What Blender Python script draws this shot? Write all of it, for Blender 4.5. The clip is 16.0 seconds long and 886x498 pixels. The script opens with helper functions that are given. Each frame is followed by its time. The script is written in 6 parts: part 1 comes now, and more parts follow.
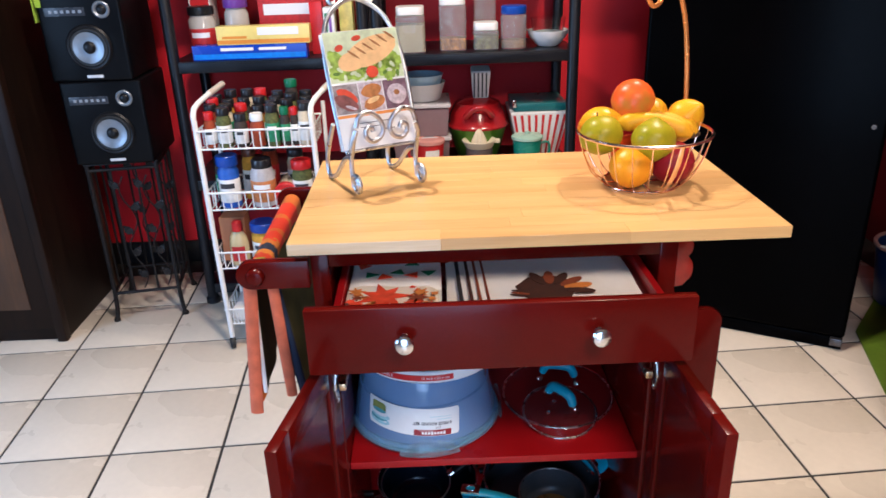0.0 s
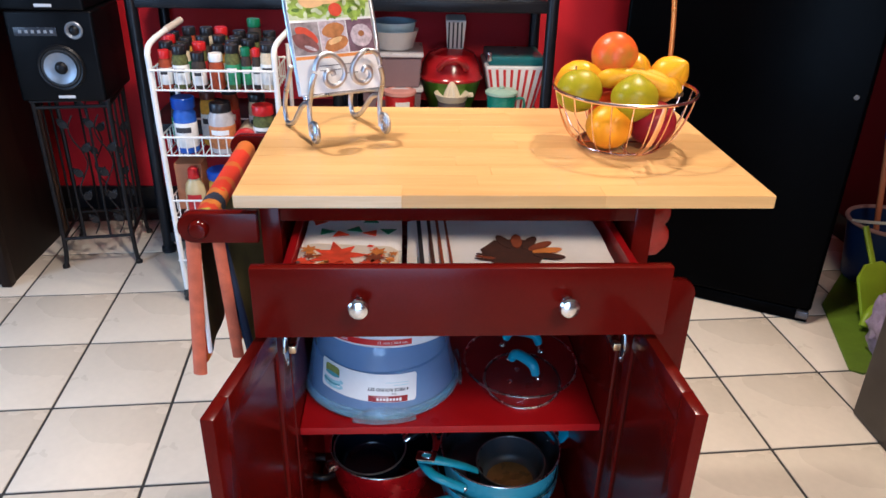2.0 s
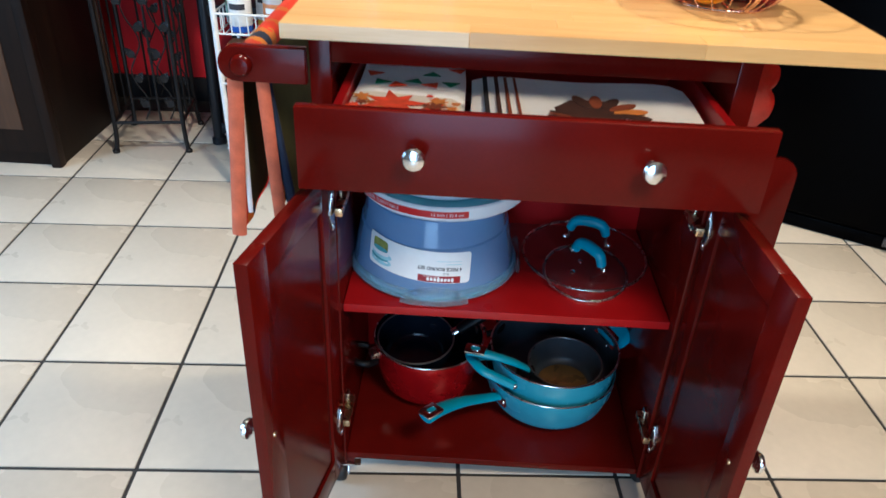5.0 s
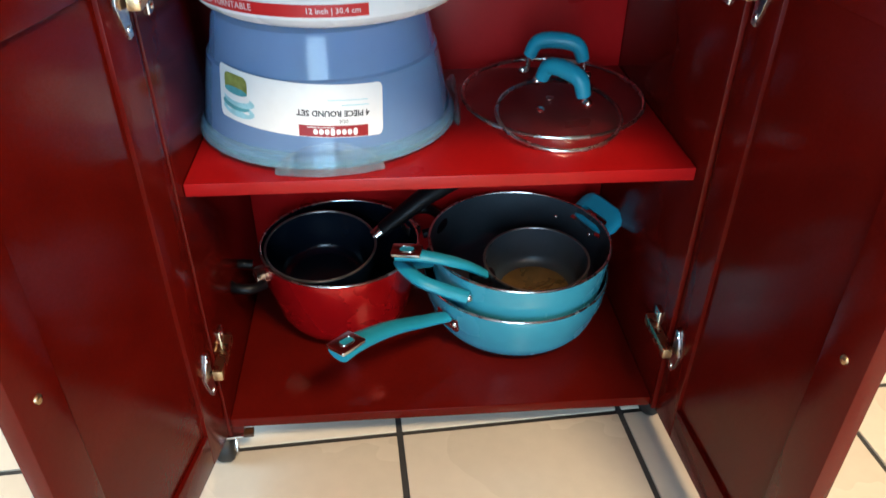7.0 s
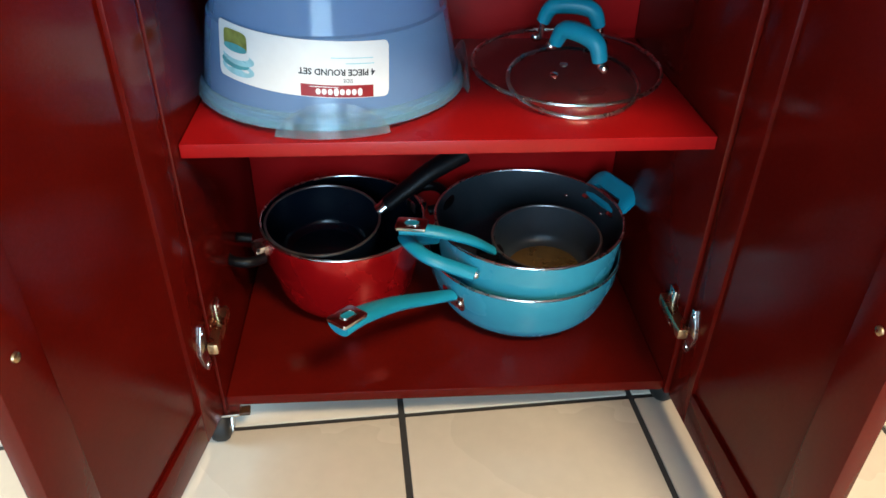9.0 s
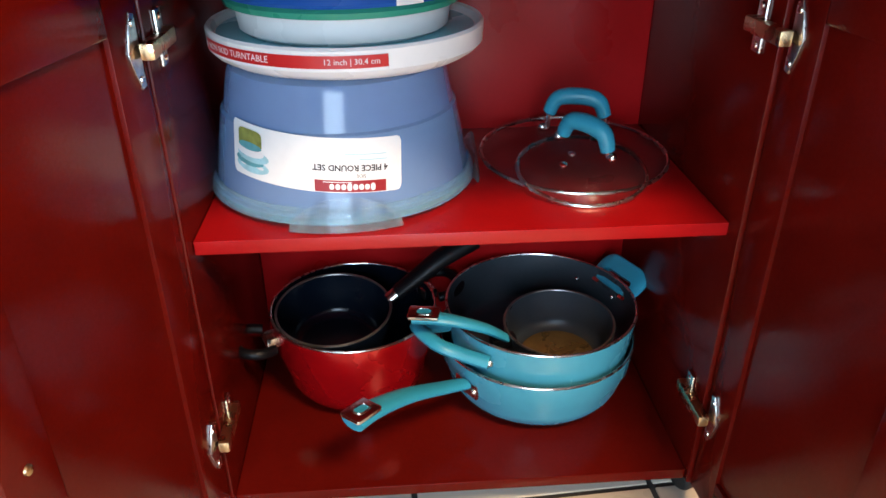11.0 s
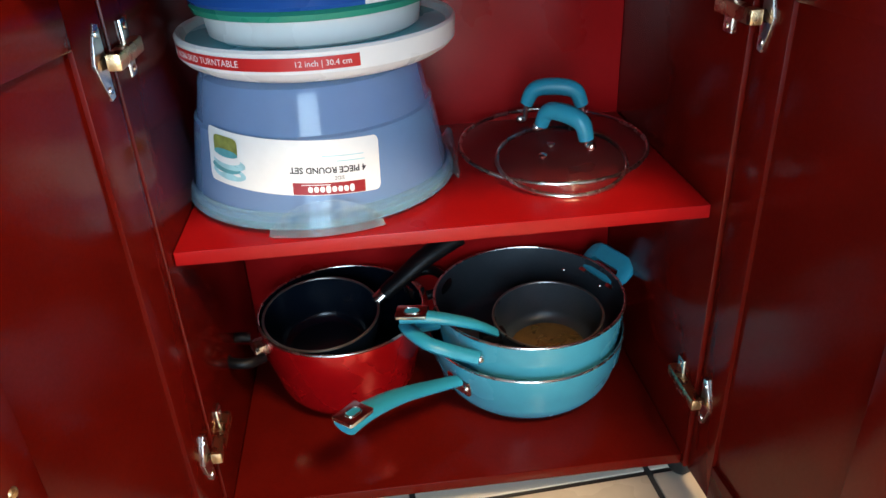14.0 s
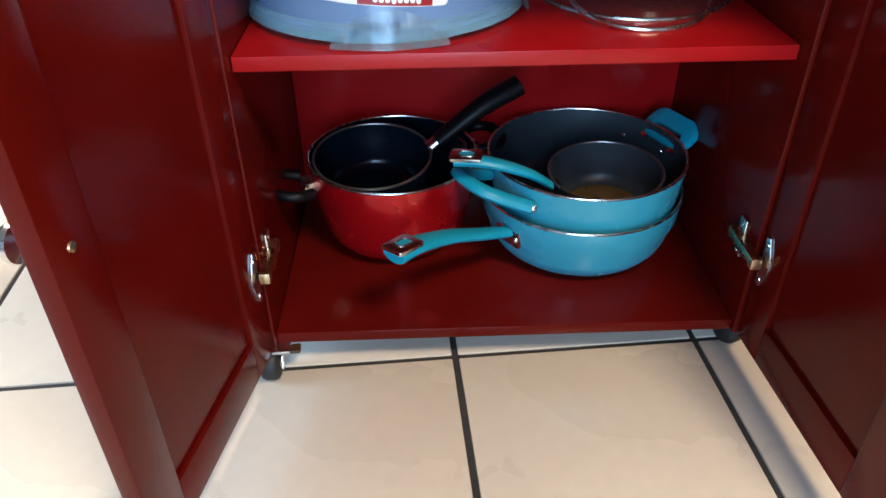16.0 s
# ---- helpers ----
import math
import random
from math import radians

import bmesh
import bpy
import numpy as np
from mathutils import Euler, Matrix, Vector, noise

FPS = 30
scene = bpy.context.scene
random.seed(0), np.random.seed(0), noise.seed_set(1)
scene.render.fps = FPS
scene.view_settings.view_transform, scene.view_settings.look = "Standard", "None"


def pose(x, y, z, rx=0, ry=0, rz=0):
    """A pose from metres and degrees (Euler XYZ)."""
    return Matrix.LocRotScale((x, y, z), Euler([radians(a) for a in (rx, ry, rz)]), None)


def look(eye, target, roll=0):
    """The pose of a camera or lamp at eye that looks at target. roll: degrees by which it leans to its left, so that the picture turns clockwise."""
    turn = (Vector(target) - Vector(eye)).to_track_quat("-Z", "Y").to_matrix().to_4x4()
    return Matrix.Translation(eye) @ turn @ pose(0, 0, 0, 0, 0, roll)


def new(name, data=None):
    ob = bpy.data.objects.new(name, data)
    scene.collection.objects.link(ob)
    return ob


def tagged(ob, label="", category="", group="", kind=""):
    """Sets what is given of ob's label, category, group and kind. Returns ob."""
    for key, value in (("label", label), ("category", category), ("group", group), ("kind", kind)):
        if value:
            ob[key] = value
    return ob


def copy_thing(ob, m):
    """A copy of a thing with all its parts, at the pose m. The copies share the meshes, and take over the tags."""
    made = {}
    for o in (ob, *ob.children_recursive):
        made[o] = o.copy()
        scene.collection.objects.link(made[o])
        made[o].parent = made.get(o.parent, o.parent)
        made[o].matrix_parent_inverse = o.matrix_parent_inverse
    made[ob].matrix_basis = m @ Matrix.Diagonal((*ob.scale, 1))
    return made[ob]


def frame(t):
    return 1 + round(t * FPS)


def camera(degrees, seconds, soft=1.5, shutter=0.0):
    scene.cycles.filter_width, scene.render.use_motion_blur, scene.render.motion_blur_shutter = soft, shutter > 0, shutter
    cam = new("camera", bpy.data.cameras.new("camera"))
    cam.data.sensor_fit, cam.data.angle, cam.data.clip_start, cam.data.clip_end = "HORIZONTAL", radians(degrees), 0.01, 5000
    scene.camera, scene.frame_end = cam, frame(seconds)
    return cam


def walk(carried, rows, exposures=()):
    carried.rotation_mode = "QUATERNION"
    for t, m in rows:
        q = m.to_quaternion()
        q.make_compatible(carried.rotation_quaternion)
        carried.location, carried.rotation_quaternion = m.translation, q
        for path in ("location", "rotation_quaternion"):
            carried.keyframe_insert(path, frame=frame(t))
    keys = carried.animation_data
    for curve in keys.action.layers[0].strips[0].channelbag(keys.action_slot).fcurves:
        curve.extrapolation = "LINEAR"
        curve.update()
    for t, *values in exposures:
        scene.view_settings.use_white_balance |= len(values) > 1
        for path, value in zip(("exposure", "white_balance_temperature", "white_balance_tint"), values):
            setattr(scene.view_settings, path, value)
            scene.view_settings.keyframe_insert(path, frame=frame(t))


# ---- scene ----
cam = camera(62.0, 16.0, 1.5, 0.5)
PATH = [
    (0, (-0.121, -1.196, 1.38), (-0.093, 0.646, 0.602), -1.8),
    (0.5, (-0.117, -1.186, 1.38), (-0.035, 0.654, 0.601), -1.2),
    (1, (-0.117, -1.163, 1.37), (-0.022, 0.653, 0.536), -0.7),
    (1.5, (-0.111, -1.143, 1.36), (-0.002, 0.653, 0.486), 0.2),
    (2, (-0.104, -1.113, 1.348), (0.002, 0.677, 0.462), 1.4),
    (2.5, (-0.105, -1.102, 1.34), (-0.033, 0.674, 0.424), 1.4),
    (3, (-0.118, -1.102, 1.329), (-0.084, 0.669, 0.402), 1.4),
    (3.5, (-0.136, -1.115, 1.297), (-0.124, 0.639, 0.335), 2.1),
    (5.8, (-0.098, -0.897, 1.045), (-0.126, 0.77, -0.059), 2.7),
    (6, (-0.095, -0.839, 0.994), (-0.057, 0.814, -0.131), 1.7),
    (6.5, (-0.087, -0.75, 0.879), (0.007, 0.882, -0.272), -0.3),
    (7, (-0.075, -0.724, 0.815), (0.06, 0.923, -0.312), 0.4),
    (7.5, (-0.077, -0.727, 0.783), (0.031, 0.914, -0.355), 1.3),
    (8, (-0.088, -0.724, 0.772), (0.023, 0.908, -0.379), 0.3),
    (8.5, (-0.083, -0.719, 0.771), (0.042, 0.917, -0.373), -0.4),
    (9, (-0.076, -0.71, 0.765), (0.047, 0.937, -0.363), 1.0),
    (9.5, (-0.087, -0.707, 0.761), (0.035, 0.975, -0.314), 1.5),
    (10, (-0.085, -0.696, 0.774), (0.056, 1.024, -0.237), 0.5),
    (12.5, (-0.096, -0.698, 0.781), (0.012, 1.063, -0.162), -0.9),
    (13, (-0.086, -0.698, 0.751), (0.041, 1.012, -0.278), -0.3),
    (13.5, (-0.089, -0.708, 0.734), (0.052, 0.978, -0.334), -0.2),
    (14, (-0.081, -0.694, 0.775), (0.07, 1.054, -0.185), -2.9),
    (14.5, (-0.09, -0.709, 0.73), (0.023, 0.966, -0.356), -1.1),
    (15, (-0.094, -0.711, 0.722), (-0.005, 0.954, -0.383), -1.2),
    (15.5, (-0.104, -0.724, 0.692), (-0.064, 0.914, -0.455), -1.0),
    (16, (-0.111, -0.719, 0.681), (-0.065, 0.919, -0.466), -0.7),
]
EXPOSURES = [
    (0.0, -0.53, 5350, 16), (3.5, -0.60, 5300, 12), (6.0, -0.06, 5200, 2), (6.5, 0.20, 5650, 3), (7.0, 0.20, 6200, 4), (9.0, 0.16, 6050, 1),
    (10.0, 0.23, 6250, 8), (12.5, 0.56, 7800, 28), (13.0, 0.46, 8100, 36), (13.5, 0.32, 7500, 24), (14.0, 0.30, 6700, 8), (14.5, 0.32, 7900, 26), (15.0, 0.22, 6500, 12), (16.0, 0.06, 5600, 8),
]
walk(cam, [(t, look(eye, target, roll)) for t, eye, target, roll in PATH], EXPOSURES)

# world, daylight and lamps
world = bpy.data.worlds.new("world")
scene.world = world
world.use_nodes = True
wn = world.node_tree.nodes
sky = wn.new("ShaderNodeTexSky")
sky.sky_type = "NISHITA"
sky.sun_disc = False
sky.sun_elevation = radians(35)
sky.sun_rotation = radians(200)
wn["Background"].inputs[1].default_value = 0.12
world.node_tree.links.new(sky.outputs[0], wn["Background"].inputs[0])


def lamp(name, kind, m, energy, color, size=0.1, size_y=None):
    d = bpy.data.lights.new(name, kind)
    d.energy, d.color = energy, color
    if kind == "AREA":
        d.size = size
        d.shape = "DISK"
        if size_y:
            d.shape, d.size_y = "RECTANGLE", size_y
    else:
        d.shadow_soft_size = size
    ob = new(name, d)
    ob.matrix_world = m
    return ob


WARM = (1.0, 0.80, 0.57)
DAY = (0.52, 0.76, 1.0)
LAMPS = [(0.68, 0.72, 41, (1.0, 0.75, 0.48)), (-0.48, 0.58, 46, WARM), (0.60, -1.45, 78, (1.0, 0.74, 0.48))]
for lx, ly, watts, tone in LAMPS:
    lamp("ceiling_bulb", "AREA", pose(lx, ly, 2.325), watts, tone, 0.11 if watts < 50 else 0.60)
lamp("door_daylight", "AREA", look((-0.30, -2.77, 1.05), (-0.30, 0.5, 1.0)), 58, DAY, 0.95, 1.9)
lamp("window_daylight", "AREA", look((-2.66, -0.20, 1.20), (0.0, -0.20, 0.9)), 62, DAY, 1.0, 1.4)


# materials
def mat(name, base, rough=0.5, metal=0.0, vary=0.12, scale=6.0, bump=0.0, bscale=80.0, coat=0.0, alpha=1.0, trans=0.0, ior=1.45, rvary=0.08, obvary=0.0, spec=0.5, stretch=(1, 1, 1), sheen=0.0):
    """A surface with broad and fine variation of colour, gloss and relief, in object metres."""
    m = bpy.data.materials.new(name)
    m.use_nodes = True
    n, l = m.node_tree.nodes, m.node_tree.links
    b = n["Principled BSDF"]
    b.inputs["Roughness"].default_value = rough
    b.inputs["Metallic"].default_value = metal
    b.inputs["IOR"].default_value = ior
    b.inputs["Coat Weight"].default_value = coat
    b.inputs["Coat Roughness"].default_value = 0.12
    b.inputs["Transmission Weight"].default_value = trans
    b.inputs["Alpha"].default_value = alpha
    b.inputs["Specular IOR Level"].default_value = spec
    b.inputs["Sheen Weight"].default_value = sheen
    tc = n.new("ShaderNodeTexCoord")
    mp = n.new("ShaderNodeMapping")
    mp.inputs["Scale"].default_value = stretch
    l.new(tc.outputs["Object"], mp.inputs[0])
    big = n.new("ShaderNodeTexNoise")
    big.inputs["Scale"].default_value = scale
    big.inputs["Detail"].default_value = 4
    fine = n.new("ShaderNodeTexNoise")
    fine.inputs["Scale"].default_value = bscale
    fine.inputs["Detail"].default_value = 3
    for t in (big, fine):
        l.new(mp.outputs[0], t.inputs["Vector"])
    add = n.new("ShaderNodeMath")
    add.operation = "MULTIPLY_ADD"
    l.new(fine.outputs[0], add.inputs[0])
    add.inputs[1].default_value = 0.35
    l.new(big.outputs[0], add.inputs[2])
    rng = n.new("ShaderNodeMapRange")
    rng.inputs[1].default_value, rng.inputs[2].default_value = 0.4, 0.95
    rng.inputs[3].default_value, rng.inputs[4].default_value = 1 - vary, 1 + vary
    l.new(add.outputs[0], rng.inputs[0])
    val = rng.outputs[0]
    if obvary:
        oi = n.new("ShaderNodeObjectInfo")
        r2 = n.new("ShaderNodeMapRange")
        r2.inputs[3].default_value, r2.inputs[4].default_value = 1 - obvary, 1 + obvary
        l.new(oi.outputs["Random"], r2.inputs[0])
        mu = n.new("ShaderNodeMath")
        mu.operation = "MULTIPLY"
        l.new(val, mu.inputs[0])
        l.new(r2.outputs[0], mu.inputs[1])
        val = mu.outputs[0]
    mix = n.new("ShaderNodeVectorMath")
    mix.operation = "SCALE"
    mix.inputs[0].default_value = base
    l.new(val, mix.inputs["Scale"])
    l.new(mix.outputs[0], b.inputs["Base Color"])
    rr = n.new("ShaderNodeMapRange")
    rr.inputs[1].default_value, rr.inputs[2].default_value = 0.3, 0.8
    rr.inputs[3].default_value, rr.inputs[4].default_value = max(0.02, rough - rvary), min(1, rough + rvary)
    l.new(big.outputs[0], rr.inputs[0])
    l.new(rr.outputs[0], b.inputs["Roughness"])
    if bump:
        bp = n.new("ShaderNodeBump")
        bp.inputs["Strength"].default_value = bump
        bp.inputs["Distance"].default_value = 0.002
        l.new(fine.outputs[0], bp.inputs["Height"])
        l.new(bp.outputs[0], b.inputs["Normal"])
    return m


def wood(name, light, dark, rough=0.4, axis=0, rings=1.0, obvary=0.15, coat=0.1):
    """Planed wood with grain along one axis; every stave has its own cut and tone."""
    m = bpy.data.materials.new(name)
    m.use_nodes = True
    n, l = m.node_tree.nodes, m.node_tree.links
    b = n["Principled BSDF"]
    b.inputs["Roughness"].default_value = rough
    b.inputs["Coat Weight"].default_value = coat
    b.inputs["Coat Roughness"].default_value = 0.2
    tc = n.new("ShaderNodeTexCoord")
    oi = n.new("ShaderNodeObjectInfo")
    off = n.new("ShaderNodeVectorMath")
    off.operation = "SCALE"
    off.inputs[0].default_value = (7.0, 13.0, 5.0)
    l.new(oi.outputs["Random"], off.inputs["Scale"])
    ad = n.new("ShaderNodeVectorMath")
    l.new(tc.outputs["Object"], ad.inputs[0])
    l.new(off.outputs[0], ad.inputs[1])
    mp = n.new("ShaderNodeMapping")
    s = [26.0 * rings] * 3
    s[axis] = 1.6
    mp.inputs["Scale"].default_value = s
    l.new(ad.outputs[0], mp.inputs[0])
    g = n.new("ShaderNodeTexNoise")
    g.inputs["Scale"].default_value = 1.6
    g.inputs["Detail"].default_value = 6
    g.inputs["Distortion"].default_value = 0.6
    l.new(mp.outputs[0], g.inputs["Vector"])
    f = n.new("ShaderNodeTexNoise")
    f.inputs["Scale"].default_value = 12
    f.inputs["Detail"].default_value = 3
    l.new(mp.outputs[0], f.inputs["Vector"])
    ma = n.new("ShaderNodeMath")
    ma.operation = "MULTIPLY_ADD"
    l.new(f.outputs[0], ma.inputs[0])
    ma.inputs[1].default_value = 0.3
    l.new(g.outputs[0], ma.inputs[2])
    cr = n.new("ShaderNodeValToRGB")
    cr.color_ramp.elements[0].position, cr.color_ramp.elements[1].position = 0.42, 0.88
    cr.color_ramp.elements[0].color, cr.color_ramp.elements[1].color = (*light, 1), (*dark, 1)
    l.new(ma.outputs[0], cr.inputs[0])
    r2 = n.new("ShaderNodeMapRange")
    r2.inputs[3].default_value, r2.inputs[4].default_value = 1 - obvary, 1 + obvary
    l.new(oi.outputs["Random"], r2.inputs[0])
    mix = n.new("ShaderNodeVectorMath")
    mix.operation = "SCALE"
    l.new(cr.outputs[0], mix.inputs[0])
    l.new(r2.outputs[0], mix.inputs["Scale"])
    l.new(mix.outputs[0], b.inputs["Base Color"])
    bp = n.new("ShaderNodeBump")
    bp.inputs["Strength"].default_value, bp.inputs["Distance"].default_value = 0.12, 0.0008
    l.new(f.outputs[0], bp.inputs["Height"])
    l.new(bp.outputs[0], b.inputs["Normal"])
    return m


def striped(name, stops, axis=1, lo=0.0, hi=1.0, rough=0.85, wobble=0.01):
    """Woven cloth in bands of colour along one axis of the object."""
    m = bpy.data.materials.new(name)
    m.use_nodes = True
    n, l = m.node_tree.nodes, m.node_tree.links
    b = n["Principled BSDF"]
    b.inputs["Roughness"].default_value = rough
    b.inputs["Sheen Weight"].default_value = 0.04
    tc = n.new("ShaderNodeTexCoord")
    sp = n.new("ShaderNodeSeparateXYZ")
    l.new(tc.outputs["Object"], sp.inputs[0])
    nz = n.new("ShaderNodeTexNoise")
    nz.inputs["Scale"].default_value = 60
    l.new(tc.outputs["Object"], nz.inputs["Vector"])
    ad = n.new("ShaderNodeMath")
    ad.operation = "MULTIPLY_ADD"
    l.new(nz.outputs[0], ad.inputs[0])
    ad.inputs[1].default_value = wobble
    l.new(sp.outputs[axis], ad.inputs[2])
    r = n.new("ShaderNodeMapRange")
    r.inputs[1].default_value, r.inputs[2].default_value = lo, hi
    l.new(ad.outputs[0], r.inputs[0])
    cr = n.new("ShaderNodeValToRGB")
    cr.color_ramp.interpolation = "CONSTANT"
    e = cr.color_ramp.elements
    for k, (p, c) in enumerate(stops):
        el = e[k] if k < 2 else e.new(p)
        el.position = p
        el.color = (*c, 1)
    l.new(r.outputs[0], cr.inputs[0])
    l.new(cr.outputs[0], b.inputs["Base Color"])
    wv = n.new("ShaderNodeTexNoise")
    wv.inputs["Scale"].default_value = 700
    l.new(tc.outputs["Object"], wv.inputs["Vector"])
    bp = n.new("ShaderNodeBump")
    bp.inputs["Strength"].default_value, bp.inputs["Distance"].default_value = 0.5, 0.001
    l.new(wv.outputs[0], bp.inputs["Height"])
    l.new(bp.outputs[0], b.inputs["Normal"])
    return m


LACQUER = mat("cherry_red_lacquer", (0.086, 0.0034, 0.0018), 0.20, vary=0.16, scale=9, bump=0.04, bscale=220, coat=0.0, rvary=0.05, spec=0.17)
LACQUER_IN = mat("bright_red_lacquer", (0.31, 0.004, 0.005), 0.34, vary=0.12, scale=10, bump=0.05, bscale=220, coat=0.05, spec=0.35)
RED_GLOSS = mat("glossy_red_varnish", (0.24, 0.007, 0.002), 0.14, vary=0.25, scale=24, coat=0.3)
WALL = mat("red_wall_paint", (0.64, 0.010, 0.019), 0.6, vary=0.10, scale=2.5, bump=0.25, bscale=160)
MAROON = mat("dark_maroon_paint", (0.13, 0.006, 0.009), 0.65, vary=0.10, scale=2.5, bump=0.25, bscale=160)
# unseen walls and ceiling: colours kept dark so less light bounces into the room
PLASTER = mat("dimmed_wall_paint", (0.09, 0.055, 0.045), 0.75, vary=0.06, scale=2.0, bump=0.2, bscale=120)
CEIL = mat("dimmed_ceiling_paint", (0.13, 0.12, 0.105), 0.85, vary=0.05, scale=2.0, bump=0.2, bscale=90)
TILE = mat("beige_ceramic_tile", (0.66, 0.58, 0.47), 0.30, vary=0.09, scale=3.2, bump=0.06, bscale=45, coat=0.15, obvary=0.05)
GROUT = mat("dark_grout", (0.035, 0.032, 0.03), 0.9, vary=0.3, scale=20, bump=0.5, bscale=300)
BLACK_TRIM = mat("black_painted_trim", (0.012, 0.012, 0.014), 0.4, vary=0.3, scale=8)
BUTCHER = wood("butcher_block", (0.66, 0.405, 0.155), (0.55, 0.31, 0.10), 0.38, 0, 0.7, 0.07, 0.2)
BUTCHER_END = wood("butcher_block_edge", (0.72, 0.56, 0.36), (0.55, 0.38, 0.2), 0.45, 0, 1.0, 0.12, 0.1)
DARKWOOD = wood("dark_brown_wood", (0.014, 0.006, 0.003), (0.005, 0.0022, 0.0013), 0.5, 2, 0.6, 0.1, 0.0)
DARKWOOD.node_tree.nodes["Principled BSDF"].inputs["Specular IOR Level"].default_value = 0.18
BROWNWOOD = wood("walnut_brown_wood", (0.085, 0.034, 0.012), (0.035, 0.014, 0.005), 0.36, 2, 0.6, 0.1, 0.15)
FRIDGE = mat("black_enamel", (0.0008, 0.0008, 0.001), 0.24, vary=0.25, scale=4, bump=0.07, bscale=420, rvary=0.05, spec=0.022)
BLACK_PLASTIC = mat("black_plastic", (0.005, 0.005, 0.006), 0.42, vary=0.25, scale=10, bump=0.15, bscale=300, spec=0.3)
SHELF_BLACK = mat("black_shelf_plastic", (0.006, 0.007, 0.010), 0.36, vary=0.25, scale=8, bump=0.2, bscale=200, spec=0.35)
BLACK_RUBBER = mat("black_rubber", (0.015, 0.015, 0.015), 0.55, vary=0.3, scale=20)
SPEAKER = mat("black_speaker_vinyl", (0.0025, 0.0027, 0.0035), 0.36, vary=0.2, scale=8, bump=0.1, bscale=500, spec=0.14)
CONE = mat("silver_speaker_cone", (0.24, 0.27, 0.31), 0.40, 0.6, vary=0.12, scale=30)
IRON = mat("black_wrought_iron", (0.014, 0.012, 0.012), 0.5, 0.5, vary=0.3, scale=20, bump=0.3, bscale=150)
CHROME = mat("brushed_nickel", (0.72, 0.71, 0.69), 0.22, 1.0, vary=0.08, scale=25, bump=0.03)
STEEL = mat("polished_steel", (0.68, 0.66, 0.63), 0.28, 1.0, vary=0.1, scale=30)
PEWTER = mat("hammered_silver_metal", (0.50, 0.53, 0.57), 0.34, 0.95, vary=0.2, scale=50, bump=0.4, bscale=220)
COPPER = mat("copper_wire", (0.93, 0.68, 0.57), 0.2, 1.0, vary=0.12, scale=40)
COPPER_PAINT = mat("amber_copper_hook", (0.78, 0.30, 0.07), 0.28, 0.6, vary=0.12, scale=30)
BRASS = mat("yellowed_zinc", (0.62, 0.43, 0.24), 0.3, 1.0, vary=0.15, scale=60)
WHITE_WIRE = mat("white_coated_wire", (0.80, 0.79, 0.76), 0.35, vary=0.06, scale=20)
TEAL = mat("turquoise_enamel", (0.055, 0.32, 0.44), 0.25, vary=0.08, scale=14, coat=0.35)
TEAL_RUBBER = mat("turquoise_silicone", (0.022, 0.27, 0.39), 0.42, vary=0.08, scale=16)
NONSTICK = mat("dark_grey_nonstick", (0.042, 0.054, 0.066), 0.33, 0.25, vary=0.2, scale=12, bump=0.08, bscale=200)
NONSTICK_BLACK = mat("black_nonstick", (0.003, 0.006, 0.012), 0.22, 0.1, vary=0.2, scale=12)
# golden reflection on the saucepan floor, put into a brown metallic colour
GOLD_SHEEN = mat("golden_sheen_pan_floor", (0.25, 0.145, 0.05), 0.3, 0.7, vary=0.35, scale=25)
RED_METAL = mat("metallic_red_enamel", (0.46, 0.004, 0.008), 0.26, 0.6, vary=0.08, scale=12, coat=0.5)
BAKELITE = mat("black_bakelite", (0.003, 0.003, 0.004), 0.45, vary=0.2, scale=20, spec=0.2)
GLASS = mat("clear_glass", (0.95, 0.97, 0.96), 0.03, trans=1.0, vary=0.01, rvary=0.0, ior=1.3)
LID_GLASS = mat("thin_clear_lid_glass", (0.03, 0.032, 0.032), 0.04, vary=0.05, rvary=0.02, alpha=0.07, spec=0.9)
JARGLASS = mat("jar_glass", (0.9, 0.92, 0.92), 0.06, trans=0.85, vary=0.02, rvary=0.02, ior=1.2)
DOME = mat("frosted_lilac_plastic", (0.37, 0.59, 1.0), 0.12, trans=0.60, vary=0.05, scale=6, rvary=0.04, ior=1.35, coat=0.3)
DOME_RIM = mat("clear_blue_rim", (0.44, 0.72, 0.88), 0.14, trans=0.74, vary=0.05, ior=1.3, coat=0.3)
CLEAR_LATCH = mat("clear_frosted_latch", (0.78, 0.88, 0.93), 0.12, trans=0.92, vary=0.04, ior=1.2)
MINT = mat("mint_plastic_base", (0.25, 0.62, 0.58), 0.25, trans=0.2, vary=0.05)
WHITE_PLASTIC = mat("white_plastic", (0.80, 0.81, 0.80), 0.3, vary=0.04, scale=8)
AQUA = mat("aqua_plastic", (0.25, 0.62, 0.70), 0.3, vary=0.05)
BLUE_PLASTIC = mat("blue_plastic", (0.015, 0.09, 0.38), 0.28, vary=0.08)
GREEN_PLASTIC = mat("green_plastic", (0.03, 0.30, 0.20), 0.3, vary=0.08)
LIME = mat("lime_green_plastic", (0.24, 0.36, 0.01), 0.4, vary=0.1)
LIME_CLOTH = mat("lime_green_cloth", (0.38, 0.55, 0.04), 0.85, vary=0.12, bump=0.3, bscale=400)
PAPER = mat("white_label_paper", (0.80, 0.82, 0.82), 0.45, vary=0.04, scale=20)
INK_RED = mat("red_print", (0.55, 0.02, 0.02), 0.4, vary=0.05)
INK_DARKRED = mat("dark_red_print", (0.28, 0.012, 0.016), 0.4, vary=0.05)
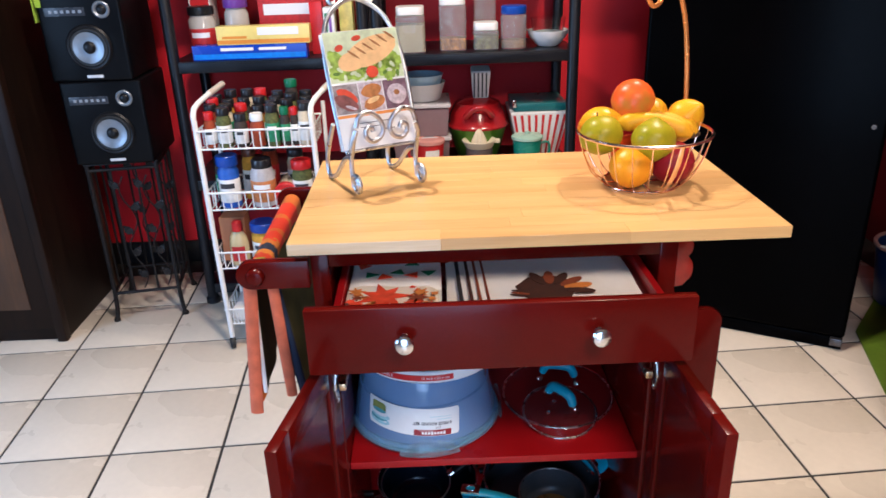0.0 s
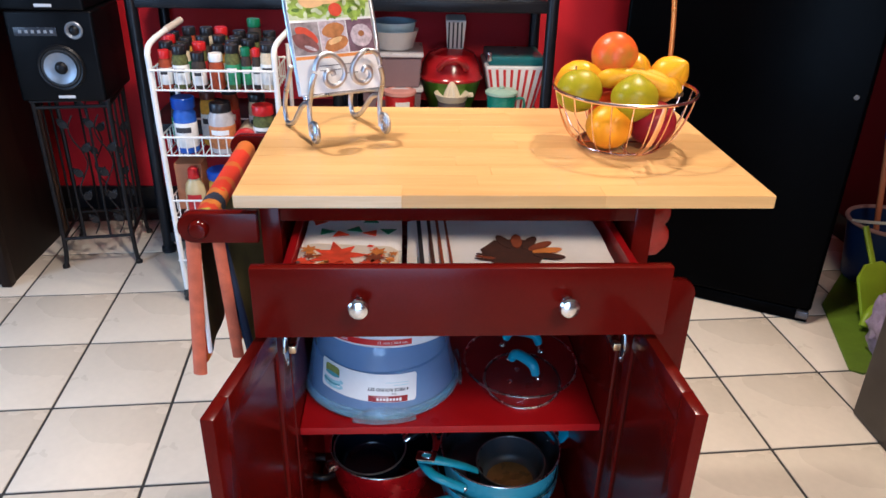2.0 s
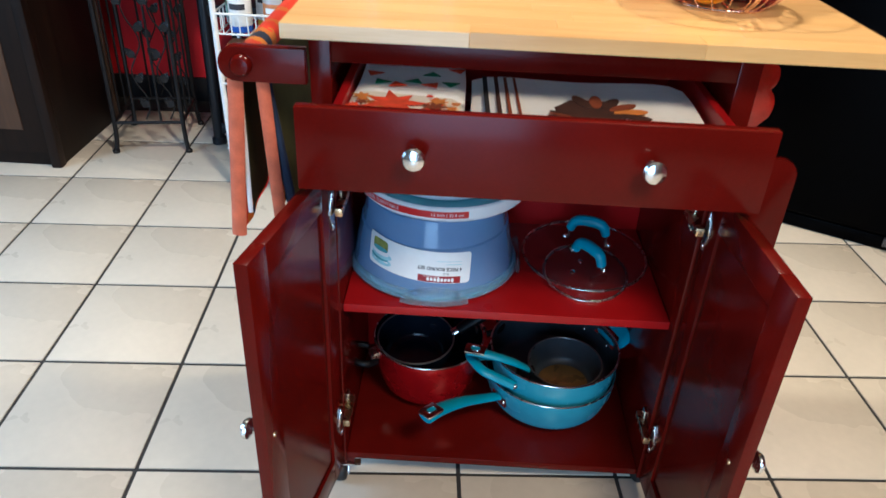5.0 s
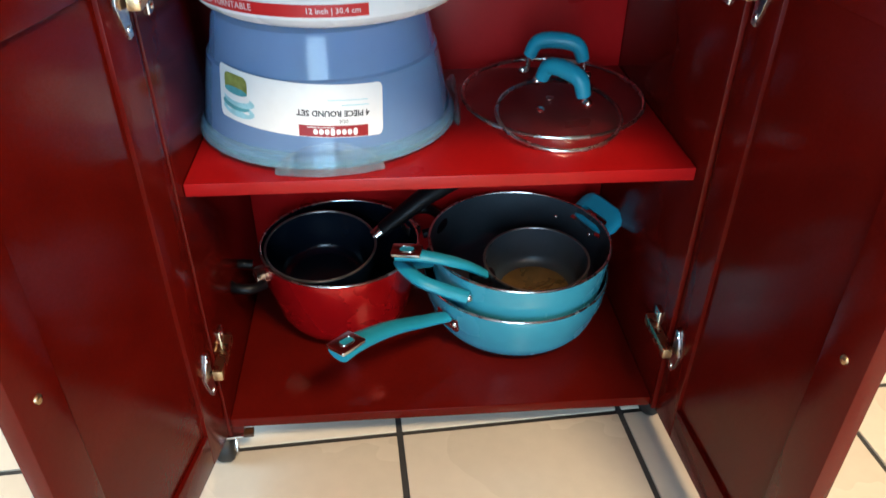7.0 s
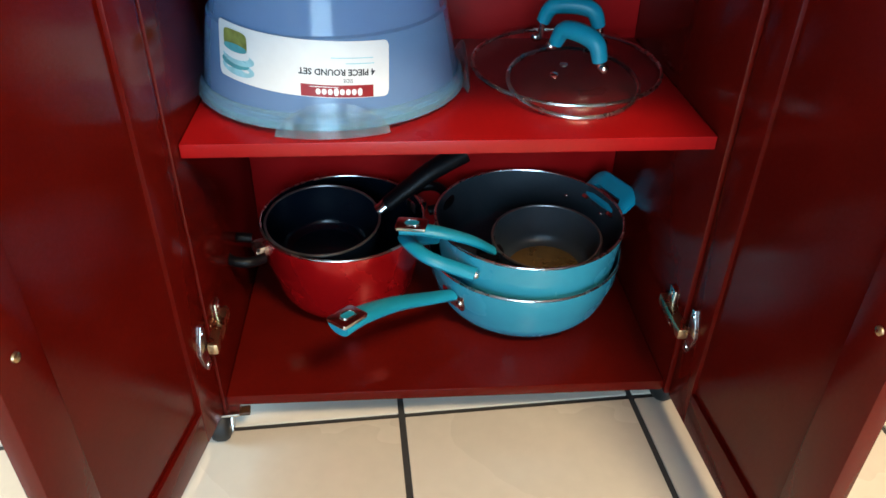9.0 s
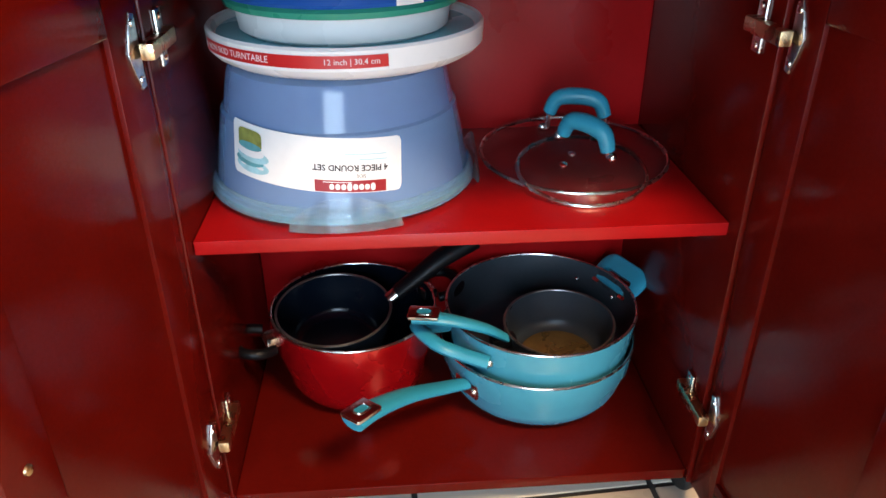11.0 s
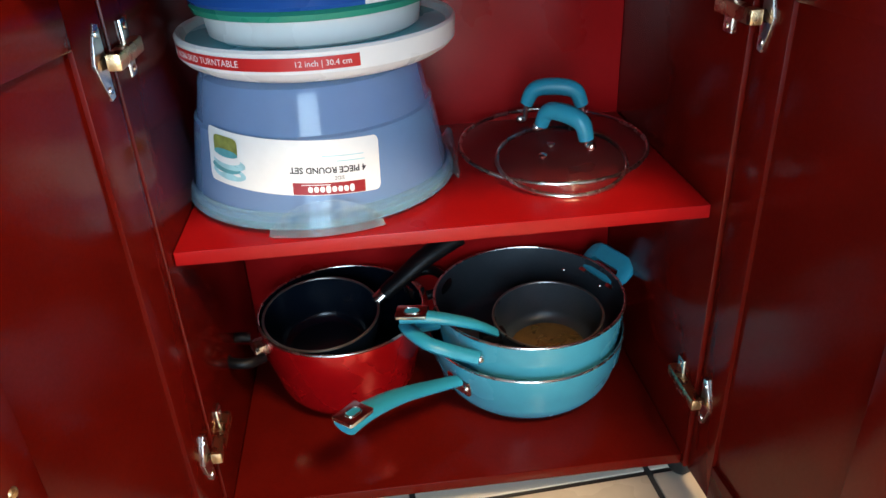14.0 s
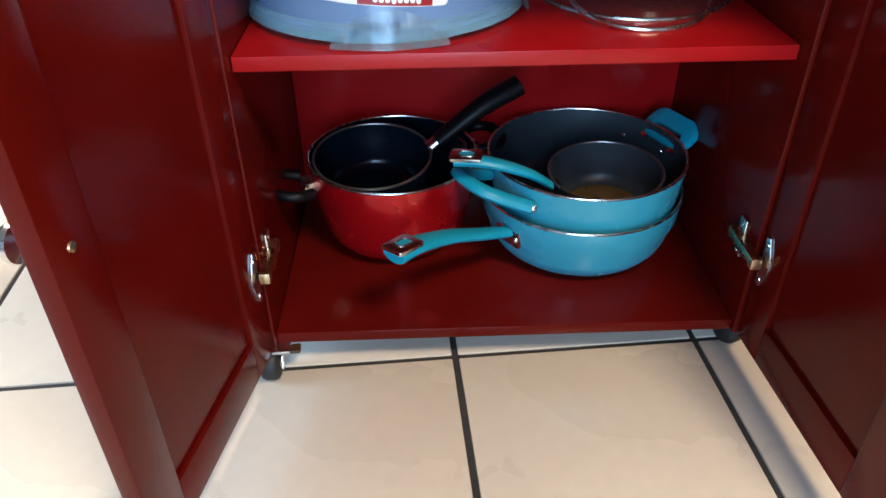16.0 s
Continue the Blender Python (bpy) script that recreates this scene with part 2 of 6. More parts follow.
INK_GREY = mat("grey_print", (0.03, 0.03, 0.035), 0.5, vary=0.1)
INK_WHITE = mat("white_print", (0.8, 0.8, 0.8), 0.5, vary=0.03)
INK_BLUE = mat("pale_blue_print", (0.35, 0.62, 0.68), 0.5, vary=0.2, scale=60)
INK_TEAL = mat("teal_print", (0.10, 0.34, 0.38), 0.5, vary=0.3, scale=60)
INK_OLIVE = mat("olive_print", (0.22, 0.24, 0.06), 0.5, vary=0.5, scale=90)


# mesh helpers
def thing(name, label, category, m=None, group="", kind=""):
    ob = new(name)
    if m is not None:
        ob.matrix_world = m
    return tagged(ob, label, category, group, kind)


def part(name, bm, material, parent, label="", smooth=True, m=None):
    """Links a bmesh as one mesh object under a thing or a part."""
    me = bpy.data.meshes.new(name)
    if smooth:
        for f in bm.faces:
            f.smooth = True
    bm.normal_update()
    bm.to_mesh(me)
    bm.free()
    if smooth:
        me.set_sharp_from_angle(angle=radians(38))
    me.materials.append(material)
    ob = new(name, me)
    if parent is not None:
        ob.parent = parent
    if m is not None:
        ob.matrix_basis = m
    return tagged(ob, label)


def again(ob, m, parent=None):
    """The same part once more, on the same mesh."""
    o = ob.copy()
    scene.collection.objects.link(o)
    o.parent = parent or ob.parent
    o.matrix_basis = m
    return o


def box(x0, x1, y0, y1, z0, z1, bevel=0.003, seg=2):
    bm = bmesh.new()
    bmesh.ops.create_cube(bm, size=1)
    for v in bm.verts:
        v.co = ((x0 + x1) / 2 + v.co.x * (x1 - x0), (y0 + y1) / 2 + v.co.y * (y1 - y0), (z0 + z1) / 2 + v.co.z * (z1 - z0))
    if bevel:
        bmesh.ops.bevel(bm, geom=bm.edges[:], offset=bevel, segments=seg, profile=0.6, affect="EDGES", clamp_overlap=True)
    return bm


def lathe(profile, n=40, sx=1.0, sy=1.0):
    """Turns a profile of (radius, height) round z."""
    bm = bmesh.new()
    rings = []
    for r, z in profile:
        if r < 1e-5:
            rings.append([bm.verts.new((0, 0, z))])
        else:
            rings.append([bm.verts.new((r * sx * math.cos(2 * math.pi * k / n), r * sy * math.sin(2 * math.pi * k / n), z)) for k in range(n)])
    for a, b in zip(rings, rings[1:]):
        for k in range(n):
            j = (k + 1) % n
            if len(a) == 1 and len(b) > 1:
                bm.faces.new((a[0], b[j], b[k]))
            elif len(b) == 1 and len(a) > 1:
                bm.faces.new((a[k], a[j], b[0]))
            elif len(a) > 1:
                bm.faces.new((a[k], a[j], b[j], b[k]))
    bmesh.ops.recalc_face_normals(bm, faces=bm.faces[:])
    return bm


def smoothed(points, steps=6, closed=False):
    """A curve through the points."""
    p = [Vector(q) for q in points]
    out = []
    n = len(p)
    for i in range(n if closed else n - 1):
        a = p[(i - 1) % n] if closed or i else p[0]
        b, c = p[i], p[(i + 1) % n]
        d = p[(i + 2) % n] if closed or i + 2 < n else p[-1]
        for s in range(steps):
            t = s / steps
            out.append(0.5 * (2 * b + (c - a) * t + (2 * a - 5 * b + 4 * c - d) * t * t + (3 * b - a - 3 * c + d) * t ** 3))
    if not closed:
        out.append(p[-1])
    return out


def tube(points, r, n=8, closed=False, bm=None, flat=1.0, up=(0, 0, 1), taper=None):
    """A rod swept along the points; flat squeezes it across up."""
    bm = bm or bmesh.new()
    p = [Vector(q) for q in points]
    m = len(p)
    nrm = None
    rings = []
    for i in range(m):
        a = p[i - 1] if (closed or i) else p[0]
        b = p[(i + 1) % m] if (closed or i < m - 1) else p[-1]
        t = (b - a).normalized()
        if nrm is None:
            nrm = Vector(up) - t * t.dot(Vector(up))
            if nrm.length < 1e-4:
                nrm = Vector((1, 0, 0)) - t * t.x
        nrm = (nrm - t * t.dot(nrm)).normalized()
        side = t.cross(nrm)
        rr = r * (taper(i / (m - 1)) if taper else 1)
        rings.append([bm.verts.new(p[i] + nrm * rr * flat * math.sin(2 * math.pi * k / n) + side * rr * math.cos(2 * math.pi * k / n)) for k in range(n)])
    for i in range(m if closed else m - 1):
        a, b = rings[i], rings[(i + 1) % m]
        for k in range(n):
            j = (k + 1) % n
            bm.faces.new((a[k], a[j], b[j], b[k]))
    if not closed:
        bm.faces.new(rings[0][::-1])
        bm.faces.new(rings[-1])
    bmesh.ops.recalc_face_normals(bm, faces=bm.faces[:])
    return bm


def ring(r, z=0.0, n=48, cx=0.0, cy=0.0):
    return [(cx + r * math.cos(2 * math.pi * k / n), cy + r * math.sin(2 * math.pi * k / n), z) for k in range(n)]


def slab(outline, z0, z1, bevel=0.0):
    """A flat outline of (x, y), given a thickness."""
    bm = bmesh.new()
    lo = [bm.verts.new((x, y, z0)) for x, y in outline]
    f = bm.faces.new(lo)
    r = bmesh.ops.extrude_face_region(bm, geom=[f])
    for v in r["geom"]:
        if isinstance(v, bmesh.types.BMVert):
            v.co.z = z1
    bmesh.ops.recalc_face_normals(bm, faces=bm.faces[:])
    if bevel:
        bmesh.ops.bevel(bm, geom=[e for e in bm.edges if abs(e.verts[0].co.z - e.verts[1].co.z) < 1e-6], offset=bevel, segments=2, profile=0.6, affect="EDGES")
    return bm


def rounded(x0, x1, y0, y1, r, n=6):
    """The outline of a rectangle with round corners."""
    out = []
    for cx, cy, a in ((x1 - r, y1 - r, 0), (x0 + r, y1 - r, 90), (x0 + r, y0 + r, 180), (x1 - r, y0 + r, 270)):
        for k in range(n + 1):
            t = radians(a + 90 * k / n)
            out.append((cx + r * math.cos(t), cy + r * math.sin(t)))
    return out


def ellipse(rx, ry, n=28, cx=0.0, cy=0.0, rot=0.0, wob=0.0, seed=0):
    rng = random.Random(seed)
    out = []
    for k in range(n):
        t = 2 * math.pi * k / n
        w = 1 + wob * (rng.random() - 0.5)
        x, y = rx * math.cos(t) * w, ry * math.sin(t) * w
        out.append((cx + x * math.cos(rot) - y * math.sin(rot), cy + x * math.sin(rot) + y * math.cos(rot)))
    return out


def blob(rx, ry, rz, seed=0, rough=0.04, sub=3):
    bm = bmesh.new()
    bmesh.ops.create_icosphere(bm, subdivisions=sub, radius=1)
    for v in bm.verts:
        k = 1 + rough * noise.noise(v.co * 1.6 + Vector((seed * 3.1, seed * 1.7, 0)))
        v.co = (v.co.x * rx * k, v.co.y * ry * k, v.co.z * rz * k)
    return bm


def text_bm(words, size, depth=0.0004, bold=0.0):
    """The words as a mesh lying in the xy plane, centred."""
    c = bpy.data.curves.new("words", "FONT")
    c.body, c.size, c.extrude, c.offset = words, size, depth, size * bold
    c.align_x, c.align_y = "CENTER", "CENTER"
    c.resolution_u = 2
    o = bpy.data.objects.new("words", c)
    scene.collection.objects.link(o)
    bpy.context.view_layer.update()
    me = bpy.data.meshes.new_from_object(o.evaluated_get(bpy.context.evaluated_depsgraph_get()))
    bm = bmesh.new()
    bm.from_mesh(me)
    bpy.data.objects.remove(o)
    bpy.data.curves.remove(c)
    bpy.data.meshes.remove(me)
    return bm


def wrap(bm, radius):
    """Bends what lies in the xz plane, facing -y, round a standing cylinder whose radius follows height; y is the stand-off."""
    for v in bm.verts:
        r = radius(v.co.z) - v.co.y
        a = v.co.x / radius(v.co.z)
        v.co = (r * math.sin(a), -r * math.cos(a), v.co.z)
    return bm


def stand(bm, flip=False):
    """Turns what lies in the xy plane to stand in the xz plane, facing -y; flip sets it on its head."""
    s = -1 if flip else 1
    for v in bm.verts:
        x, y, z = v.co
        v.co = (s * x, -z, s * y)
    return bm


def shift(bm, x=0, y=0, z=0):
    bmesh.ops.translate(bm, verts=bm.verts[:], vec=(x, y, z))
    return bm


def diced(x0, x1, z0, z1, nx, nz, thick):
    """A thin sheet in the xz plane cut fine enough to bend; stands off by thick."""
    bm = bmesh.new()
    g = [[bm.verts.new((x0 + (x1 - x0) * i / nx, -thick, z0 + (z1 - z0) * j / nz)) for i in range(nx + 1)] for j in range(nz + 1)]
    for j in range(nz):
        for i in range(nx):
            bm.faces.new((g[j][i], g[j][i + 1], g[j + 1][i + 1], g[j + 1][i]))
    return bm


# the room
X0, X1, Y0, Y1, CEILING = -2.70, 1.95, -2.80, 2.05, 2.40
wall_n = tagged(part("wall_north", box(X0 - 0.12, X1 + 0.12, Y1, Y1 + 0.12, 0, CEILING, 0), WALL, None), "red painted plaster wall behind the shelves", "wall", kind="structure")
wall_e = tagged(part("wall_east", box(X1, X1 + 0.12, Y0, Y1, 0, CEILING, 0), MAROON, None), "dark maroon painted wall beside the fridge", "wall", kind="structure")


def pierced(name, along, fixed, lo, hi, a0, a1, z0, z1, material, label):
    """A wall with one window opening, built of the four pieces round it, joined."""
    bm = bmesh.new()
    for p0, p1, q0, q1 in ((lo, a0, 0, CEILING), (a1, hi, 0, CEILING), (a0, a1, 0, z0), (a0, a1, z1, CEILING)):
        b = box(p0, p1, fixed - 0.12, fixed, q0, q1, 0) if along == "x" else box(fixed - 0.12, fixed, p0, p1, q0, q1, 0)
        me = bpy.data.meshes.new("piece")
        b.to_mesh(me)
        b.free()
        bm.from_mesh(me)
        bpy.data.meshes.remove(me)
    return tagged(part(name, bm, material, None, smooth=False), label, "wall", kind="structure")


# these close the room out of view; their dark colour lowers the ambient light
pierced("wall_south", "x", Y0, X0 - 0.12, X1 + 0.12, -0.80, 0.20, 0.02, 2.08, PLASTER, "unseen wall with a glazed patio door, darkened to cut bounced light")
pierced("wall_west", "y", X0, Y0, Y1, -0.75, 0.35, 0.45, 1.95, PLASTER, "unseen kitchen wall with a window, darkened to cut bounced light")
tagged(part("ceiling", box(X0 - 0.12, X1 + 0.12, Y0 - 0.12, Y1 + 0.12, CEILING, CEILING + 0.1, 0), CEIL, None), "unseen kitchen ceiling, darkened to cut bounced light", "ceiling", kind="structure")
tagged(part("baseboard", box(X0, X1, Y1 - 0.016, Y1 - 0.001, 0.0, 0.105, 0.004), BLACK_TRIM, None), "black painted baseboard along the red wall", "baseboard", kind="structure")
for wx, wy, across in ((-0.30, Y0 - 0.06, True), (X0 - 0.06, -0.20, False)):
    w = thing("door_1" if across else "window_1", "white framed glazed patio door letting in daylight" if across else "white framed window letting in daylight", "patio door" if across else "window", pose(wx, wy, 1.05 if across else 1.20, 0, 0, 0 if across else 90), kind="structure")
    hw, hh = (0.50, 1.03) if across else (0.55, 0.75)
    for nm, b in (("window_frame", (-hw, -hw + 0.05, -hh, hh)), ("window_frame", (hw - 0.05, hw, -hh, hh)), ("window_frame", (-hw + 0.05, hw - 0.05, -hh, -hh + 0.05)), ("window_frame", (-hw + 0.05, hw - 0.05, hh - 0.05, hh)), ("glazing_bar", (-hw + 0.05, hw - 0.05, -0.02, 0.02))):
        part(nm, box(b[0], b[1], -0.03, 0.03, b[2], b[3], 0.003), WHITE_PLASTIC, w)
    for z0, z1 in ((-hh + 0.05, -0.02), (0.02, hh - 0.05)):
        g = part("pane", box(-hw + 0.05, hw - 0.05, -0.003, 0.003, z0, z1, 0), GLASS, w)
        g.visible_shadow = False

GLOW = bpy.data.materials.new("lit_lamp_glass")
GLOW.use_nodes = True
GLOW.node_tree.nodes["Principled BSDF"].inputs["Emission Color"].default_value = (1.0, 0.80, 0.55, 1)
GLOW.node_tree.nodes["Principled BSDF"].inputs["Emission Strength"].default_value = 6.0
for lx, ly, watts, tone in LAMPS:
    c = thing("ceiling_light", "lit round white ceiling light", "ceiling light", pose(lx, ly, CEILING), "ceiling lights")
    part("mount", lathe([(0, 0), (0.15, 0), (0.15, -0.02), (0.13, -0.028), (0, -0.028)], 32), WHITE_PLASTIC, c)
    part("diffuser", lathe([(0.125, -0.028), (0.12, -0.045), (0.09, -0.06), (0.0, -0.066)], 32), GLOW, c, "glowing frosted glass")

# the cart: a red kitchen island with a butcher block top
CX0, CX1, FRONT, BACK = -0.334, 0.308, -0.022, 0.372
IN0, IN1, INB = -0.302, 0.276, 0.330
cart = thing("kitchen_cart", "red lacquered kitchen cart with open doors and drawer on black casters", "kitchen cart")
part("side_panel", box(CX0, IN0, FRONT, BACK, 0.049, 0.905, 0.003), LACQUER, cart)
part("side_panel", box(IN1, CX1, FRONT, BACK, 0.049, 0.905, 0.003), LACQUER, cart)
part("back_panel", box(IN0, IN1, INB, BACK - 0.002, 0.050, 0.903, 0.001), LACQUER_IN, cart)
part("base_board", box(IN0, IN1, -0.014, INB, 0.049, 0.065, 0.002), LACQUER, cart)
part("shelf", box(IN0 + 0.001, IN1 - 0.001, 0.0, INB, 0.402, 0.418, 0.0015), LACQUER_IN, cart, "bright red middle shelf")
part("rail", box(IN0, IN1, FRONT + 0.001, 0.0, 0.858, 0.904, 0.002), LACQUER, cart)
part("rail", box(IN0, IN1, FRONT + 0.003, 0.016, 0.693, 0.711, 0.002), LACQUER, cart)
for x0, x1 in ((IN0, IN0 + 0.012), (IN1 - 0.012, IN1)):
    part("drawer_runner", box(x0, x1, 0.0, 0.31, 0.735, 0.755, 0.002), LACQUER_IN, cart)


def door_bm(w, z0, z1, t=0.019):
    """A door leaf along +x from its hinge; the cupboard side is y > 0, with a sunk centre panel on both sides."""
    s = 0.052
    bm = bmesh.new()
    bits = [box(0, s, 0, t, z0, z1, 0.0012), box(w - s, w, 0, t, z0, z1, 0.0012), box(s, w - s, 0, t, z0, z0 + s, 0.0012), box(s, w - s, 0, t, z1 - s, z1, 0.0012), box(s - 0.004, w - s + 0.004, 0.006, t - 0.005, z0 + s - 0.004, z1 - s + 0.004, 0)]
    for b in bits:
        me = bpy.data.meshes.new("bit")
        b.to_mesh(me)
        b.free()
        bm.from_mesh(me)
        bpy.data.meshes.remove(me)
    return bm


def knob(parent, m, label="round brushed nickel knob"):
    return part("knob", lathe([(0, 0), (0.009, 0), (0.0085, 0.003), (0.006, 0.006), (0.0055, 0.013), (0.009, 0.017), (0.0155, 0.020), (0.0165, 0.0235), (0.014, 0.028), (0.008, 0.0305), (0, 0.031)], 28), CHROME, parent, label, m=m)


DOOR_W, DZ0, DZ1 = 0.295, 0.051, 0.697
hinges = []
for side, ang, hx in ((-1, 101.0, -0.3225), (1, 93.6, 0.3000)):
    d = part("door", door_bm(DOOR_W, DZ0, DZ1), LACQUER, cart, "open red shaker door")
    if side < 0:
        d.matrix_basis = pose(hx, FRONT - 0.001, 0, 0, 0, -ang)
    else:
        d.matrix_basis = pose(hx, FRONT - 0.001, 0, 0, 0, 180 + ang) @ Matrix.Diagonal((1, -1, 1, 1))
    # outer knob near the free edge, and the screw head on the cupboard side
    knob(d, pose(DOOR_W - 0.024, 0, 0.393, 90, 0, 0))
    part("screw_head", lathe([(0, 0), (0.0045, 0), (0.004, 0.0018), (0, 0.0026)], 14), BRASS, d, m=pose(DOOR_W - 0.024, 0.019, 0.393, -90, 0, 0))
    for hz in (0.626, 0.174):
        part("hinge_plate", slab([(0.010, -0.031), (0.017, -0.033), (0.024, -0.018), (0.030, 0.0), (0.024, 0.018), (0.017, 0.033), (0.010, 0.031)], 0, 0.0026, 0.0006), STEEL, d, "zinc hinge cup plate", m=pose(0, 0.0188, hz, -90, 0, 0))
        for dz in (-0.024, 0.024):
            part("hinge_screw", lathe([(0, 0), (0.0035, 0), (0.003, 0.0014), (0, 0.0018)], 12), CHROME, d, m=pose(0.016, 0.0212, hz + dz, -90, 0, 0))
    for hz in (0.626, 0.174):
        ix = IN0 if side < 0 else IN1
        s = 1 if side < 0 else -1
        a, b = sorted((ix, ix + s * 0.013))
        part("hinge_arm", box(a, b, -0.046, 0.030, hz - 0.0075, hz + 0.0075, 0.003), BRASS, cart, "yellowed steel hinge arm")
        a, b = sorted((ix, ix + s * 0.004))
        part("hinge_mount", box(a, b, 0.006, 0.024, hz - 0.026, hz + 0.026, 0.002), STEEL, cart)
        a, b = sorted((ix + s * 0.001, ix + s * 0.006))
        for dz in (-0.019, 0.019):
            part("hinge_screw", lathe([(0, 0), (0.0038, 0), (0.003, 0.0016), (0, 0.002)], 12), CHROME, cart, m=pose(ix + s * 0.004, 0.015, hz + dz, 0, 90 * s, 0))

# the pulled drawer
DY = -0.140
drawer = part("drawer_front", box(-0.334, 0.308, DY, DY + 0.019, 0.713, 0.834, 0.003), LACQUER, cart, "pulled-out red drawer front")
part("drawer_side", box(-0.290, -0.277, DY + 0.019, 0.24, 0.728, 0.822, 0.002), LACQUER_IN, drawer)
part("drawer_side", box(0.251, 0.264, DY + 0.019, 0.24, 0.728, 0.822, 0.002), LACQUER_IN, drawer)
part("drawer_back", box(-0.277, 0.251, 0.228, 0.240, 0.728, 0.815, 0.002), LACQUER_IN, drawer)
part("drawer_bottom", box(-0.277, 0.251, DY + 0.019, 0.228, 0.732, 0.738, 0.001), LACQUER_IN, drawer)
for kx in (-0.172, 0.147):
    knob(drawer, pose(kx, DY, 0.777, 90, 0, 0))

# casters
def caster(x, y, turn):
    """A single black wheel beside a bright swivel fork and a brake pad."""
    c = part("caster", box(-0.018, 0.018, -0.018, 0.018, 0.0450, 0.0492, 0.001), STEEL, cart, "black wheel caster with a bright fork", m=pose(x, y, 0, 0, 0, turn))
    part("stem", lathe([(0, 0.034), (0.008, 0.034), (0.010, 0.040), (0.008, 0.045), (0, 0.045)], 16), CHROME, c, m=pose(0.010, 0, 0))
    w = part("wheel", lathe([(0, -0.0125), (0.015, -0.0125), (0.0195, -0.0105), (0.0220, -0.006), (0.0220, 0.006), (0.0195, 0.0105), (0.015, 0.0125), (0, 0.0125)], 30), BLACK_RUBBER, c, m=pose(-0.010, -0.006, 0.0220, 0, 90, 0))
    part("hub", lathe([(0, 0), (0.008, 0), (0.007, 0.002), (0, 0.003)], 16), CHROME, w, m=pose(0, 0, 0.0125))
    out = [(0.000, 0.040), (0.018, 0.043), (0.020, 0.034), (0.006, 0.016), (-0.006, 0.012), (-0.012, 0.018), (-0.008, 0.034)]
    bm = slab(out, 0, 0.003, 0.0006)
    for v in bm.verts:
        v.co = (0.004 + v.co.z, v.co.x - 0.004, v.co.y)
    bmesh.ops.recalc_face_normals(bm, faces=bm.faces[:])
    part("fork", bm, CHROME, c, "bright stamped fork")
    part("brake_pad", box(0.008, 0.030, -0.010, 0.004, 0.037, 0.043, 0.002), BROWNWOOD, c, "brown brake pad")
    return c


for x, y, a in ((-0.304, -0.014, 4), (0.300, 0.03, 20), (-0.298, 0.335, 40), (0.272, 0.335, 160)):
    caster(x, y, a)

# towel bar on one flank
BARZ = 0.856
for y0, y1 in ((-0.046, -0.026), (0.352, 0.372)):
    out = [(-0.434 + 0.0255 * math.cos(radians(a)), BARZ + 0.0255 * math.sin(radians(a))) for a in range(90, 271, 15)] + [(-0.3345, BARZ - 0.0255), (-0.3345, BARZ + 0.0255)]
    bm = slab(out, 0, y1 - y0, 0.003)
    for v in bm.verts:
        v.co = (v.co.x, y0 + v.co.z, v.co.y)
    bmesh.ops.recalc_face_normals(bm, faces=bm.faces[:])
    part("towel_bracket", bm, LACQUER, cart, "rounded red towel bar bracket")
part("towel_bar", tube([(-0.425, -0.052, BARZ), (-0.425, 0.374, BARZ)], 0.0125, 20), LACQUER, cart)
part("dowel_cap", lathe([(0, 0), (0.016, 0), (0.016, 0.006), (0.012, 0.012), (0, 0.014)], 20), LACQUER, cart, m=pose(-0.425, -0.046, BARZ, 90, 0, 0))

# side rack on the other flank, with scalloped brackets
for y0 in (-0.014, 0.300):
    out = [(0, 0.904), (0.024, 0.904)] + [(0.019 + 0.011 * math.cos(t), 0.868 + 0.020 * math.sin(t)) for t in np.linspace(1.2, -1.2, 8)] + [(0.021 + 0.012 * math.cos(t), 0.824 + 0.023 * math.sin(t)) for t in np.linspace(1.1, -1.3, 8)] + [(0.016, 0.792), (0, 0.790)]
    bm = slab(out, 0, 0.018, 0.003)
    for v in bm.verts:
        v.co = (CX1 + v.co.x, y0 + v.co.z, v.co.y)
    bmesh.ops.recalc_face_normals(bm, faces=bm.faces[:])
    part("scalloped_bracket", bm, RED_GLOSS, cart, "glossy red scalloped bracket")
    out = [(0, 0.742), (0.070, 0.742)] + [(0.070 + 0.028 * math.cos(t), 0.714 + 0.028 * math.sin(t)) for t in np.linspace(1.57, 0, 7)] + [(0.098, 0.43), (0, 0.43)]
    bm = slab(out, 0, 0.016, 0.003)
    for v in bm.verts:
        v.co = (CX1 + v.co.x, y0 + v.co.z, v.co.y)
    bmesh.ops.recalc_face_normals(bm, faces=bm.faces[:])
    part("rack_end", bm, LACQUER, cart, "red side rack end board")
for z in (0.445, 0.60):
    part("rack_shelf", box(CX1, CX1 + 0.082, 0.053, 0.299, z, z + 0.012, 0.002), LACQUER, cart)
    part("rack_rail", tube([(CX1 + 0.074, 0.053, z + 0.06), (CX1 + 0.074, 0.299, z + 0.06)], 0.005, 10), LACQUER, cart)

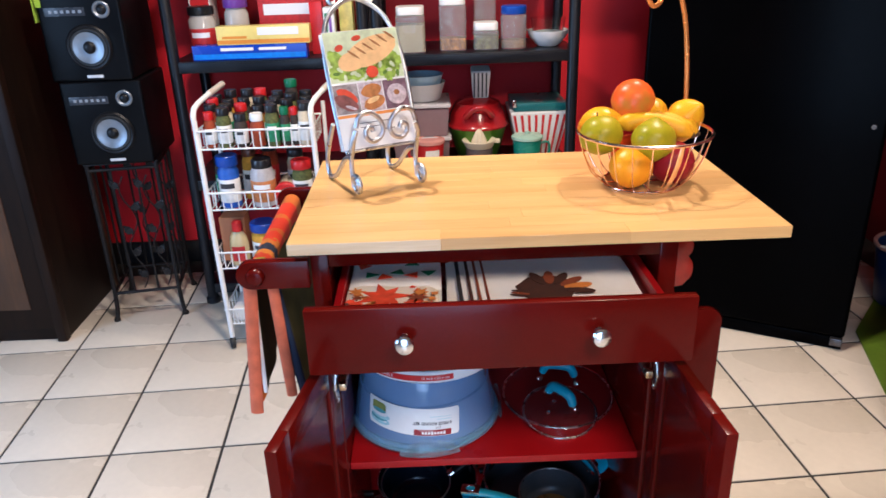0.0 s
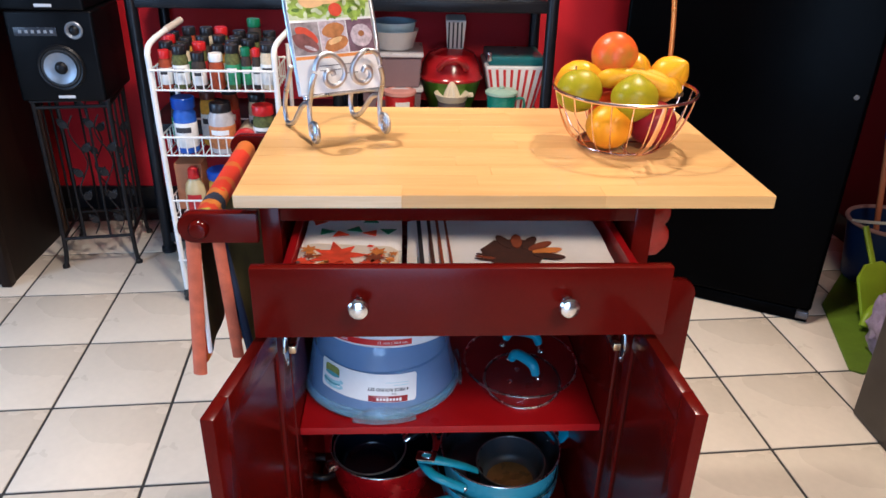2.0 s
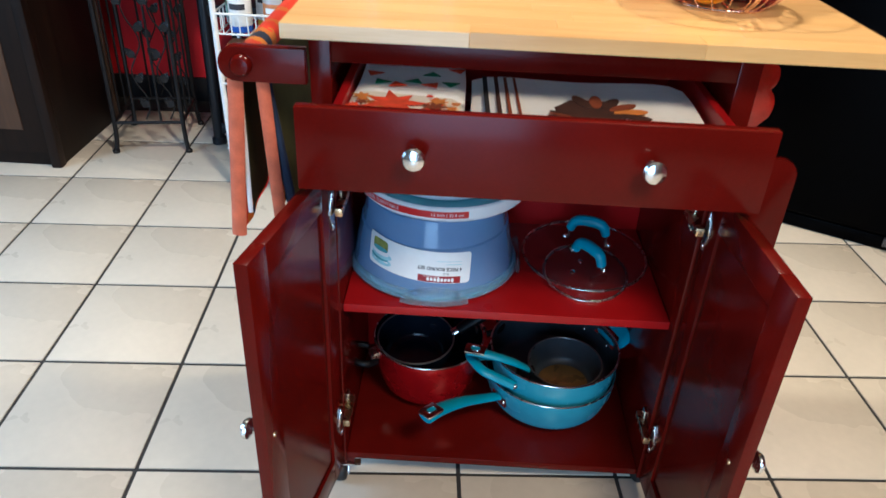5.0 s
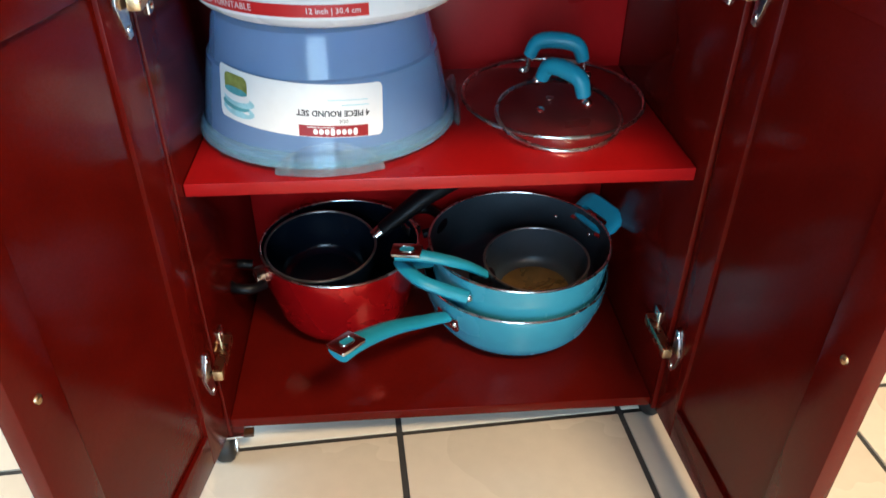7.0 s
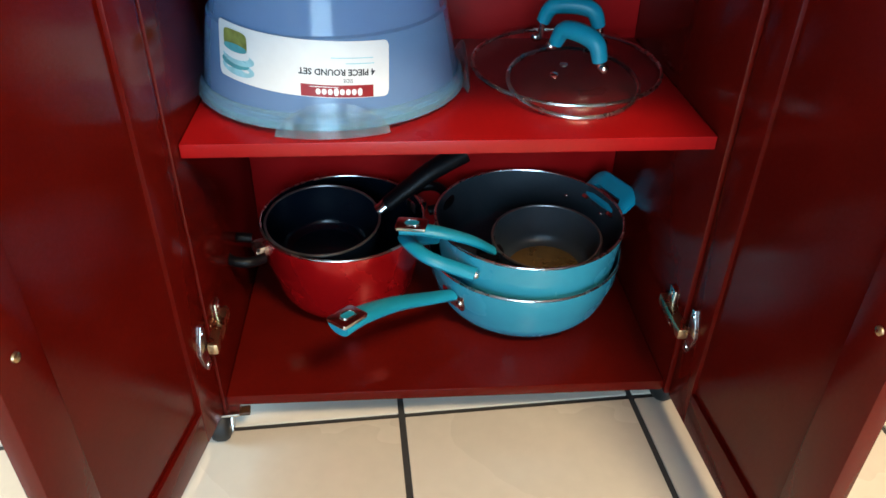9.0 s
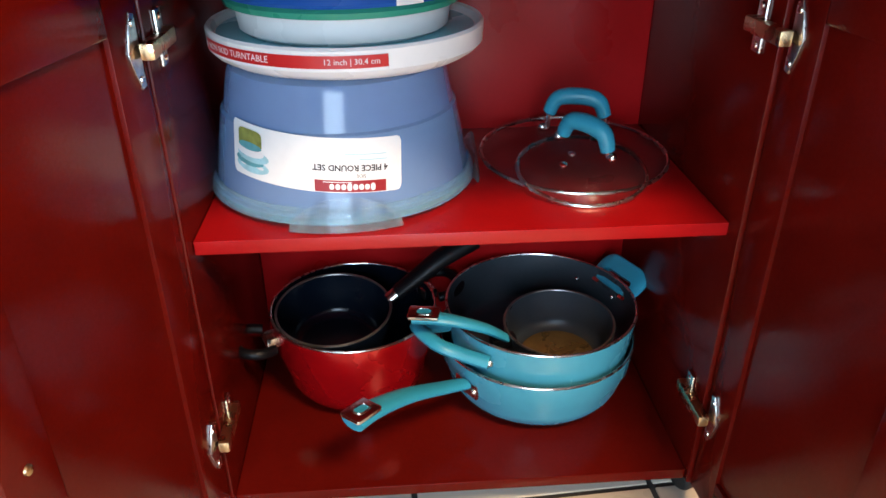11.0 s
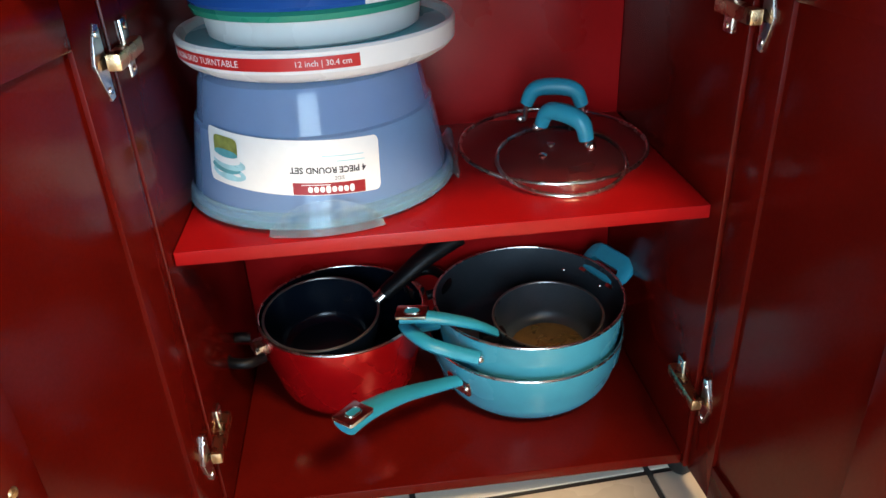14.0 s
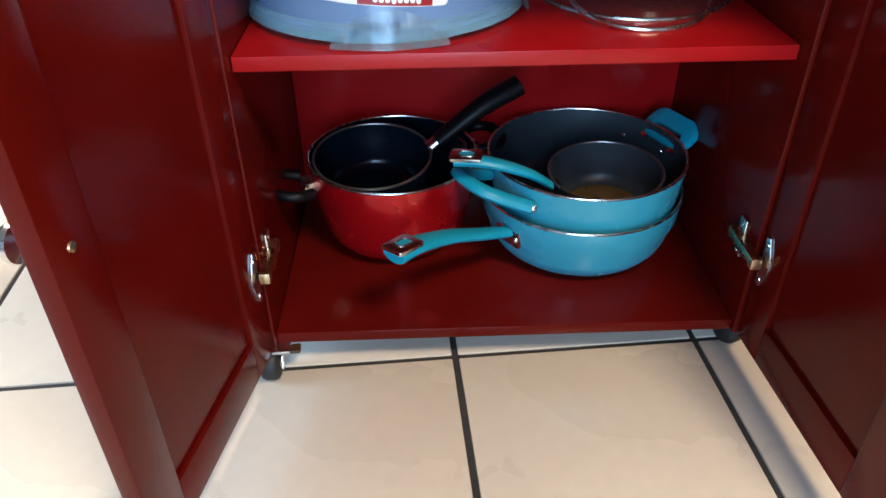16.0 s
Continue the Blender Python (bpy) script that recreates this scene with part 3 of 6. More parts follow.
# butcher block top of glued staves
TX0, TX1, TY0, TY1, TZ0, TZ1 = -0.360, 0.474, -0.078, 0.414, 0.905, 0.926
top = part("countertop", box(TX0 + 0.002, TX1 - 0.002, TY0 + 0.002, TY1 - 0.002, TZ0 + 0.001, TZ1 - 0.003, 0), BUTCHER, cart, "pale butcher block worktop of glued staves")
srng = random.Random(4)
rows = 11
for r in range(rows):
    y0 = TY0 + (TY1 - TY0) * r / rows
    y1 = TY0 + (TY1 - TY0) * (r + 1) / rows
    cuts = [TX0] + ([-0.107, 0.205] if r == 0 else sorted(TX0 + (TX1 - TX0) * (k + srng.uniform(0.2, 0.8)) / 3 for k in range(1, 3))) + [TX1]
    for x0, x1 in zip(cuts, cuts[1:]):
        part("stave", box(x0, x1, y0, y1, TZ0, TZ1, 0.0006, 1), BUTCHER, top)
part("edge_band", box(TX0 + 0.001, -0.1075, TY0 - 0.0012, TY0 + 0.0005, TZ0 + 0.0005, TZ1 - 0.0008, 0.0004, 1), BUTCHER_END, top, "pale end-grain front edge")


# cookware on the lower board
def shell(r, h, outer=True, base=0.86, rb=0.018, t=0.003):
    rr = r * base
    if outer:
        pro = [(0, 0), (rr - rb, 0)] + [(rr - rb + rb * math.sin(math.pi / 2 * k / 6), rb - rb * math.cos(math.pi / 2 * k / 6)) for k in range(1, 7)] + [(r * 0.975, h * 0.65), (r, h)]
    else:
        pro = [(r - t, h), (r * 0.975 - t, h * 0.65)] + [(rr - rb - t + rb * math.sin(math.pi / 2 * k / 6), rb + t - rb * math.cos(math.pi / 2 * k / 6)) for k in range(6, -1, -1)] + [(0, t)]
    return lathe(pro, 64)


def pan(name, label, m, r, h, out_mat, in_mat, base=0.86, floor_mat=None, rb=0.018, rim_mat=None):
    p = thing(name, label, "pan" if "pot" not in name else "pot", m)
    part("outer_wall", shell(r, h, True, base, rb), out_mat, p)
    part("lining", shell(r, h, False, base, rb), in_mat, p, "dark nonstick lining")
    part("rim", tube(ring(r - 0.0012, h, 64), 0.0019, 8, True), rim_mat or STEEL, p, "dark worn rim" if rim_mat else "bare steel rim")
    # disc whose colour carries the reflection seen on the pan floor
    if floor_mat:
        part("pan_floor", lathe([(0, 0.0042), (r * base - rb, 0.0042), (r * base - rb, 0.0034)], 48), floor_mat, p, "pan floor with a golden reflection put into its colour")
    return p


def grip_handle(p, pts, w=0.011, mat_=None, tip=True):
    """A flattened silicone handle with a steel root plate and a hole at the tip."""
    c = smoothed(pts, 6)
    h = part("handle", tube(c, w, 14, flat=0.55, taper=lambda s: 0.75 + 0.35 * s), mat_ or TEAL_RUBBER, p, "turquoise silicone handle")
    d = (c[-1] - c[-4]).normalized()
    if tip:
        e = c[-1]
        a = math.degrees(math.atan2(d.y, d.x))
        el = math.degrees(math.asin(d.z))
        mm = pose(*e) @ pose(0, 0, 0, 0, 0, a) @ pose(0, 0, 0, 0, -el, 0)
        zt = w * 0.60
        hw = w * 0.98
        bm = slab(rounded(-0.036, 0.006, -hw, hw, 0.003), zt - 0.004, zt + 0.0008, 0.0008)
        part("tip_plate", bm, CHROME, h, "chrome end plate", m=mm)
        part("hang_hole", slab(rounded(-0.025, -0.006, -0.0058, 0.0058, 0.0055), zt, zt + 0.0014), TEAL_RUBBER, h, m=mm)
        part("hole_ring", tube([Vector((x, y, zt + 0.0014)) for x, y in rounded(-0.026, -0.005, -0.0066, 0.0066, 0.0062)], 0.0011, 6, True), STEEL, h, "bright steel hole ring", m=mm)
    return h


def loop_handle(p, a, b, out, w=0.0085, lift=0.012):
    """A side handle: a silicone loop between two roots, with a steel plate and rivets."""
    a, b, out = Vector(a), Vector(b), Vector(out)
    mid = (a + b) / 2
    c = smoothed([a, a.lerp(out, 0.55) + (a - mid) * 0.25, out + (a - mid) * 0.45 + Vector((0, 0, lift)), out + (b - mid) * 0.45 + Vector((0, 0, lift)), b.lerp(out, 0.55) + (b - mid) * 0.25, b], 6)
    h = part("side_handle", tube(c, w, 12, flat=0.7), TEAL_RUBBER, p, "turquoise silicone side handle")
    for q in (a, b):
        part("rivet", blob(0.006, 0.006, 0.006, 0, 0, 2), STEEL, h, m=pose(*q))
    return h


def paddle_handle(p, ang):
    """A broad flat silicone side handle with a narrow finger slot, canted upwards."""
    m = pose(0, 0, 0.066, 0, 0, ang) @ pose(0.132, 0, 0, 0, -38, 0)
    hole = rounded(0.004, 0.020, -0.030, 0.030, 0.007, 6)
    rim = rounded(-0.004, 0.046, -0.047, 0.047, 0.020, 6)
    bm = bmesh.new()
    loops = []
    for z, grow in ((-0.006, 0.9), (-0.003, 1.0), (0.003, 1.0), (0.006, 0.9)):
        loops.append([bm.verts.new((0.021 + (x - 0.021) * grow, y * grow, z)) for x, y in rim])
    inner = [[bm.verts.new((x, y, z)) for x, y in hole] for z in (0.006, -0.006)]
    rings = loops + inner
    for a, b in zip(rings, rings[1:] + rings[:1]):
        for k in range(len(a)):
            j = (k + 1) % len(a)
            bm.faces.new((a[k], a[j], b[j], b[k]))
    bmesh.ops.recalc_face_normals(bm, faces=bm.faces[:])
    h = part("side_handle", bm, TEAL_RUBBER, p, "broad turquoise silicone side handle", m=m)
    for y in (-0.030, 0.030):
        part("handle_tab", box(-0.010, 0.004, y - 0.007, y + 0.007, -0.003, 0.003, 0.0015), STEEL, h)
    return h


BZ = 0.0655
DULL_RIM = mat("dull_steel_rim", (0.22, 0.21, 0.20), 0.35, 0.9, vary=0.2, scale=40)
# wide lower pan with the long handle, the upper one nested on it
low = pan("frying_pan", "turquoise enamel frying pan with long silicone handle on the cupboard floor", pose(0.110, 0.184, BZ), 0.141, 0.095, TEAL, NONSTICK, 0.92, rb=0.045)
grip_handle(low, [(-0.112, -0.088, 0.070), (-0.148, -0.114, 0.085), (-0.192, -0.156, 0.111), (-0.232, -0.202, 0.132), (-0.257, -0.232, 0.139)], 0.0150)
part("handle_root", box(-0.022, 0.022, -0.004, 0.004, -0.012, 0.012, 0.003), STEEL, low, "steel handle plate", m=pose(-0.108, -0.080, 0.060, 0, 0, -54))
for du in (-0.012, 0.012):
    part("rivet", blob(0.0058, 0.0058, 0.0058, 0, 0, 2), STEEL, low, m=pose(-0.108 + du * 0.59, -0.080 - du * 0.81 - 0.004, 0.060))
UPZ = BZ + 0.061
up = pan("saute_pan", "turquoise enamel saute pan with side handles stacked on another pan", pose(0.1145, 0.187, UPZ), 0.1365, 0.081, TEAL, NONSTICK, 0.94)
loop_handle(up, (-0.088, -0.112, 0.058), (-0.136, -0.024, 0.060), (-0.168, -0.064, 0.070), 0.0115, 0.004)
paddle_handle(up, 24)
for a in (20, 52):
    part("rivet_head", blob(0.0038, 0.0038, 0.0038, 0, 0, 2), CHROME, up, m=pose(0.128 * math.cos(radians(a)), 0.128 * math.sin(radians(a)), 0.052))
small = pan("sauce_pan", "small grey-lined saucepan nested in the turquoise pan", pose(0.135, 0.147, UPZ + 0.010, 3, -2, 0), 0.077, 0.062, NONSTICK, NONSTICK, 0.92, GOLD_SHEEN, rim_mat=DULL_RIM)
grip_handle(small, [(-0.078, -0.022, 0.058), (-0.106, -0.030, 0.082), (-0.142, -0.033, 0.099), (-0.174, -0.030, 0.106), (-0.202, -0.024, 0.106)], 0.0135)
part("handle_root", box(-0.018, 0.018, -0.008, 0.008, -0.008, 0.008, 0.003), BAKELITE, small, "black handle socket", m=pose(-0.082, -0.024, 0.054, 0, 0, 15))

pot = pan("stock_pot", "metallic red pot with black nonstick lining and black handles", pose(-0.154, 0.207, BZ), 0.1185, 0.136, RED_METAL, NONSTICK_BLACK, 0.87, rb=0.046)
for s, a in ((1, 205), (1, 28)):
    m = pose(0, 0, 0.118, 0, 0, a)
    part("handle_bracket", box(0.112, 0.134, -0.013, 0.013, -0.009, 0.007, 0.003), STEEL, pot, "steel handle bracket", m=m)
    part("side_handle", tube([m @ Vector(q) for q in smoothed([(0.128, -0.028, 0), (0.150, -0.034, 0.004), (0.170, -0.022, 0.006), (0.174, 0, 0.006), (0.170, 0.022, 0.006), (0.150, 0.034, 0.004), (0.128, 0.028, 0)], 5)], 0.0075, 10), BAKELITE, pot, "black side handle")
inner = pan("milk_pan", "small black nonstick pan tilted inside the red pot", pose(-0.181, 0.195, BZ + 0.0760, 6, 0, 0), 0.0820, 0.066, NONSTICK_BLACK, NONSTICK_BLACK, 0.86, rim_mat=DULL_RIM)
part("ferrule", tube([(0.078, 0.020, 0.062), (0.093, 0.025, 0.073)], 0.0105, 12, flat=0.8), STEEL, inner, "steel ferrule")
part("handle", tube(smoothed([(0.091, 0.024, 0.071), (0.122, 0.031, 0.094), (0.156, 0.042, 0.116), (0.204, 0.060, 0.135)], 5), 0.0165, 12, flat=0.8, taper=lambda s: 0.8 + 0.3 * s), BAKELITE, inner, "black handle")


# glass lids on the shelf
def lid(label, m, r, hw, ang, rise):
    p = thing("pan_lid", label, "lid", m, "glass pan lids")
    part("glass", lathe([(r, 0.004), (r * 0.97, 0.012), (r * 0.85, 0.021), (r * 0.6, 0.030), (r * 0.3, 0.035), (0, 0.036), (0, 0.0335), (r * 0.3, 0.0325), (r * 0.6, 0.0275), (r * 0.85, 0.0185), (r * 0.97, 0.0095), (r - 0.003, 0.004)], 56), LID_GLASS, p)
    part("rim", tube(ring(r, 0.004, 64), 0.0026, 8, True, flat=1.1), STEEL, p, "steel rim")
    q = pose(0, 0, 0, 0, 0, ang)
    part("handle", tube([q @ Vector(c) for c in smoothed([(-hw, 0, rise - 0.023), (-hw * 0.78, 0, rise - 0.006), (-hw * 0.35, 0, rise), (hw * 0.35, 0, rise), (hw * 0.78, 0, rise - 0.006), (hw, 0, rise - 0.023)], 6)], 0.0105, 14, flat=0.95, taper=lambda s: 0.86 + 0.22 * math.sin(math.pi * s)), TEAL_RUBBER, p, "turquoise silicone lid handle")
    for s in (-1, 1):
        part("bracket", tube([q @ Vector(c) for c in smoothed([(s * hw, 0, rise - 0.021), (s * hw * 1.03, 0, rise - 0.030), (s * hw * 1.05, 0, 0.036), (s * hw * 1.22, 0, 0.033)], 4)], 0.0036, 8), CHROME, p, "chrome handle bracket")
        part("rivet", blob(0.0062, 0.0062, 0.0062, 0, 0, 2), CHROME, p, m=q @ pose(s * hw * 1.22, 0, 0.036))
    part("steam_vent", lathe([(0, 0), (0.005, 0), (0.005, 0.003), (0.003, 0.004), (0, 0.004)], 14), CHROME, p, m=q @ pose(0, -r * 0.55, 0.029))
    return p


lid("clear glass pan lid with turquoise handle lying on the shelf", pose(0.148, 0.205, 0.4215, 3, 0, 0), 0.1215, 0.035, -16, 0.080)
lid("small clear glass lid with turquoise handle leaning on another lid", pose(0.139, 0.125, 0.4300, 10, 0, 0), 0.078, 0.031, -46, 0.066)

# cake carrier stack
SX, SY, SZ = -0.150, 0.174, 0.418
carrier = thing("cake_carrier", "frosted lilac plastic cake carrier with printed label and clear latches", "cake carrier", pose(SX, SY, SZ))


def dome_r(z):
    return 0.1560 - 0.026 * min(1.0, max(0.0, z) / 0.142) ** 1.15


part("base_tray", lathe([(0, 0), (0.146, 0), (0.152, 0.003), (0.1575, 0.010), (0.158, 0.014), (0.154, 0.016), (0.148, 0.010), (0, 0.006)], 72), MINT, carrier, "mint plastic tray")
part("dome", lathe([(0.159, 0.014)] + [(dome_r(z), z) for z in np.linspace(0.018, 0.098, 7)] + [(dome_r(0.100) - 0.0030, 0.1005)] + [(dome_r(z) - 0.0030, z) for z in np.linspace(0.104, 0.140, 5)] + [(0.124, 0.147), (0.114, 0.1515), (0, 0.1535)], 96), DOME, carrier)
part("dome_rim", lathe([(0.1545, 0.024), (0.1585, 0.020), (0.1615, 0.013), (0.1625, 0.007), (0.1610, 0.007), (0.1600, 0.012), (0.1565, 0.018)], 96), DOME_RIM, carrier, "frosted flared rim")
for a, w in ((-90 + 3, 0.062), (180 + 3, 0.055), (3, 0.055), (93, 0.055)):
    out = []
    n = 14
    bm = bmesh.new()
    for k in range(n + 1):
        u = -1 + 2 * k / n
        zt = 0.008 + (0.030 if w > 0.06 else 0.036) * (1 - abs(u) ** 2.2)
        x = u * w
        z0 = 0.001
        rr = 0.1645 if w > 0.06 else 0.1660
        ang = x / rr
        lo = bm.verts.new(((rr + 0.004) * math.sin(ang), -(rr + 0.004) * math.cos(ang), z0))
        hi = bm.verts.new(((rr - 0.003) * math.sin(ang), -(rr - 0.003) * math.cos(ang), zt + 0.001))
        out.append((lo, hi))
    for (a0, b0), (a1, b1) in zip(out, out[1:]):
        bm.faces.new((a0, a1, b1, b0))
    sol = bmesh.ops.solidify(bm, geom=bm.faces[:], thickness=0.0022)
    bmesh.ops.recalc_face_normals(bm, faces=bm.faces[:])
    part("latch", bm, CLEAR_LATCH, carrier, "clear plastic latch", m=pose(0, 0, 0, 0, 0, a + 90))
def lab_wrap(bm):
    """Lays a piece of the label on the dome, a little askew."""
    for v in bm.verts:
        v.co.z -= 0.066 * v.co.x
    return wrap(bm, dome_r)


def label_sheet(x0, x1, z0, z1, r, thick):
    """A label sheet with round corners, cut fine enough to bend."""
    bm = bmesh.new()
    cols = []
    n = 120
    for k in range(n + 1):
        x = x0 + (x1 - x0) * k / n
        d = max(0.0, r - min(x - x0, x1 - x))
        c = r - math.sqrt(max(0.0, r * r - d * d))
        cols.append([bm.verts.new((x, -thick, z0 + c + (z1 - z0 - 2 * c) * j / 4)) for j in range(5)])
    for a, b in zip(cols, cols[1:]):
        for j in range(4):
            bm.faces.new((a[j], b[j], b[j + 1], a[j + 1]))
    return bm


lab = part("label", lab_wrap(label_sheet(-0.1, 0.1, 0.0425, 0.0995, 0.006, 0.0009)), PAPER, carrier, "white printed label upside down", m=pose(0, 0, 0, 0, 0, -11))
lab.parent = carrier
# label print, set upside down
def onlabel(bm, x, z, material, name, off=0.0014):
    stand(bm, True)
    shift(bm, x, 0, z)
    for v in bm.verts:
        v.co.y = -off + (v.co.y * 0.05)
    part(name, lab_wrap(bm), material, lab)


def fine_slab(x, z, w, h, material, name, off=0.0013):
    b = diced(x - w / 2, x + w / 2, z - h / 2, z + h / 2, max(2, int(w / 0.008)), 2, off)
    part(name, lab_wrap(b), material, lab)


onlabel(text_bm("4 PIECE ROUND SET", 0.0088, bold=0.03), 0.044, 0.0690, INK_GREY, "lettering")
onlabel(text_bm("SIDE", 0.0054), 0.055, 0.0605, INK_GREY, "lettering")
fine_slab(0.044, 0.0495, 0.076, 0.0125, INK_DARKRED, "brand_panel", 0.0013)
fine_slab(0.068, 0.0775, 0.030, 0.0009, INK_BLUE, "print_bar")
fine_slab(0.060, 0.083, 0.044, 0.0008, INK_BLUE, "print_bar")
def picture(x, z, rx, rz, material, name, off, flat=1.0):
    """A rounded printed figure on the label."""
    bm = bmesh.new()
    n = 24
    mid = bm.verts.new((x, -off, z))
    rim = [bm.verts.new((x + rx * math.copysign(abs(math.cos(a)) ** flat, math.cos(a)), -off, z + rz * math.copysign(abs(math.sin(a)) ** flat, math.sin(a)))) for a in np.linspace(0, 2 * math.pi, n, endpoint=False)]
    for k in range(n):
        bm.faces.new((mid, rim[k], rim[(k + 1) % n]))
    part(name, lab_wrap(bm), material, lab)


for k in range(8):
    picture(0.024 + 0.0062 * k, 0.0490, 0.0025, 0.0030 if k not in (3, 7) else 0.0040, INK_WHITE, "brand_shape", 0.0018, 0.8)
fine_slab(0.030, 0.0538, 0.030, 0.0007, INK_WHITE, "print_bar", 0.0018)
picture(-0.070, 0.0555, 0.024, 0.0075, INK_BLUE, "tray_picture", 0.0013)
picture(-0.073, 0.0610, 0.021, 0.0060, INK_TEAL, "tray_picture", 0.0016)
picture(-0.068, 0.0665, 0.023, 0.0070, INK_BLUE, "tray_picture", 0.0019)
picture(-0.071, 0.0705, 0.020, 0.0055, INK_WHITE, "tray_picture", 0.0022)
picture(-0.071, 0.0835, 0.0175, 0.0105, INK_OLIVE, "tub_picture", 0.0022, 0.45)
picture(-0.071, 0.0765, 0.0175, 0.0042, INK_TEAL, "tub_picture", 0.0025)

tt = thing("cake_turntable", "white plastic cake turntable with red printed band", "turntable", pose(SX + 0.014, SY, SZ + 0.1540))
part("plate", lathe([(0, 0), (0.060, 0), (0.14, 0.004), (0.150, 0.010), (0.1555, 0.016), (0.1565, 0.036), (0.154, 0.039), (0.150, 0.037), (0.147, 0.030), (0, 0.028)], 96), WHITE_PLASTIC, tt)
part("mat", lathe([(0, 0.0285), (0.1455, 0.0300), (0.1455, 0.0285)], 72), AQUA, tt, "aqua nonslip mat")
band = part("band", wrap(shift(diced(-0.158, 0.074, 0, 0.0125, 34, 1, 0.0010), 0, 0, 0.0195), lambda z: 0.1562), INK_RED, tt, "red printed band", m=pose(0, 0, 0, 0, 0, -10))


def onband(words, size, x):
    bm = stand(text_bm(words, size))
    shift(bm, x, 0, 0.0258)
    for v in bm.verts:
        v.co.y = -0.0015 + v.co.y * 0.05
    part("lettering", wrap(bm, lambda z: 0.1562), INK_WHITE, band)


onband("NON-SKID TURNTABLE", 0.0094, -0.096)
onband("12 inch | 30.4 cm", 0.0080, 0.038)
fine_b = wrap(shift(diced(-0.1575, -0.152, 0, 0.006, 6, 1, 0.0014), 0, 0, 0.0228), lambda z: 0.1562)
part("print_bar", fine_b, INK_WHITE, band)
tub = thing("round_tub", "white plastic tub with blue and green lid", "tub", pose(SX + 0.012, SY, SZ + 0.1843))
part("tub_wall", lathe([(0, 0), (0.112, 0), (0.118, 0.004), (0.122, 0.034), (0, 0.034)], 72), WHITE_PLASTIC, tub)
part("lid_rim", lathe([(0.122, 0.028), (0.131, 0.030), (0.133, 0.036), (0.128, 0.040), (0, 0.040)], 72), GREEN_PLASTIC, tub, "green lid rim")
part("lid", lathe([(0, 0.0402), (0.1325, 0.0402), (0.135, 0.044), (0.132, 0.052), (0.12, 0.056), (0, 0.056)], 72), BLUE_PLASTIC, tub, "blue lid")
part("sticker", wrap(shift(diced(-0.016, 0.016, 0, 0.011, 3, 1, 0.0012), 0, 0, 0.041), lambda z: 0.1352), PAPER, tub, "white price sticker", m=pose(0, 0, 0, 0, 0, 32))


# towels on the bar
STRIPES = striped("striped_woven_cloth", [(0.0, (0.42, 0.36, 0.03)), (0.10, (0.70, 0.06, 0.01)), (0.14, (0.72, 0.24, 0.02)), (0.20, (0.02, 0.03, 0.07)), (0.27, (0.72, 0.22, 0.02)), (0.34, (0.85, 0.055, 0.01)), (0.44, (0.78, 0.16, 0.015)), (0.49, (0.85, 0.05, 0.01)), (0.64, (0.78, 0.18, 0.015)), (0.70, (0.85, 0.05, 0.01)), (0.9, (0.75, 0.2, 0.02))], 1, -0.02, 0.34, wobble=0.035)
CORAL = mat("coral_cotton_hem", (0.60, 0.135, 0.06), 0.88, vary=0.22, scale=40, bump=0.6, bscale=500, sheen=0.05)
OLIVE = mat("olive_cotton", (0.12, 0.11, 0.04), 0.9, vary=0.25, scale=30, bump=0.4, bscale=600)
NAVY = mat("navy_cotton", (0.02, 0.03, 0.06), 0.9, vary=0.25, scale=30, bump=0.4, bscale=600)
WHITE_COTTON = mat("white_cotton", (0.87, 0.85, 0.82), 0.9, vary=0.06, scale=20, bump=0.5, bscale=500, sheen=0.2)
CREAM_COTTON = mat("cream_cotton", (0.85, 0.77, 0.64), 0.9, vary=0.08, scale=20, bump=0.5, bscale=500, sheen=0.2)


def draped(y0, y1, gap_a, gap_b, z_a, z_b, t, seed):
    """A cloth folded over the bar, hanging to z_a on its outer and z_b on its inner side."""
    bx, bz, r = -0.425, BARZ, 0.0155 + t
    prof = [(bx - gap_a, z_a)] + [(bx - gap_a + (gap_a - r) * k / 6, z_a + (bz - 0.01 - z_a) * k / 6) for k in range(1, 6)]
    prof += [(bx + r * math.cos(a), bz + r * math.sin(a)) for a in np.linspace(math.pi, 0, 9)]
    prof += [(bx + r + (gap_b - r) * k / 6, bz - 0.01 - (bz - 0.01 - z_b) * k / 6) for k in range(1, 7)]
    n = 22
    bm = bmesh.new()
    g = []
    for j in range(n + 1):
        y = y0 + (y1 - y0) * j / n
        row = []
        for i, (x, z) in enumerate(prof):
            low = max(0.0, min(1.0, (bz - z) / 0.3))
            w = 0.007 * low * math.sin(18 * y + seed + i * 0.2) + 0.004 * low * math.sin(43 * y + seed * 2)
            row.append(bm.verts.new((x + w, y + 0.012 * low * math.sin(seed + i), z)))
        g.append(row)
    for j in range(n):
        for i in range(len(prof) - 1):
            bm.faces.new((g[j][i], g[j + 1][i], g[j + 1][i + 1], g[j][i + 1]))
    bmesh.ops.solidify(bm, geom=bm.faces[:], thickness=t)
    bmesh.ops.recalc_face_normals(bm, faces=bm.faces[:])
    edge = [Vector((x + 0.002, y0 - 0.002, z)) for x, z in prof]
    return bm, edge


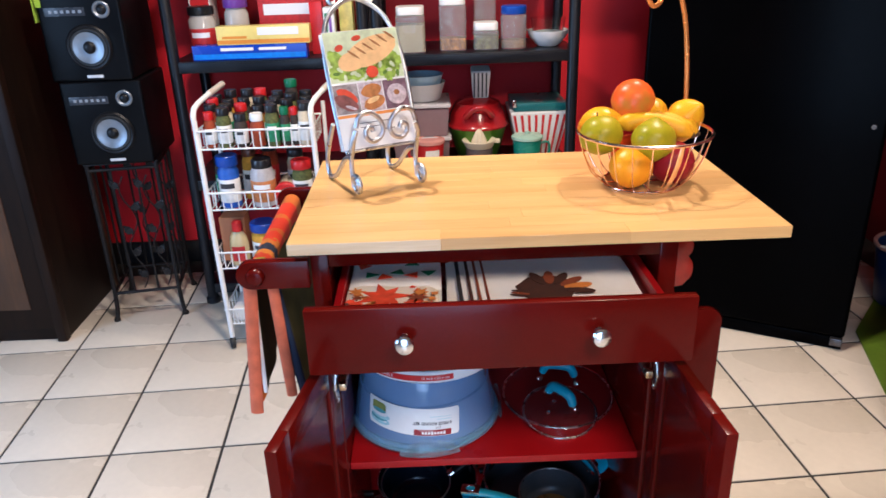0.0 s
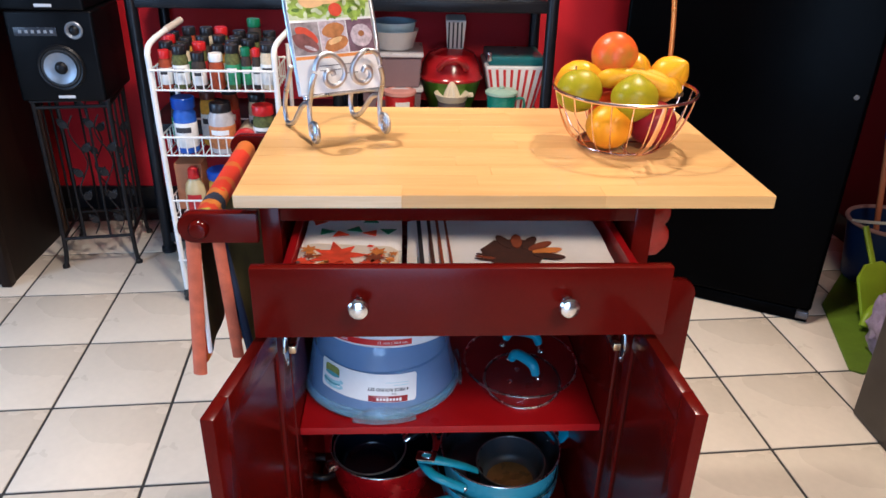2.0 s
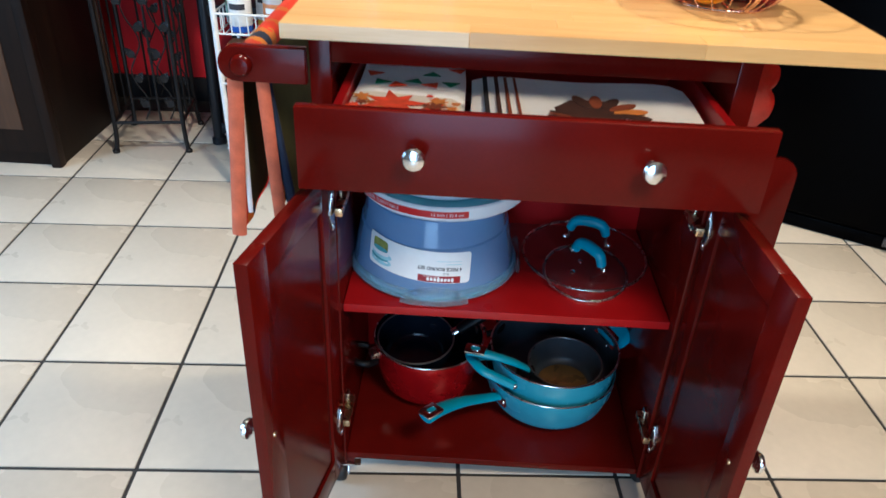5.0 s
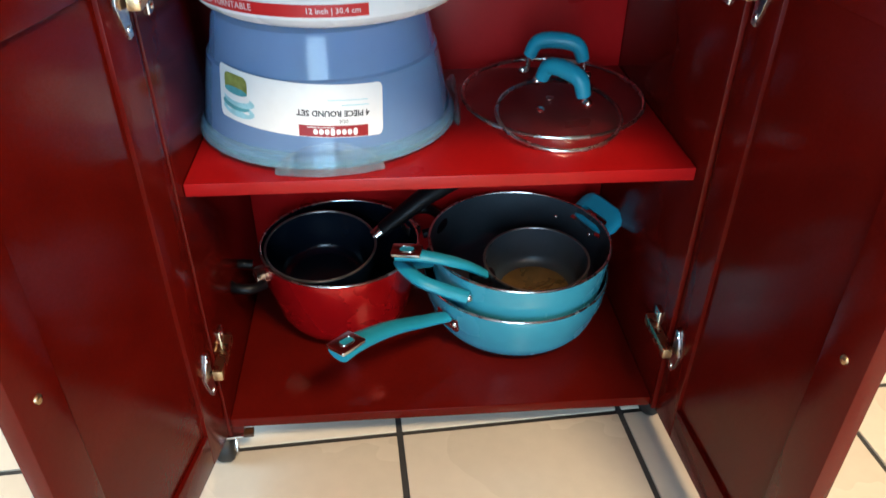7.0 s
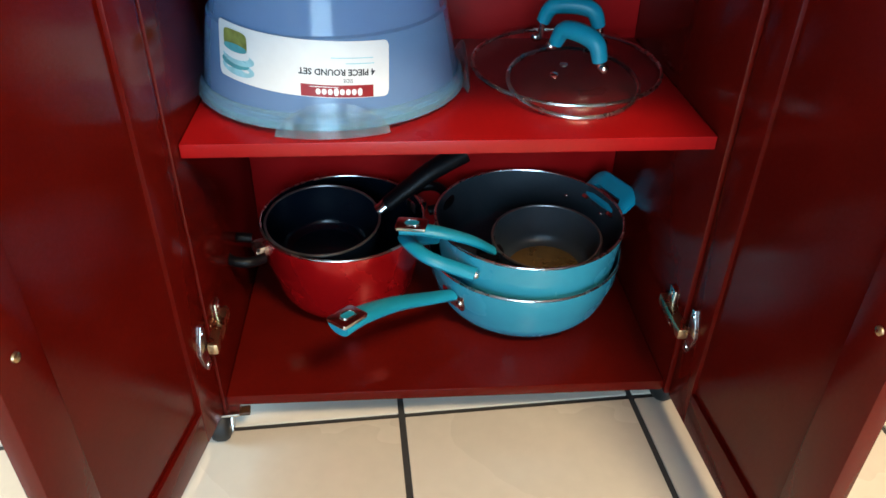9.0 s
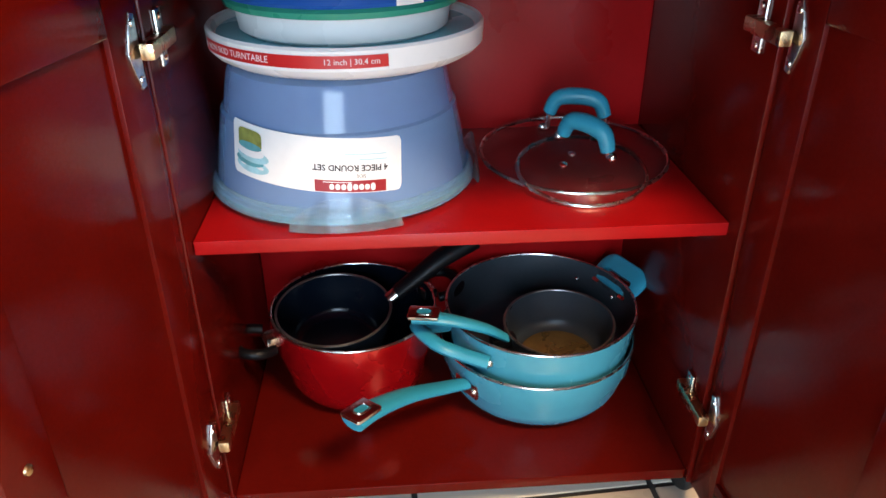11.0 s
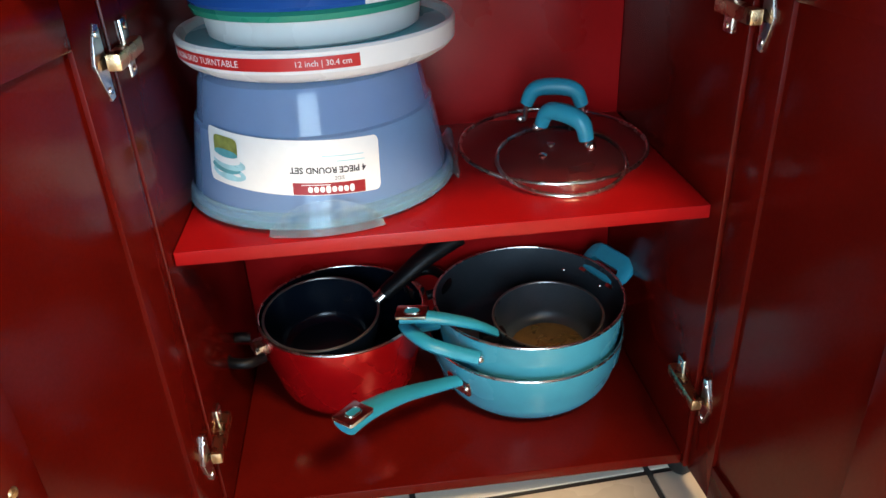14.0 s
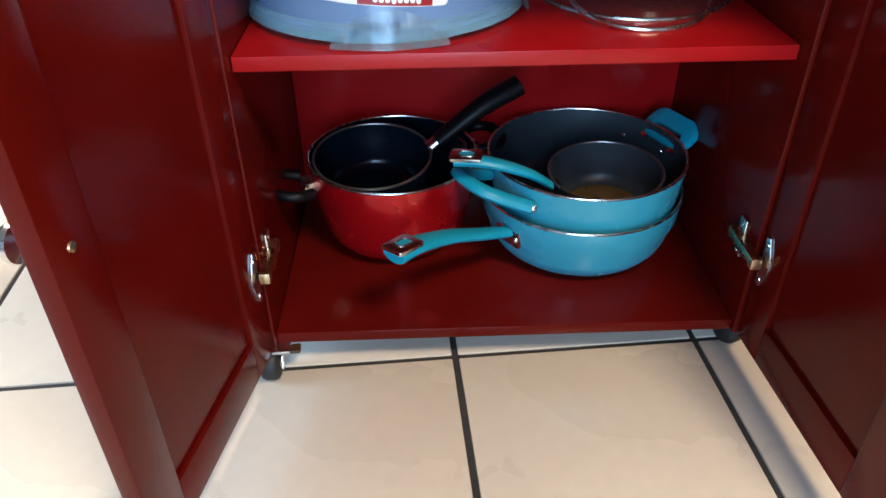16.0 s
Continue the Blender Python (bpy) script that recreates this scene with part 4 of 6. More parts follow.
tw = thing("kitchen_towel", "multicoloured striped kitchen towel with coral hem hung over a wooden bar", "towel")
bm, edge = draped(-0.020, 0.340, 0.040, 0.030, 0.565, 0.600, 0.003, 0.4)
part("cloth", bm, STRIPES, tw)
part("hem", tube([Vector((x, y - 0.002, z)) for x, y, z in edge[:7]], 0.012, 10, flat=0.5, up=(0, 1, 0)), CORAL, tw, "thick coral folded edge")
part("hem", tube([Vector((x, y - 0.002, z)) for x, y, z in edge[-7:]], 0.010, 10, flat=0.5, up=(0, 1, 0)), CORAL, tw, "thick coral folded edge")
tw2 = thing("kitchen_towel", "olive and white kitchen towel hanging behind the striped one", "towel")
bm, edge = draped(-0.008, 0.330, 0.022, 0.052, 0.60, 0.58, 0.0022, 1.9)
part("cloth", bm, OLIVE, tw2)
part("hem", tube([Vector((x, y, z)) for x, y, z in edge[:7]], 0.004, 8), WHITE_COTTON, tw2, "white edge")
part("hem", tube([Vector((x, y, z)) for x, y, z in edge[-7:]], 0.008, 8), NAVY, tw2, "navy edge")


# folded towels in the drawer
def folded(name, label, x0, x1, y0, y1, z0, layers, t, material, group):
    p = thing(name, label, "towel", group=group)
    for k in range(layers):
        z = z0 + k * t
        bm = bmesh.new()
        nx, ny = 14, 14
        o = 0.002 * ((k * 7) % 3 - 1)
        r = t * 0.46
        prof = [(y0 + r + o + r * math.cos(a), z + t / 2 + r * math.sin(a)) for a in np.linspace(1.5 * math.pi, 0.5 * math.pi, 7)] + [(y, z + t / 2 + r) for y in np.linspace(y0 + 0.02, y1, ny)] + [(y1, z + t / 2 - r)]
        g = []
        for i in range(nx + 1):
            x = x0 + (x1 - x0) * i / nx
            pin = 1 - 0.75 * (abs(2 * i / nx - 1) ** 10)
            g.append([bm.verts.new((x + 0.0012 * math.sin(31 * y), y + 0.002 * math.sin(27 * x + k), z + t / 2 + (zz - z - t / 2) * pin + 0.0016 * math.sin(23 * x + 17 * y + k) * (zz > z + t / 2))) for y, zz in prof])
        m = len(prof)
        for i in range(nx):
            for j in range(m):
                bm.faces.new((g[i][j], g[i + 1][j], g[i + 1][(j + 1) % m], g[i][(j + 1) % m]))
        for e in (g[0], g[-1]):
            bm.faces.new(e)
        bmesh.ops.recalc_face_normals(bm, faces=bm.faces[:])
        part("fold", bm, material, p)
    return p


def motif(parent, name, outline, z, material, dz=0.0012):
    """A printed figure lying just above the cloth."""
    return part(name, slab(outline, z, z + dz), material, parent, smooth=False)


P_RED = mat("maple_red_print", (0.72, 0.06, 0.012), 0.9, vary=0.25, scale=40)
P_ORANGE = mat("orange_print", (0.62, 0.20, 0.03), 0.9, vary=0.2, scale=40)
P_GREEN = mat("green_print", (0.02, 0.20, 0.09), 0.9, vary=0.15, scale=40)
P_BROWN = mat("dark_brown_print", (0.055, 0.018, 0.010), 0.9, vary=0.3, scale=60)
P_RUST = mat("rust_print", (0.22, 0.045, 0.012), 0.9, vary=0.2, scale=60)
P_BLACK = mat("charcoal_print", (0.02, 0.018, 0.02), 0.9, vary=0.2, scale=60)

t1 = folded("folded_towel", "white folded towel printed with green and red holly", -0.272, -0.108, -0.020, 0.19, 0.7385, 3, 0.0265, WHITE_COTTON, "folded towels")
for k, (x, y, mt) in enumerate(((-0.235, 0.022, P_GREEN), (-0.185, 0.030, P_GREEN), (-0.130, 0.024, P_GREEN), (-0.210, 0.012, P_RED), (-0.158, 0.016, P_RED), (-0.25, 0.06, P_RED), (-0.16, 0.065, P_GREEN), (-0.12, 0.09, P_RED))):
    a = k * 1.3
    motif(t1, "holly_leaf", [(x + 0.016 * math.cos(a + q), y + 0.013 * math.sin(a + q)) for q in (0, 2.1, 4.2)], 0.8190, mt)
t2 = folded("folded_towel", "cream folded towel printed with red maple leaves", -0.272, -0.112, -0.112, -0.026, 0.7385, 3, 0.0270, CREAM_COTTON, "folded towels")


def maple(cx, cy, s, rot):
    out = []
    for k in range(14):
        a = rot + 2 * math.pi * k / 14
        r = s * ((1.0 if k % 4 == 0 else 0.8) if k % 2 == 0 else 0.42)
        out.append((cx + r * math.cos(a), cy + r * math.sin(a)))
    return out


for k, (x, y, s, mt) in enumerate(((-0.208, -0.070, 0.050, P_RED), (-0.150, -0.080, 0.022, P_RUST), (-0.145, -0.060, 0.018, P_ORANGE), (-0.255, -0.05, 0.017, P_ORANGE), (-0.15, -0.095, 0.014, P_RED), (-0.255, -0.096, 0.015, P_RED), (-0.125, -0.085, 0.010, P_ORANGE))):
    motif(t2, "maple_leaf_print", maple(x, y, s, k * 0.9), 0.8210, mt)
lrng = random.Random(4)
for k in range(26):
    x, y = lrng.uniform(-0.264, -0.120), lrng.uniform(-0.106, -0.034)
    motif(t2, "maple_leaf_print", maple(x, y, lrng.uniform(0.006, 0.012), k), 0.8206, lrng.choice((P_RED, P_ORANGE, P_RED, P_RUST)))
t3 = folded("folded_towel", "cream folded towel with dark stripes and a brown fan print", -0.098, 0.240, -0.112, 0.10, 0.7385, 3, 0.024, WHITE_COTTON, "folded towels")
for x, w, mt in ((-0.078, 0.007, P_BLACK), (-0.060, 0.006, P_BROWN), (-0.045, 0.005, P_RUST), (-0.030, 0.004, P_RUST)):
    motif(t3, "stripe_print", [(x, -0.100), (x + w, -0.100), (x + w - 0.004, 0.09), (x - 0.004, 0.09)], 0.8120, mt)
motif(t3, "fan_print", ellipse(0.052, 0.050, 24, 0.075, -0.044, 0.3, 0.12, 3), 0.8120, P_BROWN)
for k, mt in enumerate((P_BROWN, P_RUST, P_BROWN, P_RUST, P_ORANGE, P_BROWN)):
    a = 1.9 - k * 0.42
    motif(t3, "fan_lobe_print", ellipse(0.026, 0.0095, 16, 0.080 + 0.052 * math.cos(a), -0.050 + 0.046 * math.sin(a), a), 0.8132, mt)
for k in range(3):
    motif(t3, "bar_print", ellipse(0.016, 0.0028, 10, 0.028 - 0.002 * k, -0.055 - 0.008 * k, -0.3), 0.8132, P_RUST if k % 2 else P_BROWN)

# cookbook on a scrolled easel
CT = 0.926
EM = pose(-0.2035, 0.188, CT, 0, 0, 27.0)
easel = thing("cookbook_easel", "hammered silver metal cookbook easel with scrolled feet", "easel", EM)


def spiral(cx, cz, r0, r1, a0, a1, n=18):
    return [(cx + (r0 + (r1 - r0) * k / n) * math.cos(a0 + (a1 - a0) * k / n), cz + (r0 + (r1 - r0) * k / n) * math.sin(a0 + (a1 - a0) * k / n)) for k in range(n + 1)]


R = 0.0047
for s in (-1, 1):
    u = 0.068 * s
    # front leg: curled foot, rising to the ledge
    sp = spiral(-0.010, 0.0245, 0.0065, 0.0198, 3.3 * math.pi, -0.15 * math.pi, 26)
    leg = [(u, v, z) for v, z in sp] + [(u, 0.011, 0.040), (u, 0.011, 0.064), (u * 1.0, 0.002, 0.090), (u * 0.98, -0.005, 0.112), (u * 0.90, -0.007, 0.128)]
    part("front_leg", tube(smoothed(leg, 2), R, 10), PEWTER, easel)
    # heart scroll that holds the book
    arc = [(u * 0.90, 0.098), (u * 0.80, 0.117), (u * 0.52, 0.124), (u * 0.24, 0.112), (u * 0.10, 0.092), (u * 0.20, 0.074), (u * 0.45, 0.068), (u * 0.62, 0.078), (u * 0.60, 0.092), (u * 0.46, 0.095), (u * 0.40, 0.087)]
    part("scroll", tube(smoothed([(x, -0.0075, z + 0.036) for x, z in arc], 5), R * 0.95, 10), PEWTER, easel)
    # rear hairpin leg
    rear = [(u, 0.008, 0.074), (u, 0.045, 0.062), (u * 1.0, 0.095, 0.020), (u * 1.0, 0.128, 0.006), (u, 0.143, 0.010), (u, 0.148, 0.034), (u, 0.132, 0.070), (u * 0.98, 0.100, 0.120)]
    part("rear_leg", tube(smoothed(rear, 5), R, 10), PEWTER, easel)
    # small curl at the crown
    c = [(0.004 * s, 0.352), (0.014 * s, 0.366), (0.034 * s, 0.368), (0.046 * s, 0.356), (0.042 * s, 0.344), (0.032 * s, 0.346)]
    part("crown_curl", tube(smoothed([(x, 0.128, z) for x, z in c], 5), R * 0.8, 8), PEWTER, easel)
arch = [(-0.072, 0.014, 0.080), (-0.078, 0.036, 0.13), (-0.080, 0.060, 0.20), (-0.076, 0.086, 0.265), (-0.055, 0.110, 0.322), (0, 0.122, 0.352), (0.055, 0.110, 0.322), (0.076, 0.086, 0.265), (0.080, 0.060, 0.20), (0.078, 0.036, 0.13), (0.072, 0.014, 0.080)]
part("arch", tube(smoothed(arch, 6), R, 10), PEWTER, easel)
for z, v in ((0.084, 0.016),):
    part("cross_bar", tube([(-0.070, v, z), (0.070, v, z)], R * 0.8, 8), PEWTER, easel)

P_PHOTO = {
    "bread": mat("toasted_bread_print", (0.80, 0.50, 0.22), 0.4, vary=0.2, scale=30),
    "grill": mat("grill_mark_print", (0.34, 0.14, 0.045), 0.4, vary=0.3, scale=60),
    "lettuce": mat("lettuce_print", (0.30, 0.44, 0.06), 0.4, vary=0.75, scale=60),
    "pale": mat("pale_green_print", (0.58, 0.66, 0.42), 0.4, vary=0.3, scale=30),
    "tomato": mat("tomato_print", (0.62, 0.06, 0.02), 0.4, vary=0.2, scale=60),
    "meat": mat("meat_print", (0.20, 0.065, 0.06), 0.4, vary=0.6, scale=50),
    "fried": mat("fried_print", (0.46, 0.18, 0.05), 0.4, vary=0.4, scale=70),
    "sugar": mat("sugared_cake_print", (0.52, 0.44, 0.47), 0.4, vary=0.5, scale=110),
    "herb": mat("dark_herb_print", (0.10, 0.20, 0.02), 0.4, vary=0.5, scale=90),
    "crust": mat("golden_crust_print", (0.78, 0.50, 0.22), 0.4, vary=0.35, scale=60),
    "plate": mat("grey_plate_print", (0.30, 0.26, 0.26), 0.4, vary=0.5, scale=80),
    "plum": mat("plum_shadow_print", (0.16, 0.09, 0.12), 0.4, vary=0.4, scale=80),
    "cover": mat("glossy_white_cover", (0.80, 0.80, 0.78), 0.22, vary=0.03, scale=20, coat=0.4),
    "orange": mat("orange_cover_band", (0.75, 0.28, 0.06), 0.3, vary=0.1, scale=30),
}
# the book leans back; its cover lies in local xz, facing the reader
BM = EM @ pose(-0.005, 0.010, 0.0885, -19.0, 0, 0)
book = thing("cookbook", "cookbook with food photographs on its cover propped on the easel", "book", BM)
BW, BH = 0.0765, 0.221
part("pages", box(-BW + 0.003, BW - 0.002, 0.003, 0.015, 0.002, BH - 0.002, 0.001), PAPER, book)
part("back_cover", box(-BW, BW, 0.0152, 0.0172, 0, BH, 0.0008), P_PHOTO["cover"], book)
cover = part("front_cover", box(-BW, BW, 0, 0.0026, 0, BH, 0.0009), P_PHOTO["cover"], book, "glossy photographic cover")


def pic(name, outline, key, lvl):
    bm = slab(outline, 0.0002 + 0.0002 * lvl, 0.00035 + 0.0002 * lvl)
    stand(bm)
    part(name, bm, P_PHOTO[key], cover, smooth=False)


pic("photo_ground", [(-BW + 0.001, 0.126), (BW - 0.001, 0.126), (BW - 0.001, BH - 0.001), (-BW + 0.001, BH - 0.001)], "pale", 0)
for k, (x, z, rx, rz) in enumerate(((-0.050, 0.147, 0.024, 0.016), (-0.020, 0.141, 0.028, 0.012), (0.030, 0.144, 0.030, 0.014), (0.054, 0.158, 0.019, 0.022), (-0.059, 0.172, 0.014, 0.016), (0.010, 0.149, 0.030, 0.013), (0.048, 0.141, 0.022, 0.012))):
    pic("lettuce_print", ellipse(rx, rz, 30, x, z, 0.2 * k, 0.35, k), "lettuce", 1)
for k in range(16):
    a = 2.4 * k
    pic("leaf_edge_print", ellipse(0.007, 0.0035, 12, -0.062 + 0.0083 * k, 0.143 + 0.010 * math.sin(a), a, 0.3, k), "pale" if k % 3 else "herb", 2)
pic("bread_print", ellipse(0.056, 0.0255, 36, 0.016, 0.180, 0.32, 0.04, 2), "bread", 3)
pic("bread_print", ellipse(0.030, 0.018, 24, -0.026, 0.164, 0.25, 0.05, 5), "bread", 2.4)
pic("crust_print", ellipse(0.048, 0.010, 30, 0.020, 0.189, 0.34, 0.10, 1), "crust", 4)
for k in range(6):
    pic("grill_print", ellipse(0.0135, 0.0022, 14, -0.022 + 0.016 * k, 0.176 + 0.0062 * k, -0.65, 0.2, k), "grill", 5)
pic("tomato_print", ellipse(0.0125, 0.0115, 22, 0.010, 0.1405), "tomato", 5)
pic("tomato_print", ellipse(0.009, 0.006, 16, -0.048, 0.190, 0.4), "tomato", 2)
pic("tomato_print", ellipse(0.010, 0.005, 16, -0.010, 0.206, 0.2), "tomato", 2)
for k, key in enumerate(("meat", "fried", "sugar")):
    x0 = -BW + 0.001 + k * 0.0510
    pic("photo_tile", [(x0, 0.067), (x0 + 0.0492, 0.067), (x0 + 0.0492, 0.122), (x0, 0.122)], ("plate", "sugar", "plum")[k], 0)
    if key == "fried":
        pic("fried_print", ellipse(0.021, 0.0125, 20, x0 + 0.025, 0.106, 0.2, 0.1), "fried", 1)
        pic("fried_print", ellipse(0.023, 0.0125, 20, x0 + 0.028, 0.083, 0.3, 0.1, 3), "fried", 2)
        pic("crust_print", ellipse(0.014, 0.005, 16, x0 + 0.026, 0.088, 0.3, 0.2), "crust", 3)
    elif key == "meat":
        pic("meat_print", ellipse(0.022, 0.011, 20, x0 + 0.026, 0.100, -0.6, 0.1), "tomato", 1)
        pic("meat_print", ellipse(0.024, 0.013, 20, x0 + 0.022, 0.088, -0.5, 0.2), "meat", 2)
        pic("bone_print", ellipse(0.012, 0.003, 14, x0 + 0.030, 0.078, -0.4), "sugar", 3)
    else:
        pic("ring_print", ellipse(0.0205, 0.0195, 28, x0 + 0.026, 0.094, 0, 0.06), "sugar", 1)
        pic("ring_hole_print", ellipse(0.0062, 0.0052, 14, x0 + 0.026, 0.097), "grill", 2)
pic("cover_band", [(-BW + 0.001, 0.0595), (BW - 0.001, 0.0595), (BW - 0.001, 0.0650), (-BW + 0.001, 0.0650)], "orange", 0)
for z, w, x in ((0.046, 0.07, 0.0), (0.038, 0.05, -0.01), (0.030, 0.03, 0.02)):
    bm = stand(slab([(x - w / 2, z), (x + w / 2, z), (x + w / 2, z + 0.0012), (x - w / 2, z + 0.0012)], 0.0003, 0.0005))
    part("print_bar", bm, INK_GREY, cover, smooth=False)

# copper fruit bowl with a banana hook
FX, FY = 0.291, 0.178
bowl = thing("fruit_bowl", "copper wire fruit bowl with a tall banana hook", "fruit bowl", pose(FX, FY, CT))
RIM_R, RIM_Z, FOOT_R = 0.1255, 0.103, 0.073
part("rim", tube(ring(RIM_R, RIM_Z, 72), 0.0032, 8, True), COPPER, bowl)
part("foot_ring", tube(ring(FOOT_R, 0.0028, 56), 0.0028, 8, True), COPPER, bowl)
wire_pts = smoothed([(FOOT_R, 0, 0.003), (FOOT_R + 0.022, 0, 0.022), (FOOT_R + 0.040, 0, 0.058), (RIM_R, 0, RIM_Z)], 5)
w0 = part("wire", tube(wire_pts, 0.0012, 6), COPPER, bowl)
for k in range(1, 22):
    again(w0, pose(0, 0, 0, 0, 0, 360 * k / 22))
part("base_wire", tube([(-FOOT_R, 0, 0.003), (FOOT_R, 0, 0.003)], 0.002, 6), COPPER, bowl)
part("base_wire", tube([(0, -FOOT_R, 0.0032), (0, FOOT_R, 0.0032)], 0.002, 6), COPPER, bowl)
part("band", tube(smoothed([(0.020, -0.072, 0.004), (0.026, -0.094, 0.026), (0.031, -0.112, 0.062), (0.036, -0.1215, 0.102)], 5), 0.0055, 10, flat=0.3), COPPER, bowl, "flat copper strap")
hk = [(0.102, 0.076, 0.100), (0.106, 0.092, 0.160), (0.102, 0.098, 0.230), (0.090, 0.094, 0.300), (0.066, 0.082, 0.360), (0.036, 0.066, 0.392), (0.008, 0.052, 0.385), (0.000, 0.048, 0.350), (0.014, 0.054, 0.326), (0.030, 0.062, 0.332), (0.034, 0.064, 0.350)]
part("banana_hook", tube(smoothed(hk, 6), 0.0045, 10), COPPER_PAINT, bowl, "amber copper hook")


def skin(name, a, b, rough=0.35, scale=18, bias=0.5):
    """Fruit skin that blends two colours in soft patches."""
    m = mat(name, a, rough, vary=0.1, scale=scale, bump=0.12, bscale=300, coat=0.0, spec=0.28)
    n, l = m.node_tree.nodes, m.node_tree.links
    tc = n.new("ShaderNodeTexCoord")
    nz = n.new("ShaderNodeTexNoise")
    nz.inputs["Scale"].default_value = scale
    nz.inputs["Detail"].default_value = 4
    l.new(tc.outputs["Object"], nz.inputs["Vector"])
    cr = n.new("ShaderNodeValToRGB")
    cr.color_ramp.elements[0].position, cr.color_ramp.elements[1].position = bias - 0.12, bias + 0.14
    cr.color_ramp.elements[0].color, cr.color_ramp.elements[1].color = (*a, 1), (*b, 1)
    l.new(nz.outputs[0], cr.inputs[0])
    l.new(cr.outputs[0], n["Principled BSDF"].inputs["Base Color"])
    return m


S_GREEN = skin("green_apple_skin", (0.27, 0.24, 0.002), (0.36, 0.29, 0.003))
S_LEMON = skin("lemon_skin", (0.76, 0.38, 0.002), (0.72, 0.30, 0.002))
S_ORANGE = skin("orange_skin", (0.80, 0.34, 0.002), (0.74, 0.27, 0.002))
S_MANGO = skin("mango_skin", (0.76, 0.10, 0.012), (0.40, 0.22, 0.018), scale=14, bias=0.60)
S_BANANA = skin("banana_skin", (0.76, 0.40, 0.003), (0.70, 0.32, 0.003), 0.45, 10)
S_POME = skin("dark_red_skin", (0.20, 0.006, 0.012), (0.30, 0.014, 0.022))
STEM = mat("brown_stem", (0.07, 0.035, 0.012), 0.8)


def fruit(name, label, material, x, y, z, rx, ry, rz, seed=0, rot=(0, 0, 0), dimple=0.0, nub=0.0):
    f = thing(name, label, "fruit", pose(x, y, z, *rot), "fruit in the bowl")
    bm = blob(rx, ry, rz, seed, 0.03, 4)
    for v in bm.verts:
        q = math.hypot(v.co.x / rx, v.co.y / ry)
        if dimple:
            v.co.z -= math.copysign(dimple, v.co.z) * math.exp(-(q / 0.22) ** 2)
        if nub:
            v.co.z += math.copysign(nub, v.co.z) * math.exp(-(q / 0.42) ** 2)
    part("flesh", bm, material, f)
    if dimple:
        part("stem", tube([(0, 0, rz - dimple - 0.003), (0.002, 0.001, rz + 0.006)], 0.0015, 6), STEM, f)
    return f


F = "in a copper wire bowl"
fruit("orange", "ripe orange " + F, S_ORANGE, FX - 0.032, FY - 0.042, CT + 0.046, 0.041, 0.041, 0.040, 1)
fruit("pomegranate", "dark red pomegranate " + F, S_POME, FX + 0.050, FY - 0.026, CT + 0.047, 0.042, 0.041, 0.041, 2, dimple=0.004)
fruit("mango", "red and yellow mango lying " + F, S_MANGO, FX - 0.005, FY + 0.052, CT + 0.045, 0.042, 0.038, 0.038, 9)
fruit("apple", "shiny green apple " + F, S_GREEN, FX - 0.083, FY - 0.002, CT + 0.098, 0.041, 0.041, 0.038, 3, (-25, -10, 0), dimple=0.007)
fruit("pear", "shiny green pear " + F, S_GREEN, FX + 0.006, FY - 0.044, CT + 0.097, 0.042, 0.040, 0.035, 4, (-12, 14, 30), nub=0.007)
fruit("lemon", "yellow lemon " + F, S_LEMON, FX - 0.074, FY + 0.052, CT + 0.106, 0.034, 0.034, 0.040, 5, (70, 0, 60), nub=0.008)
fruit("lemon", "yellow lemon " + F, S_LEMON, FX + 0.078, FY + 0.045, CT + 0.100, 0.034, 0.034, 0.042, 6, (75, 0, -40), nub=0.008)
fruit("pear", "yellow pear " + F, S_LEMON, FX + 0.090, FY + 0.040, CT + 0.118, 0.034, 0.033, 0.036, 7, (40, 35, 0), nub=0.010)
fruit("mango", "red mango with a green blush on top of the fruit", S_MANGO, FX - 0.011, FY + 0.052, CT + 0.150, 0.042, 0.040, 0.042, 8, (0, 20, 0))
fruit("lemon", "yellow lemon lying " + F, S_LEMON, FX + 0.026, FY + 0.060, CT + 0.122, 0.033, 0.033, 0.040, 11, (80, 0, 15), nub=0.007)
for k, (pts, nm) in enumerate((([(-0.050, 0.030, 0.108), (-0.020, 0.018, 0.117), (0.022, 0.010, 0.117), (0.060, -0.002, 0.108), (0.088, -0.016, 0.095)], "banana"), ([(-0.04, 0.05, 0.112), (0.0, 0.034, 0.118), (0.04, 0.026, 0.116), (0.08, 0.014, 0.106), (0.102, -0.002, 0.094)], "banana"))):
    b = thing("banana", "yellow banana resting on the fruit", "fruit", pose(FX, FY, CT), "fruit in the bowl")
    c = smoothed(pts, 6)
    part("peel", tube(c, 0.0165, 10, taper=lambda s: 0.35 + 0.75 * min(1, 5 * s) * min(1, 6 * (1 - s)) if 0.02 < s < 0.98 else 0.35), S_BANANA, b)
    part("tip", blob(0.006, 0.006, 0.006, 0, 0.1, 2), STEM, b, "dark tip", m=pose(*c[-1]))


# shelving along the red wall
near_things = set(scene.objects)


